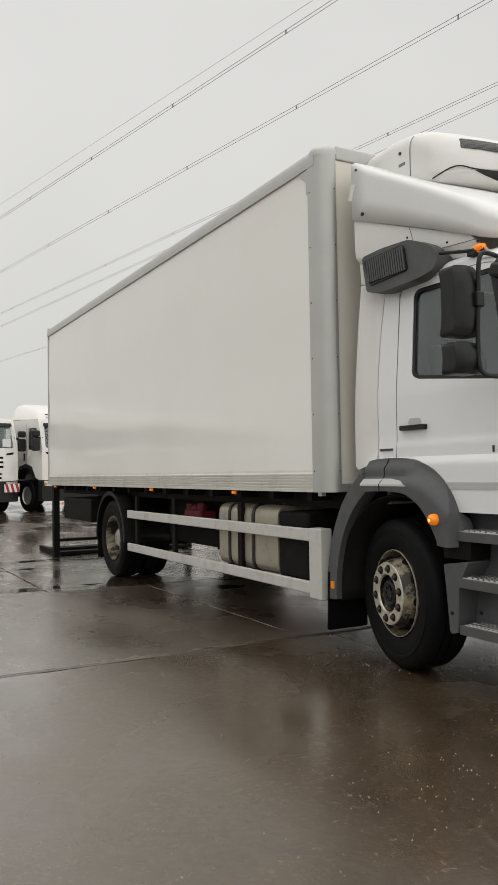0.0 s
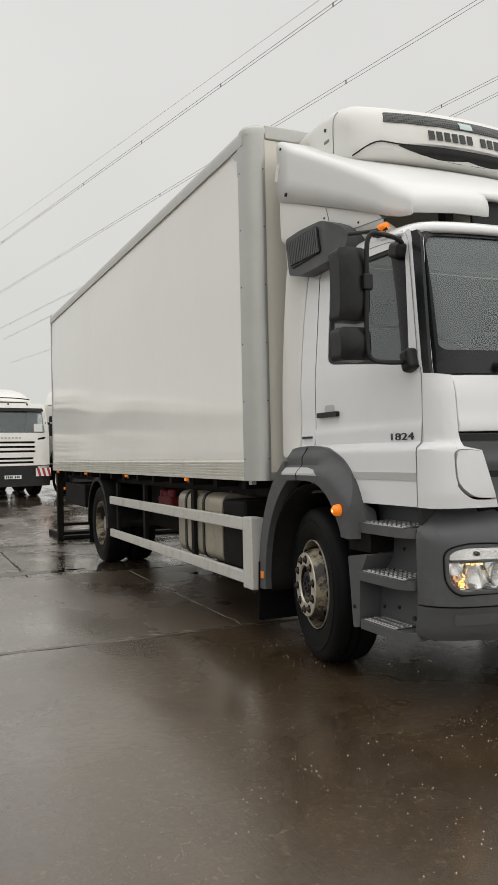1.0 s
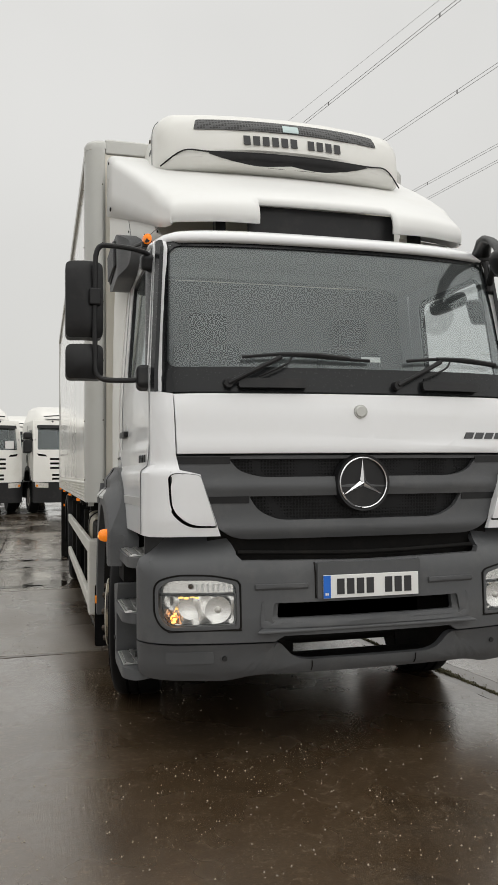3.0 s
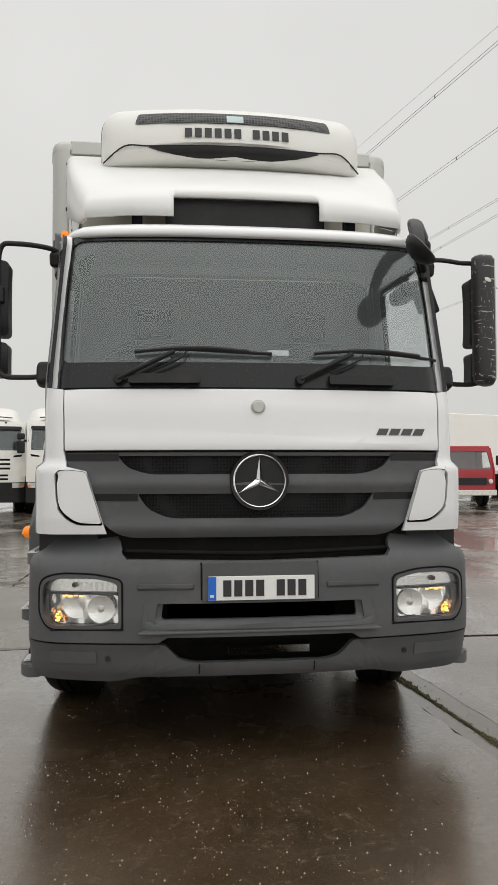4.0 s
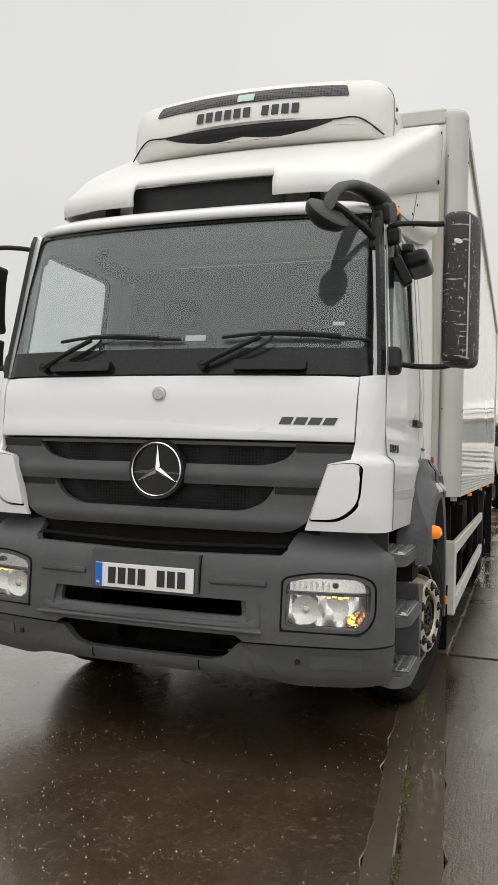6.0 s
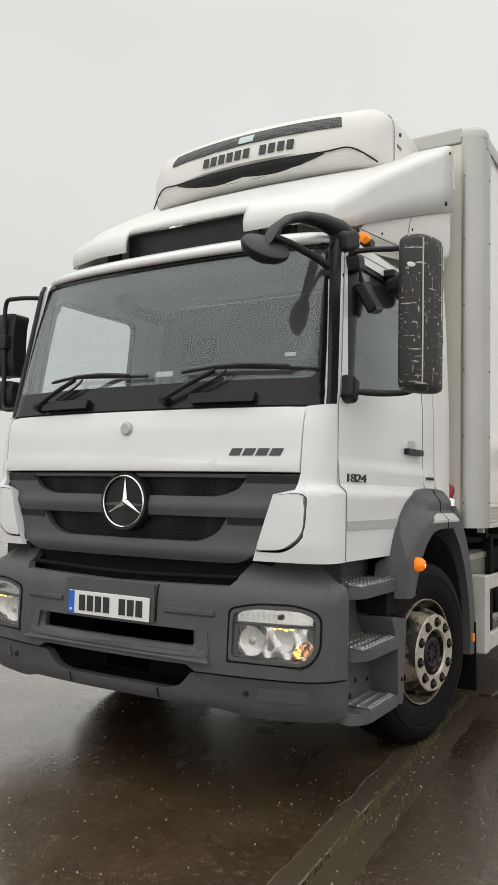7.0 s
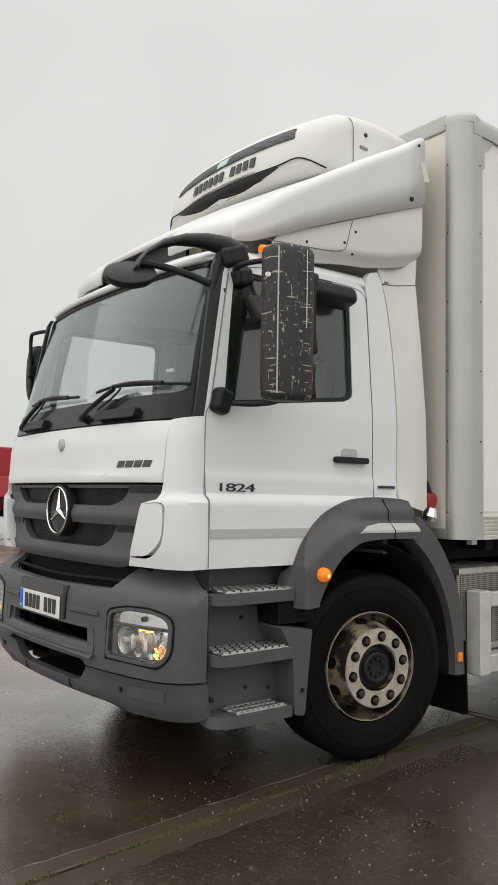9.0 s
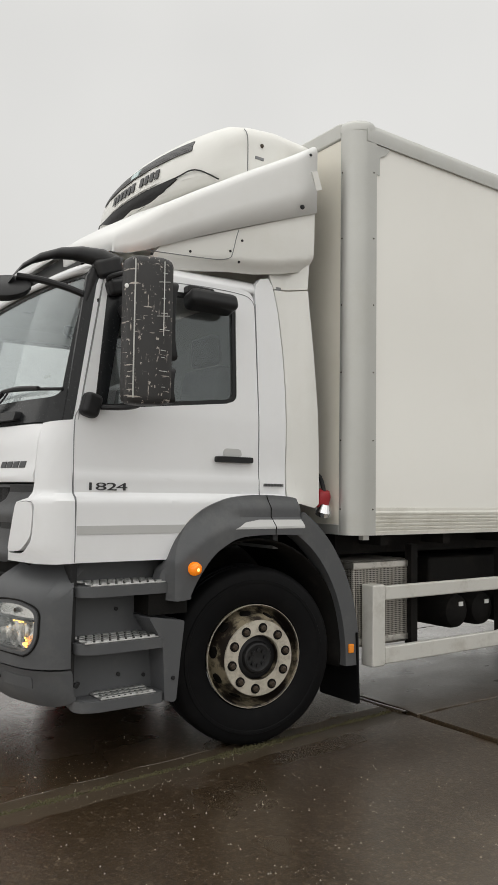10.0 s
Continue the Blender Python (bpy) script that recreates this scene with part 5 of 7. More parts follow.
def lorry_box():
    T = lorry
    W, Y0, Y1, Z0, Z1 = 1.30, 2.03, 10.55, 1.235, 3.95
    body = new("box_body", None)
    body.parent = T
    body["label"] = "white insulated box body with grey edge rails"
    # inner core keeps it closed
    part("box_core", block(-W + 0.03, W - 0.03, Y0 + 0.16, Y1 - 0.03, Z0 + 0.02, Z1 - 0.04), BOXW, body)
    for sd in (-1, 1):
        # side skin, with the faint waviness of a large panel
        def skin(y, z, d):
            w = 0.0035 * math.sin(z * 4.6 + 0.5 * math.sin(y * 0.9)) + 0.0012 * math.sin(y * 1.3 + z * 6.0)
            return (sd * (W - 0.012 - d + w), y, z)

        part("side_panel", panel([(2.21, 1.41), (Y1 - 0.04, 1.41), (Y1 - 0.04, 3.83), (2.21, 3.83)], skin, 0.015, (), (0.20, 0.16)), BOXW, body, "large glossy white side panel")
        # bottom rail with grooves
        prof = [(1.235, 0.0), (1.258, 0.002)]
        for g in (1.262, 1.286, 1.310, 1.334, 1.358):
            prof += [(g, -0.007), (g + 0.004, -0.007), (g + 0.008, 0.001), (g + 0.020, 0.003)]
        prof += [(1.386, 0.0), (1.39, -0.006), (1.412, -0.008)]
        bm = bmesh.new()
        ys = [2.215, 5.30, 5.31, Y1 - 0.02]
        loops = [[bm.verts.new((sd * (W + o), y, z)) for z, o in prof] + [bm.verts.new((sd * (W - 0.05), y, z)) for z in (1.412, 1.235)] for y in ys]
        for s in (0, 2):
            a, b = loops[s], loops[s + 1]
            for k in range(len(a)):
                bm.faces.new((a[k], a[(k + 1) % len(a)], b[(k + 1) % len(a)], b[k]))
            bm.faces.new(a)
            bm.faces.new(b)
        part("bottom_rail", bm, RAILP, body, "ribbed aluminium bottom rail", angle=25)
        # top rail
        pr = [(W + 0.004, 3.802), (W + 0.006, 3.83), (W + 0.004, 3.885), (W - 0.012, 3.923), (W - 0.045, 3.946), (W - 0.11, 3.953), (W - 0.11, 3.92), (W - 0.02, 3.802)]
        bm = bmesh.new()
        rings = [[bm.verts.new((sd * x, y, z)) for x, z in pr] for y in (Y0 + 0.10, Y1)]
        for k in range(len(pr)):
            bm.faces.new((rings[0][k], rings[0][(k + 1) % len(pr)], rings[1][(k + 1) % len(pr)], rings[1][k]))
        bm.faces.new(rings[0])
        bm.faces.new(rings[1])
        part("top_rail", bm, RAILA, body, "grey aluminium top rail", angle=50)
        # rounded front corner post
        pl = [(W - 0.142, Y0 + 0.001), (W - 0.13, Y0 - 0.004)] + [(W - 0.13 + 0.132 * math.sin(t), Y0 + 0.128 - 0.132 * math.cos(t)) for t in np.linspace(0.15, math.pi / 2, 9)] + [(W + 0.004, 2.215), (W - 0.05, 2.215), (W - 0.05, Y0 + 0.12), (W - 0.12, Y0 + 0.04), (W - 0.142, Y0 + 0.03)]
        bm = bmesh.new()
        rings = [[bm.verts.new((sd * x, y, z)) for x, y in pl] for z in (1.235, 3.872)]
        for k in range(len(pl)):
            bm.faces.new((rings[0][k], rings[0][(k + 1) % len(pl)], rings[1][(k + 1) % len(pl)], rings[1][k]))
        bm.faces.new(rings[0])
        bm.faces.new(rings[1])
        post = part("corner_post", bm, RAILA, body, "rounded grey aluminium corner post", angle=50)
        r0 = None
        for k in range(6):
            for x, y in ((W - 0.122, Y0 - 0.003), (W + 0.004, 2.19)):
                m = Matrix.Translation((sd * x, y, 1.40 + 0.44 * k))
                if r0 is None:
                    r0 = part("rivet", lathe([(0.0055, -0.004), (0.004, 0.003), (0.0, 0.004)], 8, "y"), NUT, body)
                    r0.matrix_basis = m
                else:
                    spread(r0, "rivet", m)
        # moulded corner cap
        cap = lathe([(0.1335, 0.0), (0.1335, 0.040), (0.122, 0.064), (0.09, 0.077), (0.0, 0.080)], 24, "z", m=Matrix.Translation((sd * (W - 0.128), Y0 + 0.13, 3.872)))
        part("corner_cap", cap, RAILA, body, "moulded grey corner cap", angle=50)
        # pale sealant patch under the cap
        part("sealant_patch", panel([(2.215, 3.60), (2.25, 3.60), (2.25, 3.72), (2.31, 3.75), (2.35, 3.800), (2.215, 3.800)], lambda y, z, d: (sd * (W - 0.004 - d), y, z), 0.006, (), (0.1, 0.1)), RAILA, body)
        for y in (3.60, 5.73, 7.96, 10.15):
            part("marker_lamp", block(*sorted((sd * (W - 0.03), sd * (W + 0.003))), y - 0.022, y + 0.022, 1.200, 1.228), AMBER, body, "small amber side marker lamp", 0.005)
            part("marker_bracket", block(*sorted((sd * (W - 0.05), sd * (W - 0.032))), y - 0.035, y + 0.035, 1.185, 1.236), DARK, body)
        part("lock_stud", block(*sorted((sd * (W - 0.06), sd * (W - 0.02))), 2.13, 2.18, 1.205, 1.236), RAILA, body)
    part("front_panel", block(-W + 0.13, W - 0.13, Y0 + 0.008, Y0 + 0.03, 1.26, 3.84), FRONTW, body, "cream front wall of the box")
    part("front_top_rail", block(-W + 0.14, W - 0.14, Y0 - 0.004, Y0 + 0.09, 3.828, 3.95), RAILA, body, "grey top rail across the front", 0.02)
    part("front_bottom_rail", block(-W + 0.143, W - 0.143, Y0 + 0.002, Y0 + 0.06, 1.235, 1.30), RAILA, body, "", 0.004)
    part("box_roof", block(-W + 0.11, W - 0.11, Y0 + 0.09, Y1, 3.92, 3.943), BOXW, body, "white box roof")
    part("rear_frame", block(-W, W, Y1 - 0.035, Y1 + 0.01, 1.235, 3.95), RAILA, body, "grey rear door frame", 0.01)


def lorry_fairing():
    T = lorry
    # roof wind deflector: a broad wing that rises to the box
    ST = [  # y, half width, side bottom, side top, corner radius, crown
        (0.434, 0.908, 2.850, 2.858, 0.002, 0.0),
        (0.430, 0.914, 2.850, 2.906, 0.012, 0.003),
        (0.440, 0.920, 2.850, 2.944, 0.025, 0.010),
        (0.468, 0.926, 2.850, 2.976, 0.038, 0.020),
        (0.535, 0.944, 2.858, 3.024, 0.055, 0.034),
        (0.64, 0.968, 2.884, 3.085, 0.065, 0.048),
        (0.80, 0.998, 2.930, 3.178, 0.065, 0.055),
        (1.05, 1.043, 3.018, 3.315, 0.065, 0.050),
        (1.35, 1.092, 3.126, 3.482, 0.062, 0.030),
        (1.65, 1.135, 3.232, 3.640, 0.06, 0.010),
        (1.825, 1.160, 3.292, 3.742, 0.055, 0.0),
    ]
    bm = bmesh.new()
    rows = []
    for y, w, zb, zt, r, cr in ST:
        half = [(w, zb), (w + 0.001, zb + (zt - r - zb) * 0.5), (w + 0.0005, zb + (zt - r - zb) * 0.9), (w, zt - r)]
        half += [(w - r + r * math.cos(t), zt - r + r * math.sin(t)) for t in np.linspace(0.3, math.pi / 2, 5)]
        half += [(x, zt + cr * (1 - (x / (w - r)) ** 2)) for x in (w - r - 0.015, 0.66, 0.55, 0.45, 0.415, 0.40, 0.2, 0.0)]
        full = half + [(-x, z) for x, z in reversed(half[:-1])]
        rows.append([bm.verts.new((x, y + 0.09 * (abs(x) / w) ** 6 * ease(0.95, 0.5, y), z)) for x, z in full])
    for i, (a, b) in enumerate(zip(rows, rows[1:])):
        for k in range(len(a) - 1):
            mid = abs(a[k].co.x + a[k + 1].co.x) / 2
            if mid > 0.41 or i > 2:
                bm.faces.new((a[k], a[k + 1], b[k + 1], b[k]))
    d = part("roof_deflector", bm, DEFLW, T, "white roof wind deflector", angle=60)
    md = d.modifiers.new("thick", "SOLIDIFY")
    md.thickness, md.offset = 0.02, -1
    part("deflector_notch", panel(rounded([(-0.46, 2.835, 0.01), (0.46, 2.835, 0.01), (0.46, 2.99, 0.03), (-0.46, 2.99, 0.03)]), lambda x, z, dd: (x, 0.53 + dd, z), 0.02, (), (0.2, 0.2)), DARK, d, "dark slot in the deflector")
    for x in (-0.62, 0.62):
        part("deflector_bracket", block(x - 0.03, x + 0.03, 0.55, 0.62, 2.78, 2.93), DARK, d)
    for x in (-0.30, 0.30):
        part("deflector_bracket", block(x - 0.05, x + 0.05, 0.6, 0.66, 2.80, 2.92), BLACK, d)
    for sd in (-1, 1):
        under = [(0.70, 2.80), (0.93, 2.81), (1.09, 2.825), (1.26, 2.845), (1.435, 2.853), (1.618, 2.881), (1.80, 2.925), (1.818, 2.94)]
        lo = under + [(1.820, 3.29), (1.65, 3.230), (1.35, 3.122), (1.05, 3.014), (0.80, 2.925)]

        def infill(y, z, dd):
            w = interp([(y_, w_) for y_, w_, *_ in ST], y)
            curl = 0.05 * ease(0.07, 0.0, z - interp(under, y))
            return (sd * (w - 0.016 - 0.06 * max(0, 3.1 - z) - curl - dd), y, z)

        fp = part("side_infill", panel(lo, infill, 0.015, (), (0.05, 0.022)), CREAM, d, "cream infill panel below the deflector", 0.004)
        line = [(0.70, 2.884), (0.94, 2.886), (1.10, 2.890), (1.18, 2.897), (1.235, 2.915), (1.252, 2.95), (1.27, 3.04), (1.284, 3.092)]
        part("hatch_seam", tube([infill(y, z, -0.0005) for y, z in line], 0.0028, 6), LINING, fp)
        for y, z in ((1.31, 3.03), (1.235, 2.955), (1.30, 2.90), (0.98, 2.915), (0.75, 2.868)):
            part("infill_rivet", lathe([(0.0, 0.004), (0.008, 0.003), (0.009, -0.004)], 8, "x", m=Matrix.Translation(infill(y, z, 0)) @ pose(0, 0, 0, 0, 0, 0 if sd > 0 else 180)), DARK, fp)
        part("deflector_bolt", lathe([(0.0, 0.008), (0.014, 0.006), (0.016, -0.006)], 12, "x", m=Matrix.Translation((sd * 1.146, 1.715, 3.308)) @ pose(0, 0, 0, 0, 0, 0 if sd > 0 else 180)), DARK, d)
        part("deflector_bolt", lathe([(0.0, 0.006), (0.009, 0.005), (0.010, -0.006)], 12, "x", m=Matrix.Translation((sd * 1.152, 1.775, 3.66)) @ pose(0, 0, 0, 0, 0, 0 if sd > 0 else 180)), DARK, d)
        part("corner_bracket", moved(block(-0.004, 0.004, -0.025, 0.025, -0.06, 0.06), Matrix.Translation((sd * 1.158, 1.822, 3.50)) @ pose(0, 0, 0, 20, 0, 0)), CREAM, d)

    # refrigeration unit on the box front
    FS = [  # y, half width, bottom, top
        (1.088, 0.60, 3.50, 3.56),
        (1.103, 0.78, 3.465, 3.645),
        (1.135, 0.84, 3.455, 3.745),
        (1.195, 0.868, 3.45, 3.825),
        (1.32, 0.880, 3.45, 3.885),
        (1.48, 0.880, 3.45, 3.918),
        (1.70, 0.875, 3.45, 3.940),
        (2.03, 0.87, 3.45, 3.925),
    ]
    bm = bmesh.new()
    rows = []
    for y, w, zb, zt in FS:
        r = min(0.14, (zt - zb) * 0.45)
        half = [(0.0, zb), (w * 0.5, zb), (w - 0.05, zb), (w, zb + 0.05), (w + 0.004, (zb + zt - r) / 2)]
        half += [(w - r + r * math.cos(t), zt - r + r * math.sin(t)) for t in np.linspace(0.0, math.pi / 2, 6)]
        half += [(w * 0.6, zt + 0.006), (w * 0.3, zt + 0.010), (0.0, zt + 0.012)]
        full = half + [(-x, z) for x, z in reversed(half[1:-1])]
        rows.append([bm.verts.new((x, y + 0.14 * (abs(x) / 0.87) ** 2.2 * max(0, 1 - (y - 1.088) / 0.8), z)) for x, z in full])
    for a, b in zip(rows, rows[1:]):
        n = len(a)
        for k in range(n):
            bm.faces.new((a[k], a[(k + 1) % n], b[(k + 1) % n], b[k]))
    bm.faces.new(rows[0])
    bm.faces.new(rows[-1])
    u = part("fridge_unit", bm, CREAM, T, "off-white refrigeration unit on the front of the box", angle=60)

    def face(x, z, dd):
        """The unit's curved nose."""
        y = interp([(3.45, 1.13), (3.50, 1.085), (3.56, 1.081), (3.645, 1.097), (3.745, 1.129), (3.825, 1.188), (3.885, 1.315)], z)
        return (x, y + 0.14 * (abs(x) / 0.87) ** 2.2 + 0.02 * (abs(x) / 0.87) ** 6 + dd, z)

    gr = rounded([(-0.65, 3.71, 0.01), (0.65, 3.71, 0.01), (0.63, 3.795, 0.02), (-0.63, 3.795, 0.02)])
    g = part("condenser_grille", panel(gr, lambda x, z, dd: face(x, z, dd - 0.006), 0.02, (), (0.06, 0.02)), VENT, u, "dark mesh grille strip", 0.003)
    b0 = part("unit_badge", panel(rounded([(-0.055, 3.715, 0.005), (0.055, 3.715, 0.005), (0.055, 3.77, 0.005), (-0.055, 3.77, 0.005)]), lambda x, z, dd: face(x, z, dd - 0.012), 0.01, (), (0.1, 0.02)), TEAL, u, "pale square badge")
    sl = [(x * 0.56, 3.538 - 0.076 * (1 - abs(x) ** 3)) for x in np.linspace(-1, 1, 15)] + [(x * 0.56, 3.540) for x in np.linspace(0.97, -0.97, 15)]
    part("lower_slot", panel(sl, lambda x, z, dd: face(x, max(z, 3.456), dd - 0.006), 0.02, (), (0.08, 0.02)), DARK, u, "black crescent slot", 0.002)
    part("slot_brow", tube([face(x, z, -0.003) for x, z in ((-0.86, 3.47), (-0.72, 3.555), (-0.55, 3.545), (-0.2, 3.543), (0.2, 3.543), (0.55, 3.545), (0.72, 3.555), (0.86, 3.47))], 0.005, 6), DARK, u)
    # maker's name as plain bars
    bar_row("name_bar", 0.70, 0.066, [6, 4], lambda x, z: face(x + 0.022, 3.636 + z, -0.0045), INK, u, 0.70, 0.004)
    for sd in (-1, 1):
        part("unit_seam", tube([(sd * 0.885, 1.47, 3.46), (sd * 0.886, 1.47, 3.74), (sd * 0.872, 1.47, 3.82), (sd * 0.842, 1.47, 3.862)], 0.0028, 6), LINING, u)
        part("unit_latch", block(*sorted((sd * 0.865, sd * 0.889)), 1.53, 1.60, 3.665, 3.685), LINING, u, "", 0.004)
        part("unit_bolt", lathe([(0.0, 0.008), (0.012, 0.006), (0.014, -0.01)], 12, "x", m=Matrix.Translation((sd * 0.882, 1.585, 3.765)) @ pose(0, 0, 0, 0, 0, 0 if sd > 0 else 180)), NUT, u)


def lorry_mirrors():
    T = lorry
    for sd in (-1, 1):
        ax, ay = (1.345, 0.37) if sd < 0 else (1.39, 0.49)
        m = part("mirror_arm", tube([(sd * 1.02, 0.50, 2.60), (sd * 1.07, 0.43, 2.645), (sd * 1.25, ay - 0.01, 2.65), (sd * (ax - 0.01), ay - 0.01, 2.62), (sd * ax, ay, 2.4), (sd * ax, ay + 0.01, 2.1), (sd * (ax - 0.015), ay, 1.955), (sd * 1.22, ay - 0.02, 1.932), (sd * 1.07, 0.34, 1.94)], 0.014), DARK, T, "black tubular mirror bracket")
        part("arm_root", moved(block(-0.04, 0.04, -0.055, 0.055, -0.045, 0.045), Matrix.Translation((sd * 1.052, 0.485, 2.605)) @ pose(0, 0, 0, 15, 0, 0)), DARK, m, "", 0.025, segments=3)
        part("arm_root", moved(block(-0.045, 0.045, -0.05, 0.05, -0.065, 0.065), Matrix.Translation((sd * 1.092, 0.335, 1.945)) @ pose(0, 0, 0, -15, 0, 0)), DARK, m, "", 0.03, segments=3)
        x0, yo = (-1.398, 0.43) if sd < 0 else (1.396, 0.54)
        ws = 0.098 if sd < 0 else 0.066
        for lo, hi, w in ((2.165, 2.575, ws), (1.945, 2.13, ws)):
            o = rounded([(-w, lo, 0.035), (w, lo, 0.035), (w, hi, 0.035), (-w, hi, 0.035)])
            h = part("mirror_housing", panel(o, lambda a, b, d: (x0 + a, yo - 0.06 + 0.035 * (a / w) ** 2 + 0.03 * abs((b - (lo + hi) / 2) / (hi - lo) * 2) ** 4 + d, b), 0.11, (), (0.04, 0.05)), DARK, T, "black mirror housing", 0.018, segments=3)
            o2 = rounded([(-w + 0.014, lo + 0.014, 0.03), (w - 0.014, lo + 0.014, 0.03), (w - 0.014, hi - 0.014, 0.03), (-w + 0.014, hi - 0.014, 0.03)])
            part("mirror_glass", panel(o2, lambda a, b, d: (x0 + a, yo + 0.082 + d, b), 0.004, (), (0.1, 0.1)), MIRROR, h, "mirror glass")
        part("mirror_clamp", block(sd * ax - 0.03, sd * ax + 0.03, ay - 0.025, ay + 0.03, 2.33, 2.42), DARK, m, "", 0.01)
    # scuffed guard in front of the nearside mirrors: a folded sheet with rounded ends
    plan = [(1.312, 0.45), (1.316, 0.402), (1.338, 0.380), (1.40, 0.384), (1.428, 0.396), (1.442, 0.420), (1.472, 0.50), (1.482, 0.56), (1.468, 0.602), (1.42, 0.60), (1.36, 0.52)]
    bm = bmesh.new()
    rings = []
    for z, k in ((1.930, 0.55), (1.936, 0.80), (1.950, 0.94), (1.975, 1.0), (2.15, 1.0), (2.3, 1.0), (2.5, 1.0), (2.645, 1.0), (2.668, 0.94), (2.680, 0.82), (2.686, 0.6)):
        rings.append([bm.verts.new((1.40 + (x - 1.40) * k, 0.48 + (y - 0.48) * k, z)) for x, y in plan])
    for a, b in zip(rings, rings[1:]):
        for k in range(len(plan)):
            bm.faces.new((a[k], a[(k + 1) % len(plan)], b[(k + 1) % len(plan)], b[k]))
    bm.faces.new(rings[0])
    bm.faces.new(rings[-1])
    gd = part("mirror_guard", bm, SCRATCH, T, "scuffed black mirror guard with pale scratches", angle=50)
    part("guard_edge", tube([(1.435, 0.404, 1.96), (1.436, 0.403, 2.3), (1.435, 0.404, 2.66)], 0.004, 6), RAILA, gd, "worn pale edge")
    part("guard_edge", tube([(1.480, 0.545, 2.28), (1.481, 0.545, 2.5), (1.479, 0.545, 2.66)], 0.003, 6), RAILA, gd)
    for z, w in ((2.02, 0.010), (2.10, 0.022), (2.17, 0.008), (2.205, 0.014), (2.31, 0.026), (2.38, 0.034), (2.395, 0.016), (2.47, 0.010), (2.555, 0.030), (2.60, 0.012)):
        y = 0.545 + 0.02 * noise.noise((z * 31, 9, 0))
        part("guard_nick", moved(block(-0.0012, 0.0012, -w, w, -0.0016, 0.0016), Matrix.Translation((1.4815, y, z)) @ pose(0, 0, 0, 14 * noise.noise((z * 17, 2, 0)), 0, -9)), RAILA, gd)
    part("guard_scrape", moved(lathe([(0.0, 0.0), (0.016, 0.0004), (0.018, 0.002)], 14, "y"), Matrix.Translation((1.385, 0.379, 2.53)) @ pose(0, 0, 0, 0, 20, 4) @ Matrix.Diagonal((1.2, 1, 0.65, 1))), PAPER, gd)
    # front-view mirror on its curved arm at the nearside corner
    bm = bmesh.new()
    rings = []
    for p, w, h in (((1.015, 0.50, 2.735), 0.055, 0.055), ((0.985, 0.40, 2.775), 0.055, 0.048), ((0.935, 0.30, 2.79), 0.05, 0.042), ((0.895, 0.20, 2.78), 0.045, 0.036), ((0.865, 0.10, 2.74), 0.04, 0.034), ((0.845, 0.02, 2.68), 0.035, 0.03), ((0.838, -0.03, 2.61), 0.03, 0.03)):
        rings.append([bm.verts.new((p[0] + w * math.cos(t), p[1] + 0.6 * h * math.sin(t), p[2] + h * math.sin(t))) for t in np.linspace(0, 2 * math.pi, 13)[:-1]])
    for a, b in zip(rings, rings[1:]):
        for k in range(12):
            bm.faces.new((a[k], a[(k + 1) % 12], b[(k + 1) % 12], b[k]))
    bm.faces.new(rings[0])
    bm.faces.new(rings[-1])
    k = part("front_mirror_arm", bm, DARK, T, "curved black arm above the windscreen", angle=60)
    part("arm_brace", tube([(1.02, 0.40, 2.52), (0.955, 0.27, 2.58), (0.89, 0.12, 2.62), (0.85, 0.0, 2.63)], 0.019), DARK, k)
    part("arm_foot", moved(block(-0.05, 0.05, -0.08, 0.08, -0.055, 0.055), Matrix.Translation((1.01, 0.45, 2.715)) @ pose(0, 0, 0, 20, 0, -10)), DARK, k, "", 0.03, segments=3)
    part("arm_foot", moved(block(-0.03, 0.03, -0.035, 0.035, -0.11, 0.11), Matrix.Translation((0.992, 0.365, 2.60)) @ pose(0, 0, 0, -14, 0, 0)), DARK, k, "", 0.02)
    bowl = part("front_mirror", lathe([(0.0, -0.060), (0.045, -0.052), (0.085, -0.025), (0.098, 0.0), (0.096, 0.018), (0.085, 0.024), (0.0, 0.026)], 28, "z"), DARK, T, "round black front-view mirror")
    bz = Vector((0.667, -0.333, 0.667))
    by = Vector((0.3, 0.9, 0.1))
    by = (by - bz * by.dot(bz)).normalized()
    bowl.matrix_basis = Matrix.Translation((0.835, -0.05, 2.560)) @ Matrix((by.cross(bz), by, bz)).transposed().to_4x4() @ Matrix.Diagonal((1.0, 1.35, 1.0, 1))
    kb = part("kerb_mirror", block(-0.028, 0.028, -0.095, 0.095, -0.08, 0.08), DARK, T, "black kerb-view mirror by the door window", 0.016, segments=3)
    kb.matrix_basis = pose(1.085, 0.60, 2.448, 12, -26, 4)
    part("kerb_stalk", tube([(1.055, 0.53, 2.60), (1.05, 0.55, 2.57), (1.065, 0.56, 2.52)], 0.012), DARK, T)
    wd = part("window_mirror", block(-0.07, 0.07, -0.15, 0.17, -0.05, 0.05), DARK, T, "black mirror housing at the top of the door window", 0.035, segments=3)
    wd.matrix_basis = pose(1.115, 1.05, 2.60, 0, -15, 0)
    part("mirror_foot", block(1.02, 1.10, 0.92, 1.10, 2.64, 2.69), DARK, T, "", 0.015)
    # air intake on the offside rear corner of the cab
    o = rounded([(1.01, 2.74, 0.07), (1.12, 2.685, 0.05), (1.50, 2.675, 0.04), (1.67, 2.71, 0.03), (1.725, 2.98, 0.04), (1.50, 2.99, 0.05), (1.19, 2.975, 0.06), (1.03, 2.90, 0.06), (0.985, 2.82, 0.05)])
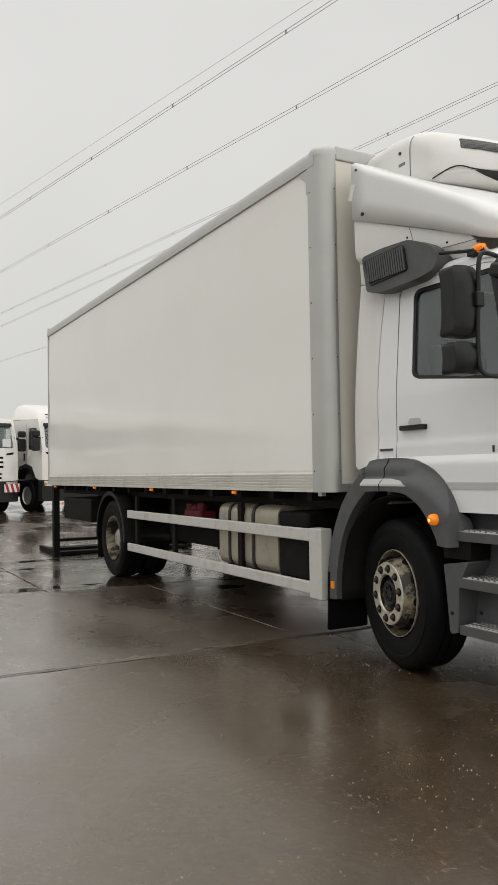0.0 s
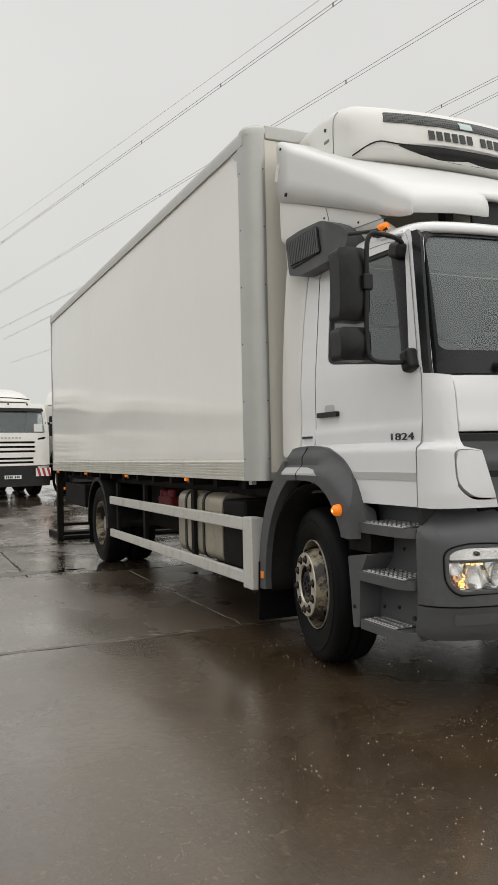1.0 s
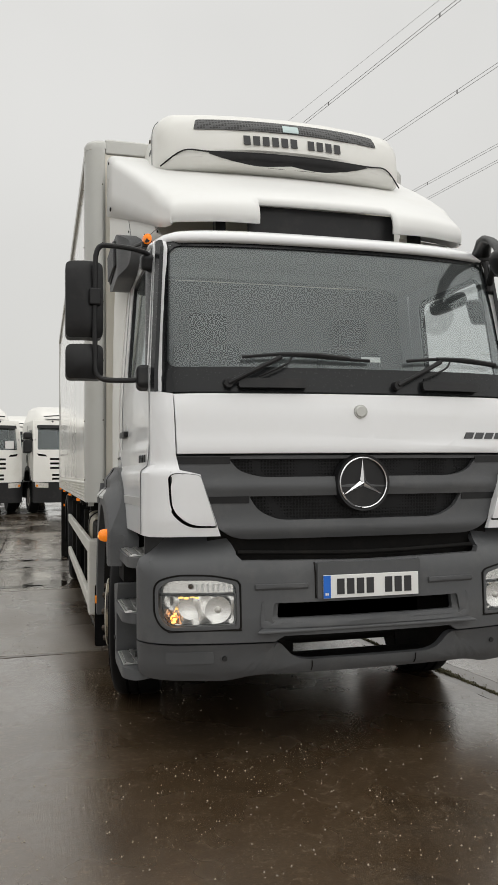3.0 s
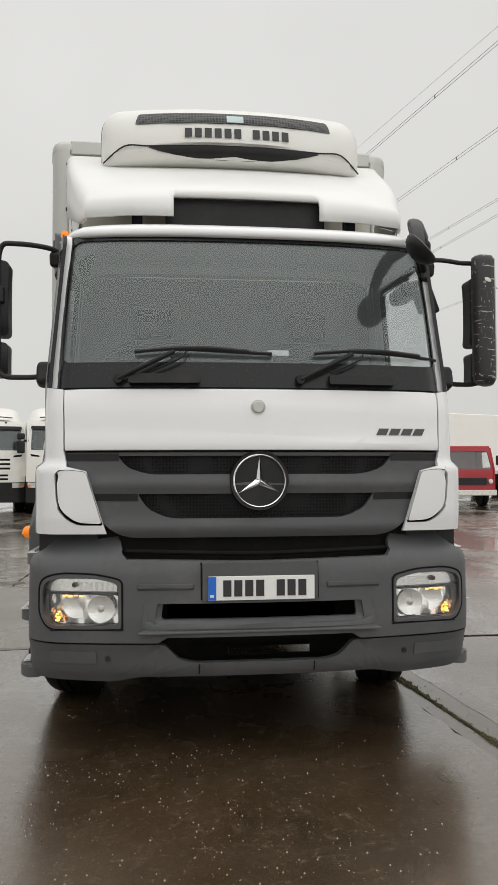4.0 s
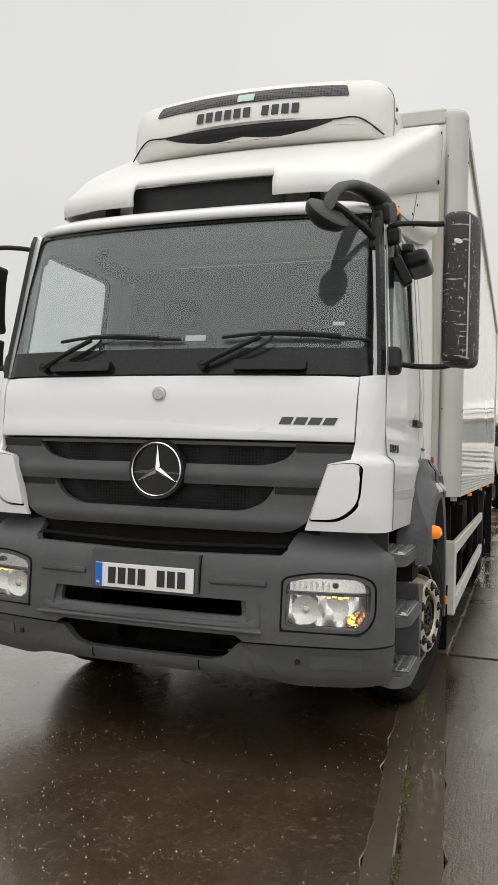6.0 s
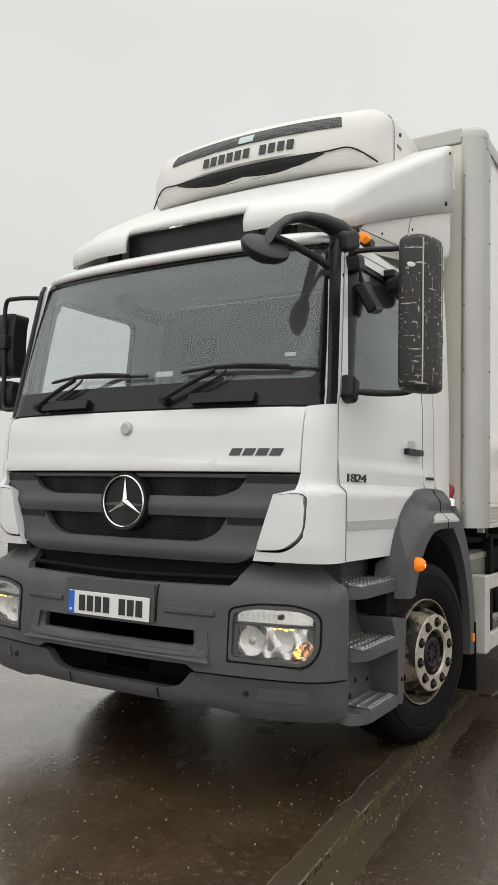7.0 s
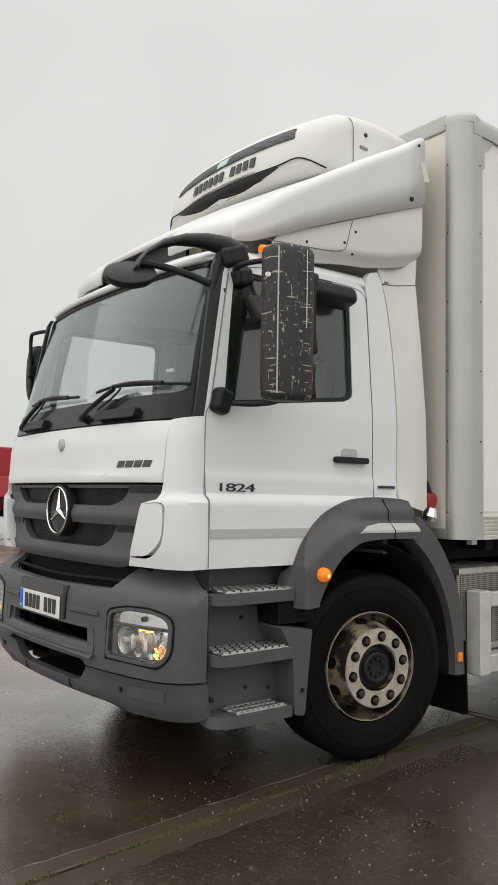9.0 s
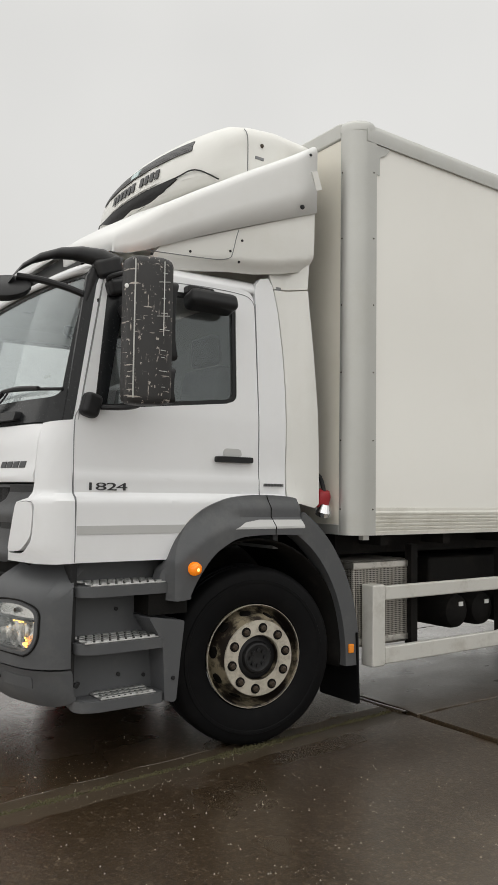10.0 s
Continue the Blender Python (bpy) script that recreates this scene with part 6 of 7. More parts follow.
    ai = part("air_intake", panel(o, lambda y, z, d: (-1.155 + 0.07 * ease(1.16, 0.98, y) + d, y, z), 0.20, (), (0.05, 0.05)), GREY, T, "black air intake housing beside the roof", 0.03, segments=3)
    part("intake_grille", panel(rounded([(1.20, 2.765, 0.03), (1.62, 2.745, 0.02), (1.69, 2.945, 0.02), (1.24, 2.955, 0.04)]), lambda y, z, d: (-1.165 + d, y, z), 0.01, (), (0.1, 0.1)), DARK, ai, "ribbed grey intake grille", 0.004)
    for j in range(17):
        y = 1.235 + 0.0245 * j
        part("intake_slat", moved(block(-0.006, 0.006, -0.007, 0.007, -0.088, 0.088), Matrix.Translation((-1.170, y, 2.853)) @ pose(0, 0, 0, -9, 0, 0)), GREY, ai, "", 0.003)
    part("gutter_seal", tube([(-1.03, 0.62, 2.775), (-1.06, 0.78, 2.795), (-1.08, 0.97, 2.83)], 0.012, 8), DARK, ai)


def lorry_chassis():
    T = lorry
    for x in (-0.43, 0.43):
        part("chassis_rail", block(x - 0.04, x + 0.04, 0.35, 10.4, 0.80, 1.06), BLACK, T, "dark steel chassis rail", 0.01)
    part("subframe", block(-1.05, 1.05, 2.1, 10.5, 1.10, 1.232), BLACK, T, "dark box subframe")
    for k in range(14):
        y = 2.35 + 0.61 * k
        part("cross_bearer", block(-1.25, 1.25, y - 0.035, y + 0.035, 1.165, 1.234), BLACK, T)
    part("engine_sump", block(-0.66, 0.66, 0.98, 2.05, 0.345, 0.58), BLACK, T, "dark engine sump and undertray", 0.04)
    # added block: stops low light from the far side brightening the ground here
    part("bell_housing", block(-0.66, 0.66, 1.62, 2.45, 0.265, 0.60), BLACK, T, "", 0.05)
    # added block: keeps bright ground behind from showing through the intake
    part("oil_pan", block(-0.58, -0.06, 0.98, 1.55, 0.20, 0.40), BLACK, T, "", 0.04)
    # added unseen blocks that keep the space behind the bumper dark
    for x0, x1 in ((-1.0, -0.68), (0.62, 1.0)):
        part("splash_tray", block(x0, x1, 0.30, 0.92, 0.36, 0.56), BLACK, T, "dark unseen block added behind the bumper", 0.03)
    part("engine", block(-0.5, 0.5, 0.3, 1.9, 0.55, 1.12), BLACK, T, "dark engine under the cab", 0.05)
    # side guards
    for sd in (-1, 1):
        g = new("side_guard", None)
        g.parent = T
        g["label"] = "pale aluminium side guard rails"
        xs = sorted((sd * 1.235, sd * 1.275))
        for z0, z1 in ((0.842, 0.942), (0.428, 0.525)) if sd < 0 else ((0.812, 0.905), (0.405, 0.515)):
            part("guard_rail", block(*xs, 2.34, 6.62, z0, z1), GUARD, g, "", 0.010)
        part("guard_post", block(*sorted((sd * 1.165, sd * 1.277)), 2.165 if sd < 0 else 2.225, 2.338, 0.395, 0.950 if sd < 0 else 0.915), GUARD, g, "", 0.012)
        for y in (3.6, 5.2, 6.4):
            part("guard_bracket", block(*sorted((sd * 1.19, sd * 1.234)), y - 0.04, y + 0.04, 0.42, 1.12), BLACK, g, "", 0.006)
        # rear mudguards
        bm = bmesh.new()
        ring = [[bm.verts.new((sd * x, 7.34 + 0.60 * math.cos(t), 0.57 + 0.60 * math.sin(t))) for t in np.linspace(radians(-5), radians(185), 24)] for x in (0.62, 1.27)]
        for k in range(23):
            bm.faces.new((ring[0][k], ring[0][k + 1], ring[1][k + 1], ring[1][k]))
        rim = [bm.verts.new((sd * 1.275, 7.34 + 0.55 * math.cos(t), 0.57 + 0.55 * math.sin(t))) for t in np.linspace(radians(-5), radians(185), 24)]
        for k in range(23):
            bm.faces.new((ring[1][k], ring[1][k + 1], rim[k + 1], rim[k]))
        mg = part("rear_mudguard", bm, DARK, T, "black plastic rear mudguard")
        md = mg.modifiers.new("thick", "SOLIDIFY")
        md.thickness = 0.012
        part("rear_flap", block(*sorted((sd * 0.65, sd * 1.25)), 7.93, 7.945, 0.22, 0.62), RUBBER, T, "black rear mudflap")
    # fuel tank with straps, offside
    tank = part("fuel_tank", moved(panel(rounded([(-0.30, -0.30, 0.11), (0.30, -0.30, 0.11), (0.30, 0.30, 0.11), (-0.30, 0.30, 0.11)]), lambda a, b, d: (a, d, b), 1.15, (), (0.2, 0.2)), Matrix.Translation((-0.90, 2.95, 0.80))), TANK, T, "dirty aluminium fuel tank", 0.02)
    for y in (3.36, 3.84):
        part("tank_strap", moved(panel(rounded([(-0.308, -0.308, 0.115), (0.308, -0.308, 0.115), (0.308, 0.308, 0.115), (-0.308, 0.308, 0.115)]), lambda a, b, d: (a, d, b), 0.05, (), (0.2, 0.2)), Matrix.Translation((-0.90, y, 0.80))), DARK, tank, "dark tank strap")
    part("filler_cap", lathe([(0.07, -0.02), (0.075, 0.03), (0.05, 0.06), (0.0, 0.06)], 20, "z", m=Matrix.Translation((-0.98, 3.08, 1.09))), DARK, tank)
    part("tank_step", block(-1.20, -0.7, 2.45, 2.94, 0.50, 1.06), BLACK, T, "black chassis box ahead of the tank", 0.03)
    part("catalyst", lathe([(0.0, 2.5), (0.13, 2.5), (0.16, 2.54), (0.16, 2.86), (0.13, 2.9), (0.0, 2.9)], 24, "y", m=Matrix.Translation((-1.03, 0, 0.88))), DARK, T)
    rc = part("red_pump_unit", block(-0.98, -0.78, 5.02, 5.48, 0.86, 0.98), DARKRED, T, "small red painted pump under the box", 0.02)
    for y, h in ((5.10, 0.10), (5.26, 0.07), (5.40, 0.09)):
        part("red_cap", lathe([(0.055, 0.0), (0.055, h - 0.02), (0.03, h), (0.0, h)], 16, "z", m=Matrix.Translation((-0.92, y, 0.975))), DARKRED, rc)
    part("gearbox", block(-0.42, 0.42, 1.9, 4.1, 0.48, 1.05), BLACK, T, "dark gearbox between the chassis rails", 0.06)
    part("centre_locker", block(-0.10, 0.46, 4.1, 6.6, 0.62, 1.10), BLACK, T, "", 0.02)
    part("propshaft", tube([(0, 1.9, 0.75), (0, 7.2, 0.62)], 0.06), BLACK, T)
    part("battery_box", block(0.48, 1.15, 4.25, 5.6, 0.55, 1.10), BLACK, T, "black battery box", 0.02)
    part("spare_locker", block(-0.75, -0.1, 4.3, 6.5, 0.55, 1.10), BLACK, T, "black locker between the chassis rails", 0.02)
    part("underrun_box", block(-1.22, -0.60, 8.35, 9.85, 0.70, 1.04), BLACK, T, "black locker behind the rear wheels", 0.02)
    part("rear_lamp", block(-1.245, -1.222, 9.85, 9.88, 0.92, 0.96), AMBER, T)
    # nearside: perforated silencer cover, air tanks
    sl = part("silencer_cover", block(0.72, 1.16, 2.16, 2.72, 0.50, 1.06), PERF, T, "perforated steel silencer cover", 0.03)
    for z in (0.54, 1.03):
        part("cover_band", block(0.71, 1.168, 2.155, 2.725, z - 0.02, z + 0.02), STEEL, sl, "", 0.004)
    part("cover_post", block(1.14, 1.20, 2.66, 2.72, 0.42, 1.16), BLACK, T)
    for y in (3.21, 3.50, 3.79):
        part("air_tank", lathe([(0.0, 1.17), (0.06, 1.165), (0.115, 1.13), (0.128, 1.08), (0.128, 0.45), (0.0, 0.42)], 24, "x", m=Matrix.Translation((0, y, 0.66))), BLACK, T, "black air tank")
        part("tank_label", block(1.166, 1.172, y - 0.02, y + 0.025, 0.70, 0.73), PAPER, T)
    part("tank_bracket", block(0.7, 1.10, 2.95, 4.0, 0.86, 1.05), BLACK, T, "", 0.02)
    # red and silver air coupling behind the cab
    cp = part("air_coupling", lathe([(0.0, 0.05), (0.04, 0.05), (0.055, 0.02), (0.055, -0.05), (0.035, -0.06), (0.0, -0.06)], 18, "z", m=Matrix.Translation((1.08, 1.955, 1.47)) @ pose(0, 0, 0, 0, 20, 0)), RED, T, "red air coupling behind the cab")
    part("coupling_foot", lathe([(0.05, -0.03), (0.055, 0.0), (0.03, 0.05), (0.0, 0.05)], 18, "z", m=Matrix.Translation((1.10, 1.955, 1.385)) @ pose(0, 0, 0, 0, 20, 0)), CHROME, cp)
    part("coupling_hose", tube([(1.10, 1.96, 1.5), (1.02, 1.97, 1.62), (0.85, 1.97, 1.58), (0.6, 1.97, 1.3)], 0.014), DARK, cp)
    part("coil_hose", tube([(-0.9 + 0.05 * math.cos(t * 0.9), 1.93 + 0.05 * math.sin(t * 0.9), 1.35 + 0.012 * t) for t in range(40)], 0.010, 6), DARK, T, "black coiled hose behind the cab")
    # tail lift
    tl = new("tail_lift", None)
    tl.parent = T
    tl["label"] = "dark steel tail lift frame lowered to the ground"
    for x in (-1.22, 1.22):
        part("lift_column", block(x - 0.05, x + 0.05, 10.30, 10.42, 0.03, 1.23), BLACK, tl, "", 0.006)
    for y, z in ((10.33, 0.30), (10.40, 0.14), (10.2, 0.09)):
        part("lift_bar", block(-1.20, 1.20, y - 0.03, y + 0.03, z - 0.025, z + 0.025), BLACK, tl, "", 0.006)
    part("lift_platform", block(-1.15, 1.15, 10.45, 11.7, 0.03, 0.075), BLACK, tl, "dark lowered platform", 0.008)
    for x in (-1.18, 1.18):
        part("platform_edge", block(x - 0.03, x + 0.03, 10.45, 11.6, 0.03, 0.12), BLACK, tl)


lorry_bumper()
lorry_steps()
lorry_arches()
lorry_wheels()
lorry_box()
lorry_fairing()
lorry_mirrors()
lorry_chassis()


# ---------------------------------------------------------------- the other lorries in the yard
def rise(y):
    """Height of the yard: it climbs gently away from the lorry."""
    return 0.015 + 0.021 * max(0.0, y - 10.55)


def tractor_unit(m, label, chevrons=False, notice=True, white=None):
    """A white tractor unit with a slatted grille, facing -y."""
    white = white or TRACTORW
    T = thing("tractor_unit", label, "lorry", m, "row of parked tractor units")

    def fr(x, z, d):
        y = interp([(0.5, 0.0), (1.0, -0.02), (1.6, 0.0), (2.0, 0.05), (2.75, 0.25), (3.0, 0.36)], z)
        return (x, y + 0.13 * (abs(x) / 1.22) ** 4 + d, z)

    shell = rounded([(-1.22, 1.0, 0.0), (1.22, 1.0, 0.0), (1.22, 2.0, 0.0), (1.17, 2.95, 0.12), (-1.17, 2.95, 0.12), (-1.22, 2.0, 0)])
    wh = rounded([(-1.10, 2.02, 0.05), (1.10, 2.02, 0.05), (1.06, 2.72, 0.06), (-1.06, 2.72, 0.06)])
    slots = []
    for z in (1.72, 1.58, 1.44, 1.22, 1.10):
        w = 0.74 if z > 1.4 else 0.68
        slots.append(rounded([(-w, z - 0.03, 0.02), (w, z - 0.03, 0.02), (w, z + 0.035, 0.02), (-w, z + 0.035, 0.02)], 3))
    for s in (-1, 1):
        slots.append([(s * 0.82, 1.80), (s * 1.08, 1.82), (s * 1.12, 1.90), (s * 0.86, 1.86)])
    part("cab_front", panel(shell, fr, 0.06, [wh] + slots, (0.2, 0.2)), white, T, "white cab front with a slatted grille", 0.012)
    part("grille_backing", panel([(-1.12, 1.02), (1.12, 1.02), (1.12, 1.92), (-1.12, 1.92)], lambda x, z, d: fr(x, z, d + 0.08), 0.01, (), (0.4, 0.4)), BLACK, T)
    part("windscreen", panel(wh, lambda x, z, d: fr(x, z, d + 0.02), 0.006, (), (0.2, 0.2)), SCREEN, T, "dark windscreen")
    part("sun_visor", panel(rounded([(-1.10, 2.70, 0.02), (1.10, 2.70, 0.02), (1.08, 2.80, 0.02), (-1.08, 2.80, 0.02)]), lambda x, z, d: fr(x, z, d - 0.06), 0.04, (), (0.2, 0.2)), DARK, T, "", 0.01)
    # cab box: sides with window and arch
    for s in (-1, 1):
        side = [(0.12, 1.0), (0.25, 1.0), (0.52, 1.08), (0.78, 1.42), (1.15, 1.50), (1.50, 1.42), (1.72, 1.10), (2.2, 1.05), (2.2, 2.92), (0.45, 2.95), (0.30, 2.6), (0.14, 2.0)]
        win = rounded([(0.30, 1.95, 0.03), (1.05, 1.98, 0.05), (1.05, 2.66, 0.05), (0.50, 2.66, 0.04)])
        sp = part("cab_side", panel(side, lambda y, z, d: (s * (1.235 - 0.04 * max(0, z - 2.0) - d), y, z), 0.05, [win], (0.3, 0.3)), white, T, "white cab side with door window", 0.01)
        part("side_window", panel(win, lambda y, z, d: (s * (1.22 - 0.04 * max(0, z - 2.0) - d), y, z), 0.006), TINT, sp)
        part("door_grip", block(*sorted((s * 1.235, s * 1.245)), 1.18, 1.28, 1.62, 1.86), DARK, sp)
        part("door_gap", block(*sorted((s * 1.236, s * 1.239)), 1.11, 1.125, 1.48, 2.8), DARK, sp)
        # mirrors
        mh = part("side_mirror", block(*sorted((s * 1.28, s * 1.52)), 0.14, 0.30, 1.92, 2.32), DARK, T, "black side mirror", 0.05, segments=3)
        part("wide_mirror", block(*sorted((s * 1.28, s * 1.52)), 0.14, 0.30, 2.36, 2.56), DARK, T, "black wide-angle mirror", 0.05, segments=3)
        part("mirror_bracket", block(*sorted((s * 1.15, s * 1.32)), 0.24, 0.30, 2.28, 2.36), DARK, T)
        # arch, lamp, wheel
        part("wheel_arch", panel([(0.50, 1.05), (0.76, 1.44), (1.15, 1.53), (1.52, 1.44), (1.78, 1.05), (1.66, 1.02), (1.45, 1.32), (1.15, 1.40), (0.84, 1.32), (0.62, 1.0)], lambda y, z, d: (s * (1.25 - d), y, z), 0.25, (), (0.2, 0.2)), DARK, T, "dark wheel arch", 0.01)
        hl = part("headlight", panel(rounded([(s * 0.80, 0.82, 0.02), (s * 1.18, 0.84, 0.03), (s * 1.20, 1.0, 0.03), (s * 0.80, 0.97, 0.02)]), lambda x, z, d: fr(x, z, d - 0.045), 0.03, (), (0.2, 0.2)), STEEL, T, "headlight", 0.01)
        part("indicator", block(*sorted((s * 1.10, s * 1.17)), 0.03, 0.07, 0.86, 0.93), AMBER_DIM, hl)
        for y, w in ((1.15, 0.30), (4.6, 0.32)):
            wh_ = part("wheel", lathe([(0.29, 0.05), (0.30, 0.14), (0.36, 0.15), (0.46, 0.145), (0.50, 0.11), (0.515, 0.0), (0.50, -0.11), (0.44, -0.15), (0.28, -0.14)], 28), RUBBER, T, "black tyre")
            wh_.matrix_basis = pose(s * 1.06, y, 0.515, 0, 0, 0 if s > 0 else 180)
            part("rim", lathe([(0.295, 0.10), (0.285, 0.14), (0.26, 0.08), (0.22, 0.02), (0.12, 0.04), (0.10, 0.10), (0.0, 0.11)], 24), STEEL, wh_, "steel rim")
    # bumper
    lo = rounded([(-1.24, 0.36, 0.05), (1.24, 0.36, 0.05), (1.24, 1.02, 0.02), (0.78, 0.99, 0.0), (-0.78, 0.99, 0.0), (-1.24, 1.02, 0.02)])
    part("bumper", panel(lo, lambda x, z, d: fr(x, z, d - 0.03), 0.25, (), (0.2, 0.2)), DARK, T, "dark bumper", 0.03)
    part("number_plate", block(-0.26, 0.26, -0.068, -0.055, 0.60, 0.71), PLATEW, T, "white plate with plain bars")
    bar_row("plate_bar", 0.44, 0.07, [4, 3], lambda x, z: (x, -0.072, 0.655 + z), INK, T, 0.66)
    bar_row("name_bar", 0.66, 0.06, [6], lambda x, z: (x, 0.022, 1.86 + z), RAILA, T, 0.66)
    if chevrons:
        for s in (1,):
            part("chevron_board", block(*sorted((s * 0.72, s * 1.20)), -0.075, -0.055, 0.66, 0.92), PAPER, T, "red and white hazard board")
            bm = bmesh.new()
            for k in range(3):
                x = 0.74 + 0.16 * k
                v = [bm.verts.new((s * a, -0.078, b)) for a, b in ((x, 0.92), (x + 0.08, 0.92), (x + 0.155, 0.66), (x + 0.075, 0.66))]
                v2 = [bm.verts.new((p.co.x, -0.0745, p.co.z)) for p in v]
                bm.faces.new(v)
                for a in range(4):
                    bm.faces.new((v[a], v[(a + 1) % 4], v2[(a + 1) % 4], v2[a]))
            part("chevrons", bm, RED, T, "red slanting stripes", smooth=False)
    if notice:
        part("notice", block(0.72, 0.98, 0.02, 0.025, 2.06, 2.30), PAPER, T, "white paper in the windscreen").matrix_basis = pose(0, 0.055, 0)
    part("cab_back", block(-1.18, 1.18, 2.14, 2.2, 1.0, 2.95), white, T)
    part("cab_roof", panel(rounded([(-1.17, 0.36, 0.1), (1.17, 0.36, 0.1), (1.17, 2.2, 0), (-1.17, 2.2, 0)]), lambda x, y, d: (x, y, 3.03 - 0.12 * (abs(x) / 1.17) ** 6 - 0.10 * ease(0.9, 0.36, y) - d), 0.05, (), (0.15, 0.2)), white, T, "white cab roof", 0.01)
    bm = bmesh.new()
    rows = []
    for y, w, z in ((0.62, 0.85, 3.02), (0.75, 0.95, 3.14), (1.0, 1.02, 3.26), (1.5, 1.10, 3.42), (2.15, 1.15, 3.52)):
        rows.append([bm.verts.new((x * w, y + 0.12 * abs(x) ** 3, (2.96 + (z - 2.96) * (1 - abs(x) ** 6) ** 0.5))) for x in np.linspace(-1, 1, 17)])
    for a, b in zip(rows, rows[1:]):
        for k in range(16):
            bm.faces.new((a[k], a[k + 1], b[k + 1], b[k]))
    bm.faces.new(rows[-1])
    dfl = part("roof_deflector", bm, white, T, "white roof deflector", angle=60)
    part("deflector_bar", tube([(-0.8, 0.7, 3.10), (-0.3, 0.60, 3.13), (0.3, 0.60, 3.13), (0.8, 0.7, 3.10)], 0.018, 6), DARK, T)
    for x in (-0.6, 0.0, 0.6):
        part("roof_light", lathe([(0.0, -0.02), (0.03, -0.015), (0.035, 0.03)], 10, "y", m=Matrix.Translation((x, 0.33, 2.92))), DARK, T)
    part("dash", block(-1.1, 1.1, 0.25, 0.6, 1.95, 2.05), FABRIC, T)
    part("interior", block(-1.1, 1.1, 1.9, 2.0, 1.2, 2.9), FABRIC, T)
    part("chassis", block(-0.45, 0.45, 0.5, 5.6, 0.70, 1.0), BLACK, T)
    part("side_tank", block(-1.2, 1.2, 2.1, 3.7, 0.45, 0.98), BLACK, T, "dark side tanks", 0.05)
    return T


ROW = [
    (-10.6, True, False), (-7.9, True, False), (-5.9, False, False), (-3.4, True, False), (-0.62, True, True),
    (2.4, True, False), (5.25, False, False), (7.55, True, False),
]
for x, paper, chev in ROW:
    tractor_unit(pose(x, 21.6, rise(21.6), 0.6, 0, 16 if x == 2.4 else 11), "white tractor unit with slatted grille" + (" and red-white hazard boards" if chev else " parked in a row"), chev, paper)
# one set further back
tractor_unit(pose(-2.6, 27.5, rise(27.5), 0.6, 0, 4), "white tractor unit parked behind the row", False, False)


def flat_lorry(m, label, cab):
    """A low older lorry: square cab and a flat body behind."""
    T = thing("small_lorry", label, "lorry", m)
    fr = lambda x, z, d: (x, interp([(0.5, 0.0), (1.3, 0.0), (2.1, 0.25)], z) + 0.06 * abs(x) ** 4 + d, z)
    o = rounded([(-1.1, 0.62, 0.04), (1.1, 0.62, 0.04), (1.1, 1.4, 0), (1.0, 2.15, 0.1), (-1.0, 2.15, 0.1), (-1.1, 1.4, 0)])
    w = rounded([(-0.98, 1.36, 0.05), (0.98, 1.36, 0.05), (0.90, 2.0, 0.06), (-0.90, 2.0, 0.06)])
    part("cab_front", panel(o, fr, 0.06, [w], (0.2, 0.2)), cab, T, "painted cab front", 0.015)
    part("windscreen", panel(w, lambda x, z, d: fr(x, z, d + 0.02), 0.006, (), (0.3, 0.3)), SCREEN, T)
    part("grille", block(-0.75, 0.75, -0.03, 0.0, 0.80, 1.05), DARK, T, "black grille", 0.01)
    part("bumper", block(-1.1, 1.1, -0.08, 0.04, 0.42, 0.62), STEEL, T, "pale bumper", 0.02)
    for s in (-1, 1):
        part("cab_side", panel([(0.05, 0.62), (1.7, 0.62), (1.7, 2.13), (0.32, 2.13), (0.05, 1.35)], lambda y, z, d: (s * (1.09 - 0.05 * max(0, z - 1.4) - d), y, z), 0.04, [[(0.30, 1.42), (1.1, 1.42), (1.1, 1.98), (0.5, 1.98)]], (0.4, 0.4)), cab, T)
        part("headlight", lathe([(0.0, -0.03), (0.08, -0.02), (0.10, 0.02)], 18, "y", m=Matrix.Translation((s * 0.9, -0.01, 0.92))), STEEL, T)
        part("side_mirror", block(*sorted((s * 1.18, s * 1.36)), 0.1, 0.2, 1.5, 1.85), DARK, T, "", 0.03)
        for y in (0.9, 3.9):
            k = part("wheel", lathe([(0.22, 0.06), (0.24, 0.11), (0.36, 0.12), (0.41, 0.06), (0.41, -0.06), (0.36, -0.12), (0.0, -0.1)], 24), RUBBER, T)
            k.matrix_basis = pose(s * 0.95, y, 0.41, 0, 0, 0 if s > 0 else 180)
    part("cab_roof", block(-1.02, 1.02, 0.3, 1.7, 2.1, 2.2), cab, T, "", 0.05)
    part("cab_back", block(-1.05, 1.05, 1.64, 1.7, 0.62, 2.15), cab, T)
    part("load_body", block(-1.15, 1.15, 1.8, 5.6, 0.95, 1.45), cab, T, "", 0.02)
    part("chassis", block(-0.4, 0.4, 0.2, 5.4, 0.45, 0.75), BLACK, T)
    return T


flat_lorry(pose(10.4, 22.8, rise(22.8), 0, 0, 0), "red flat-bodied lorry beside the tractor units", RED)
flat_lorry(pose(-24.6, 8.2, rise(8.2), 0, 0, -68) @ Matrix.Scale(1.38, 4), "red flat-bodied lorry far across the yard", RED)


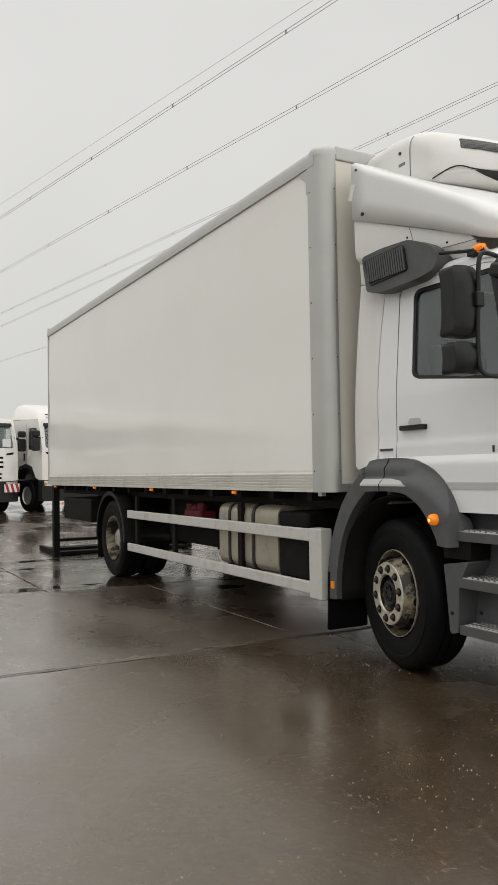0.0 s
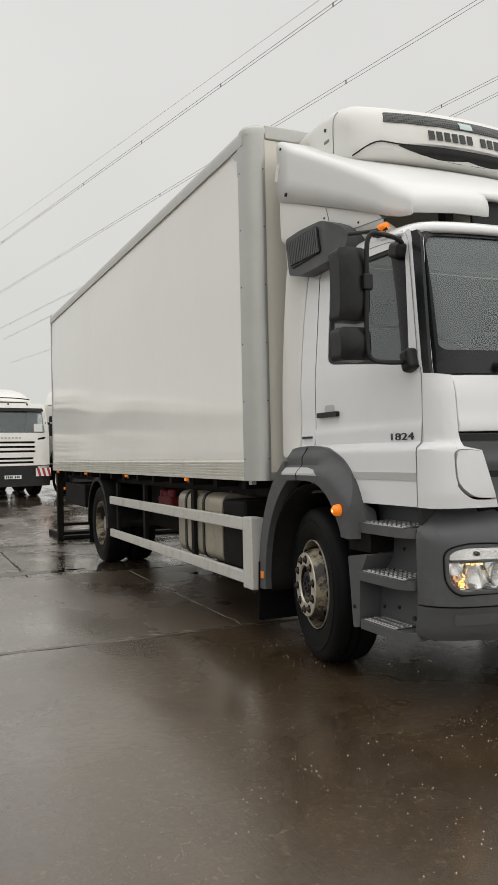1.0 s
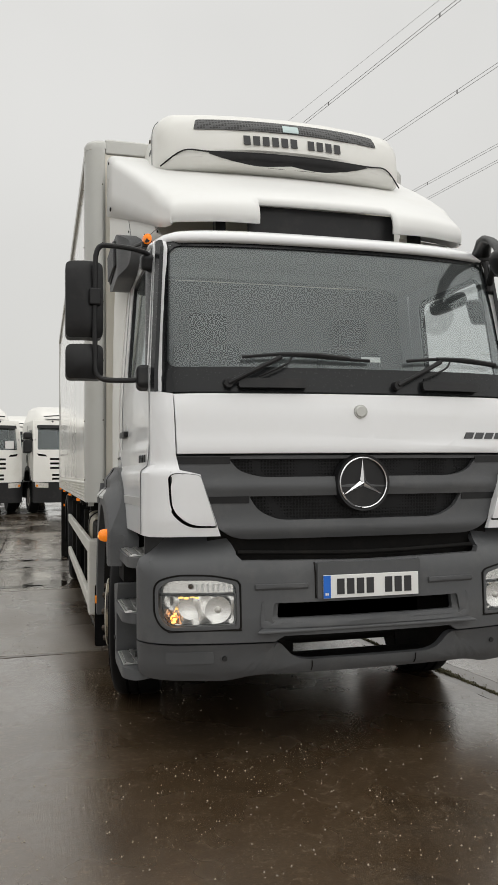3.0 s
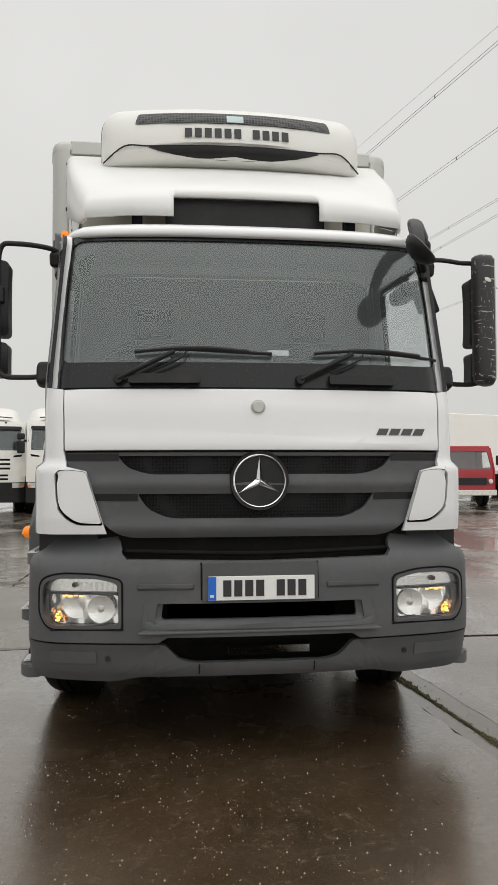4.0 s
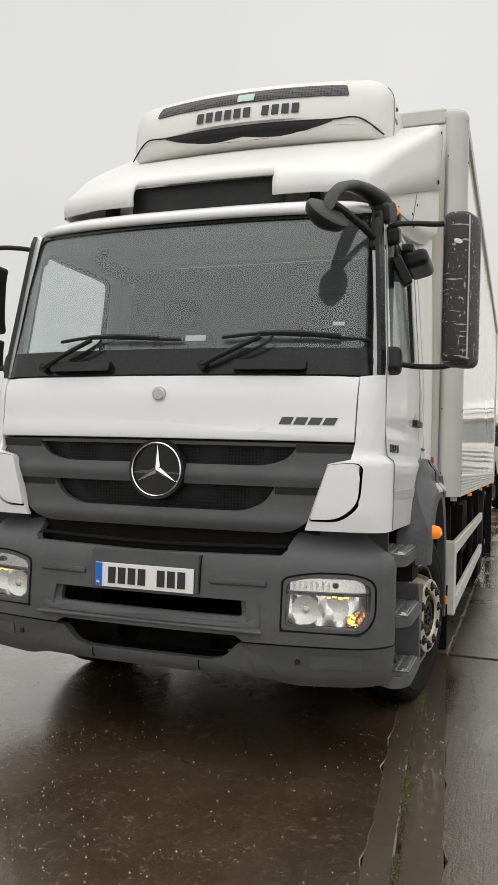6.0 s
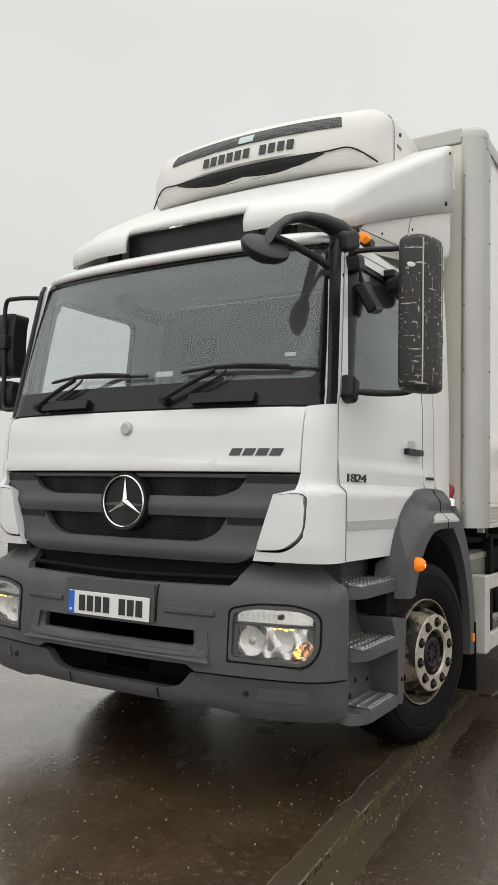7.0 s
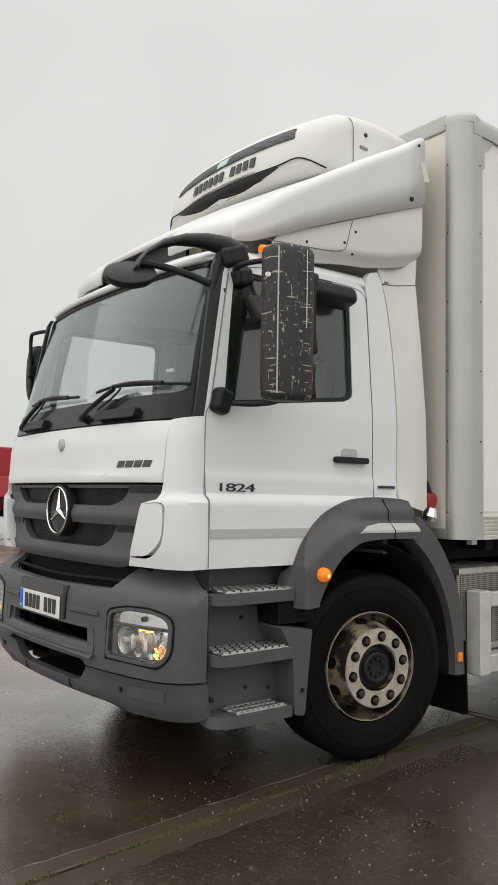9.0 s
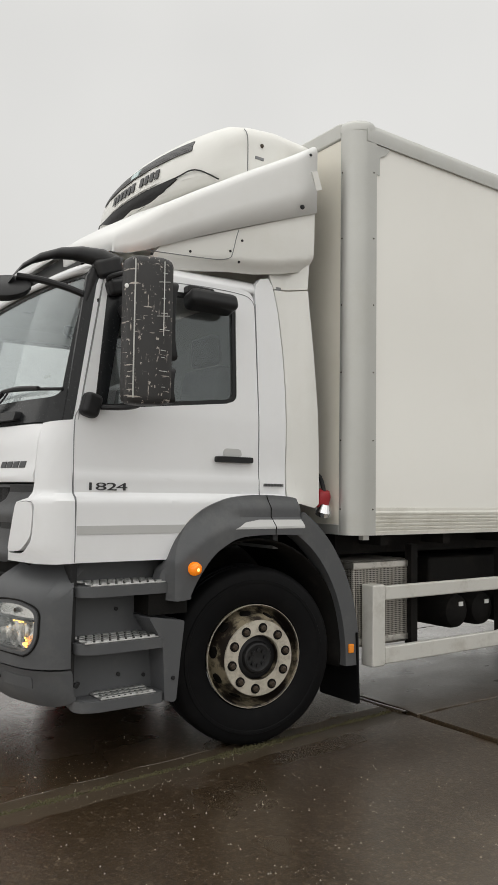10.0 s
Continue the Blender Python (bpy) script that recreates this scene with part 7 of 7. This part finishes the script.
def box_trailer(m, label):
    T = thing("box_trailer", label, "trailer", m)
    part("trailer_body", block(-1.3, 1.3, 0, 11, 1.1, 3.8), BOXW, T, "white trailer body", 0.04)
    part("trailer_rail", block(-1.31, 1.31, -0.01, 11.01, 1.05, 1.22), RAILA, T, "", 0.02)
    part("trailer_chassis", block(-0.9, 0.9, 0.5, 10.5, 0.5, 1.08), BLACK, T)
    for s in (-1, 1):
        for y in (7.2, 8.5, 9.8):
            part("wheel", lathe([(0.26, 0.05), (0.30, 0.14), (0.46, 0.14), (0.51, 0.05), (0.51, -0.1), (0.3, -0.14), (0.0, -0.1)], 20), RUBBER, T).matrix_basis = pose(s * 1.05, y, 0.51, 0, 0, 0 if s > 0 else 180)
        part("landing_leg", block(s * 0.8 - 0.06, s * 0.8 + 0.06, 2.4, 2.52, 0.0, 1.1), BLACK, T)


box_trailer(pose(9.0, 30.0, rise(30.0), 0, 0, -70), "white box trailer standing behind the tractor units")


# ---------------------------------------------------------------- power lines
def power_line(a, b, gap):
    """Twin conductors strung high past the yard, with small spacers."""
    T = thing("power_line", "dark twin power cable with small spacers overhead", "power line", None, "overhead power lines")
    a, b = Vector(a), Vector(b)
    run = (b - a).normalized()
    far, near = a - 60 * run, b + 110 * run

    for k in range(2 if gap else 1):
        off = Vector((0, 0, gap * k))
        part("cable", tube([far + off, a + off, b + off, near + off], 0.026 if gap else 0.016, 5), WIRE, T)
    for k in range(12 if gap else 0):
        p = far.lerp(near, 0.05 + 0.08 * k)
        part("spacer", slab(bmesh.new(), -0.05, 0.05, -0.07, 0.07, -0.03, gap + 0.03, Matrix.Translation(p)), WIRE, T)


for p, q, gap in (((20.9, 131.8, 45), (36.6, 55.6, 45), 0.36), ((27.7, 168.1, 45), (49.6, 48.6, 45), 0.42), ((36.0, 212.1, 45), (62.2, 59.9, 45), 0.34), ((39.5, 230.9, 45), (65.0, 62.7, 45), 0.34), ((52.9, 301.7, 45), (60.4, 262.3, 45), 0.34), ((19.5, 124.4, 45), (34.7, 56.0, 45), 0.0)):
    power_line(p, q, gap)


# ---------------------------------------------------------------- ground
bm = bmesh.new()
ys = [-60, 10.6, 60, 400]
ring = [[bm.verts.new((x, y, rise(min(y, 60)) - 0.03)) for x in (-400, -60, 60, 400)] for y in [-400] + ys]
for a, b in zip(ring, ring[1:]):
    for k in range(3):
        bm.faces.new((a[k], a[k + 1], b[k + 1], b[k]))
ground = part("ground", bm, CONCRETE, None, "", smooth=False)
tagged(ground, "wet brown concrete lorry yard", "ground", "", "structure")

FAR_X = [-20.1 + 3.55 * k for k in range(12)]
NEAR_X = [-20.1, -13.0, -5.9, 1.2, 8.3, 15.4, 19.0]
JOINTS = [(-20.0, 11.36, NEAR_X), (-8.64, 11.3, NEAR_X), (2.72, 3.64, [-20.1, -13.0, -5.9, -1.14, 1.2, 8.3, 15.4, 19.0])]
JOINTS += [(6.36 + 3.7 * k, 3.7, FAR_X) for k in range(7)]


def slab_mesh(w, l, seed, material, skew=(0.0, 0.0, 0.0, 0.0)):
    """A cast concrete slab with worn, ragged edges and chips; skew moves its four corners along x."""
    rng = random.Random(seed)
    bm = bmesh.new()
    top, rim = [], []
    for side in range(4):
        n = max(6, int((w, l, w, l)[side] / 0.10))
        for k in range(n):
            u = k / n
            x, y = ((u, 0), (1, u), (1 - u, 1), (0, 1 - u))[side]
            nx, ny = ((0, 1), (-1, 0), (0, -1), (1, 0))[side]
            j = 0.005 + 0.006 * rng.random() + 0.022 * rng.random() ** 5
            sx = (skew[0] * (1 - y) + skew[3] * y) * (1 - x) + (skew[1] * (1 - y) + skew[2] * y) * x
            top.append(bm.verts.new((x * w + sx + nx * j * 1.25, y * l + ny * j * 1.25, 0.0)))
            rim.append(bm.verts.new((x * w + sx + nx * j, y * l + ny * j, -0.003)))
    low = [bm.verts.new((v.co.x, v.co.y, -0.10)) for v in rim]
    bm.faces.new(top)
    m = len(top)
    for k in range(m):
        bm.faces.new((top[k], rim[k], rim[(k + 1) % m], top[(k + 1) % m]))
        bm.faces.new((rim[k], low[k], low[(k + 1) % m], rim[(k + 1) % m]))
    bmesh.ops.recalc_face_normals(bm, faces=bm.faces)
    me = bpy.data.meshes.new("paving_slab")
    bm.to_mesh(me)
    bm.free()
    me.materials.append(material)
    return me


def joint_x(y):
    """The mossy joint beside the lorry runs a little askew."""
    return 1.235 - 0.08 * y


made = {}
for j, (y, l, cuts) in enumerate(JOINTS):
    for i in range(len(cuts) - 1):
        key = (round(cuts[i + 1] - cuts[i], 2), l, (i + j) % 3, WORN if y > 6 else BRUSHED if cuts[i] > 1 else GRITTY if y > 2 else CONCRETE)
        if j == 1 and 1.2 in (cuts[i], cuts[i + 1]):
            lo, hi = joint_x(y) - 1.2, joint_x(y + l) - 1.2
            key += ((0, lo - 0.10, hi - 0.10, 0) if cuts[i + 1] == 1.2 else (lo + 0.15, 0, 0, hi + 0.15),)
        made.setdefault(key, slab_mesh(*key))
        ob = new("paving_slab", made[key])
        ob.matrix_basis = pose(cuts[i], y, rise(y), math.degrees(math.atan(0.021)) if y > 10 else 0.0, 0, 0)
        ob.parent = ground

# trowelled borders along the joint, a hair lower than the slabs
for lab, e in (("outer", ((0.010, -0.08), (0.010, 0.007), (0.018, 0.011), (0.166, 0.0137), (0.168, -0.08))), ("inner", ((-0.118, -0.08), (-0.116, 0.0137), (-0.016, 0.011), (-0.008, 0.007), (-0.008, -0.08)))):
    bm = bmesh.new()
    L0 = [[bm.verts.new((joint_x(y) + o, y, z)) for o, z in e] for y in np.linspace(-8.6, 2.65, 90)]
    for a, b in zip(L0, L0[1:]):
        for k in range(len(e) - 1):
            bm.faces.new((a[k], a[k + 1], b[k + 1], b[k]))
    strip = part("joint_border", bm, BAND, None, "", smooth=False)
    tagged(strip, "smooth grey trowelled border along the mossy joint", "joint", "", "structure")

# mortar strip in the cross joint, broken and uneven
rng = random.Random(11)
bm = bmesh.new()
rows = []
for x in np.arange(-9.0, 1.12, 0.05):
    w = 0.030 + 0.012 * noise.noise((x * 1.3, 0, 4)) + 0.006 * rng.random()
    h = 0.0125 + 0.006 * noise.noise((x * 2.1, 3, 0)) + 0.003 * rng.random()
    c = 2.692 + 0.012 * noise.noise((x * 0.8, 9, 0))
    rows.append([bm.verts.new((x, c + o * w, z)) for o, z in ((-1, -0.02), (-0.9, h), (-0.3, h + 0.005), (0.5, h + 0.003), (1, h - 0.004), (1.05, -0.02))])
for a, b in zip(rows, rows[1:]):
    for k in range(5):
        bm.faces.new((a[k], b[k], b[k + 1], a[k + 1]))
strip = part("joint_mortar", bm, BAND, None, "")
tagged(strip, "uneven brown mortar strip between concrete slabs", "joint", "", "structure")


def puddle(cx, cy, rx, ry, seed):
    """A thin sheet of standing water with a ragged edge."""
    bm = bmesh.new()
    rim = []
    for k in range(48):
        a = 2 * math.pi * k / 48
        r = 1 + 0.45 * noise.noise((2 * math.cos(a) + seed, 2 * math.sin(a), seed)) + 0.2 * noise.noise((6 * math.cos(a), 6 * math.sin(a) + seed, 3))
        rim.append(bm.verts.new((cx + rx * r * math.cos(a), cy + ry * r * math.sin(a), rise(cy) + 0.0015)))
    bm.faces.new(rim)
    ob = part("puddle", bm, WATER, None, "", smooth=False)
    tagged(ob, "thin rain puddle lying along a slab joint", "puddle", "puddles in the yard", "structure")


for k, q in enumerate(((-2.35, 6.75, 0.75, 0.14), (-1.55, 6.95, 0.26, 0.40), (-3.2, 7.9, 0.28, 0.95), (-2.1, 8.9, 0.5, 0.10), (-1.9, 9.95, 0.9, 0.13), (-3.6, 5.9, 0.5, 0.32), (-0.35, 5.6, 0.22, 0.16), (0.3, 6.2, 0.45, 0.12), (-4.6, 10.2, 1.0, 0.2), (-3.3, 12.6, 0.8, 0.35), (5.2, 6.4, 1.1, 0.14), (7.4, 9.9, 1.2, 0.16))):
    puddle(*q, 1.7 * k)

# soil and moss in the joint beside the wheels
rng = random.Random(5)
bm = bmesh.new()
for k in range(7000):
    y = rng.uniform(-4, 2.62)
    thick = noise.noise((0, y * 1.1, 0)) + 0.5 * noise.noise((5, y * 5.0, 0))
    if thick < rng.uniform(-0.35, 0.25):
        continue
    x = joint_x(y) + 0.004 + rng.gauss(0, 0.010 + 0.012 * max(0.0, thick))
    h = 0.012 + rng.uniform(0.0, 0.012) * (0.5 + max(0, thick))
    r = rng.uniform(0.003, 0.009)
    v = [bm.verts.new((x + r * math.cos(a), y + r * math.sin(a) * 1.3, -0.005)) for a in (0.3, 1.5, 2.8, 4.0, 5.3)]
    t = [bm.verts.new((x + 0.5 * r * math.cos(a), y + 0.6 * r * math.sin(a), h)) for a in (0.3, 1.5, 2.8, 4.0, 5.3)]
    for a in range(5):
        bm.faces.new((v[a], v[(a + 1) % 5], t[(a + 1) % 5], t[a]))
    bm.faces.new(t)
moss = part("moss", bm, MOSS, None, "")
tagged(moss, "wet green moss and soil in the slab joint", "moss", "", "stuff")
bm = bmesh.new()
for k in range(60000):
    x, y = rng.uniform(-4.6, 5.0), rng.uniform(-3.6, 3.5)
    if noise.noise((x * 0.7, y * 0.7, 2)) + 0.5 * noise.noise((x * 3, y * 3, 7)) + 0.03 * (x - 0.5) - 0.1 * (y + 1) < rng.uniform(-0.55, 0.85):
        continue
    r = 0.0013 + 0.0050 * rng.random() ** 4
    e, w = rng.uniform(0.5, 1.0), rng.uniform(0, 3.1)
    c = [bm.verts.new((x + r * math.cos(a + w), y + e * r * math.sin(a + w), 0.0135)) for a in (0, 1.2, 2.6, 3.9, 5.1)]
    t = bm.verts.new((x, y, 0.0155 + r * 0.9))
    for a in range(5):
        bm.faces.new((c[a], c[(a + 1) % 5], t))
for k in range(9000):
    x, y = rng.uniform(-3.6, -1.0), rng.uniform(2.8, 6.3)
    if noise.noise((x * 1.1, y * 0.7, 5)) + 0.5 * noise.noise((x * 4, y * 2, 1)) < rng.uniform(-0.35, 0.7):
        continue
    r = 0.0016 + 0.0040 * rng.random() ** 3
    c = [bm.verts.new((x + r * math.cos(a), y + r * math.sin(a), 0.0135)) for a in (0, 1.2, 2.6, 3.9, 5.1)]
    t = bm.verts.new((x, y, 0.0155 + r * 0.9))
    for a in range(5):
        bm.faces.new((c[a], c[(a + 1) % 5], t))
grit = part("grit", bm, shader("pale_grit", (0.27, 0.24, 0.19), 0.5, vary=0.5, scale=30), None, "", smooth=False)
tagged(grit, "scattered pale grit on the wet concrete", "grit", "", "stuff")
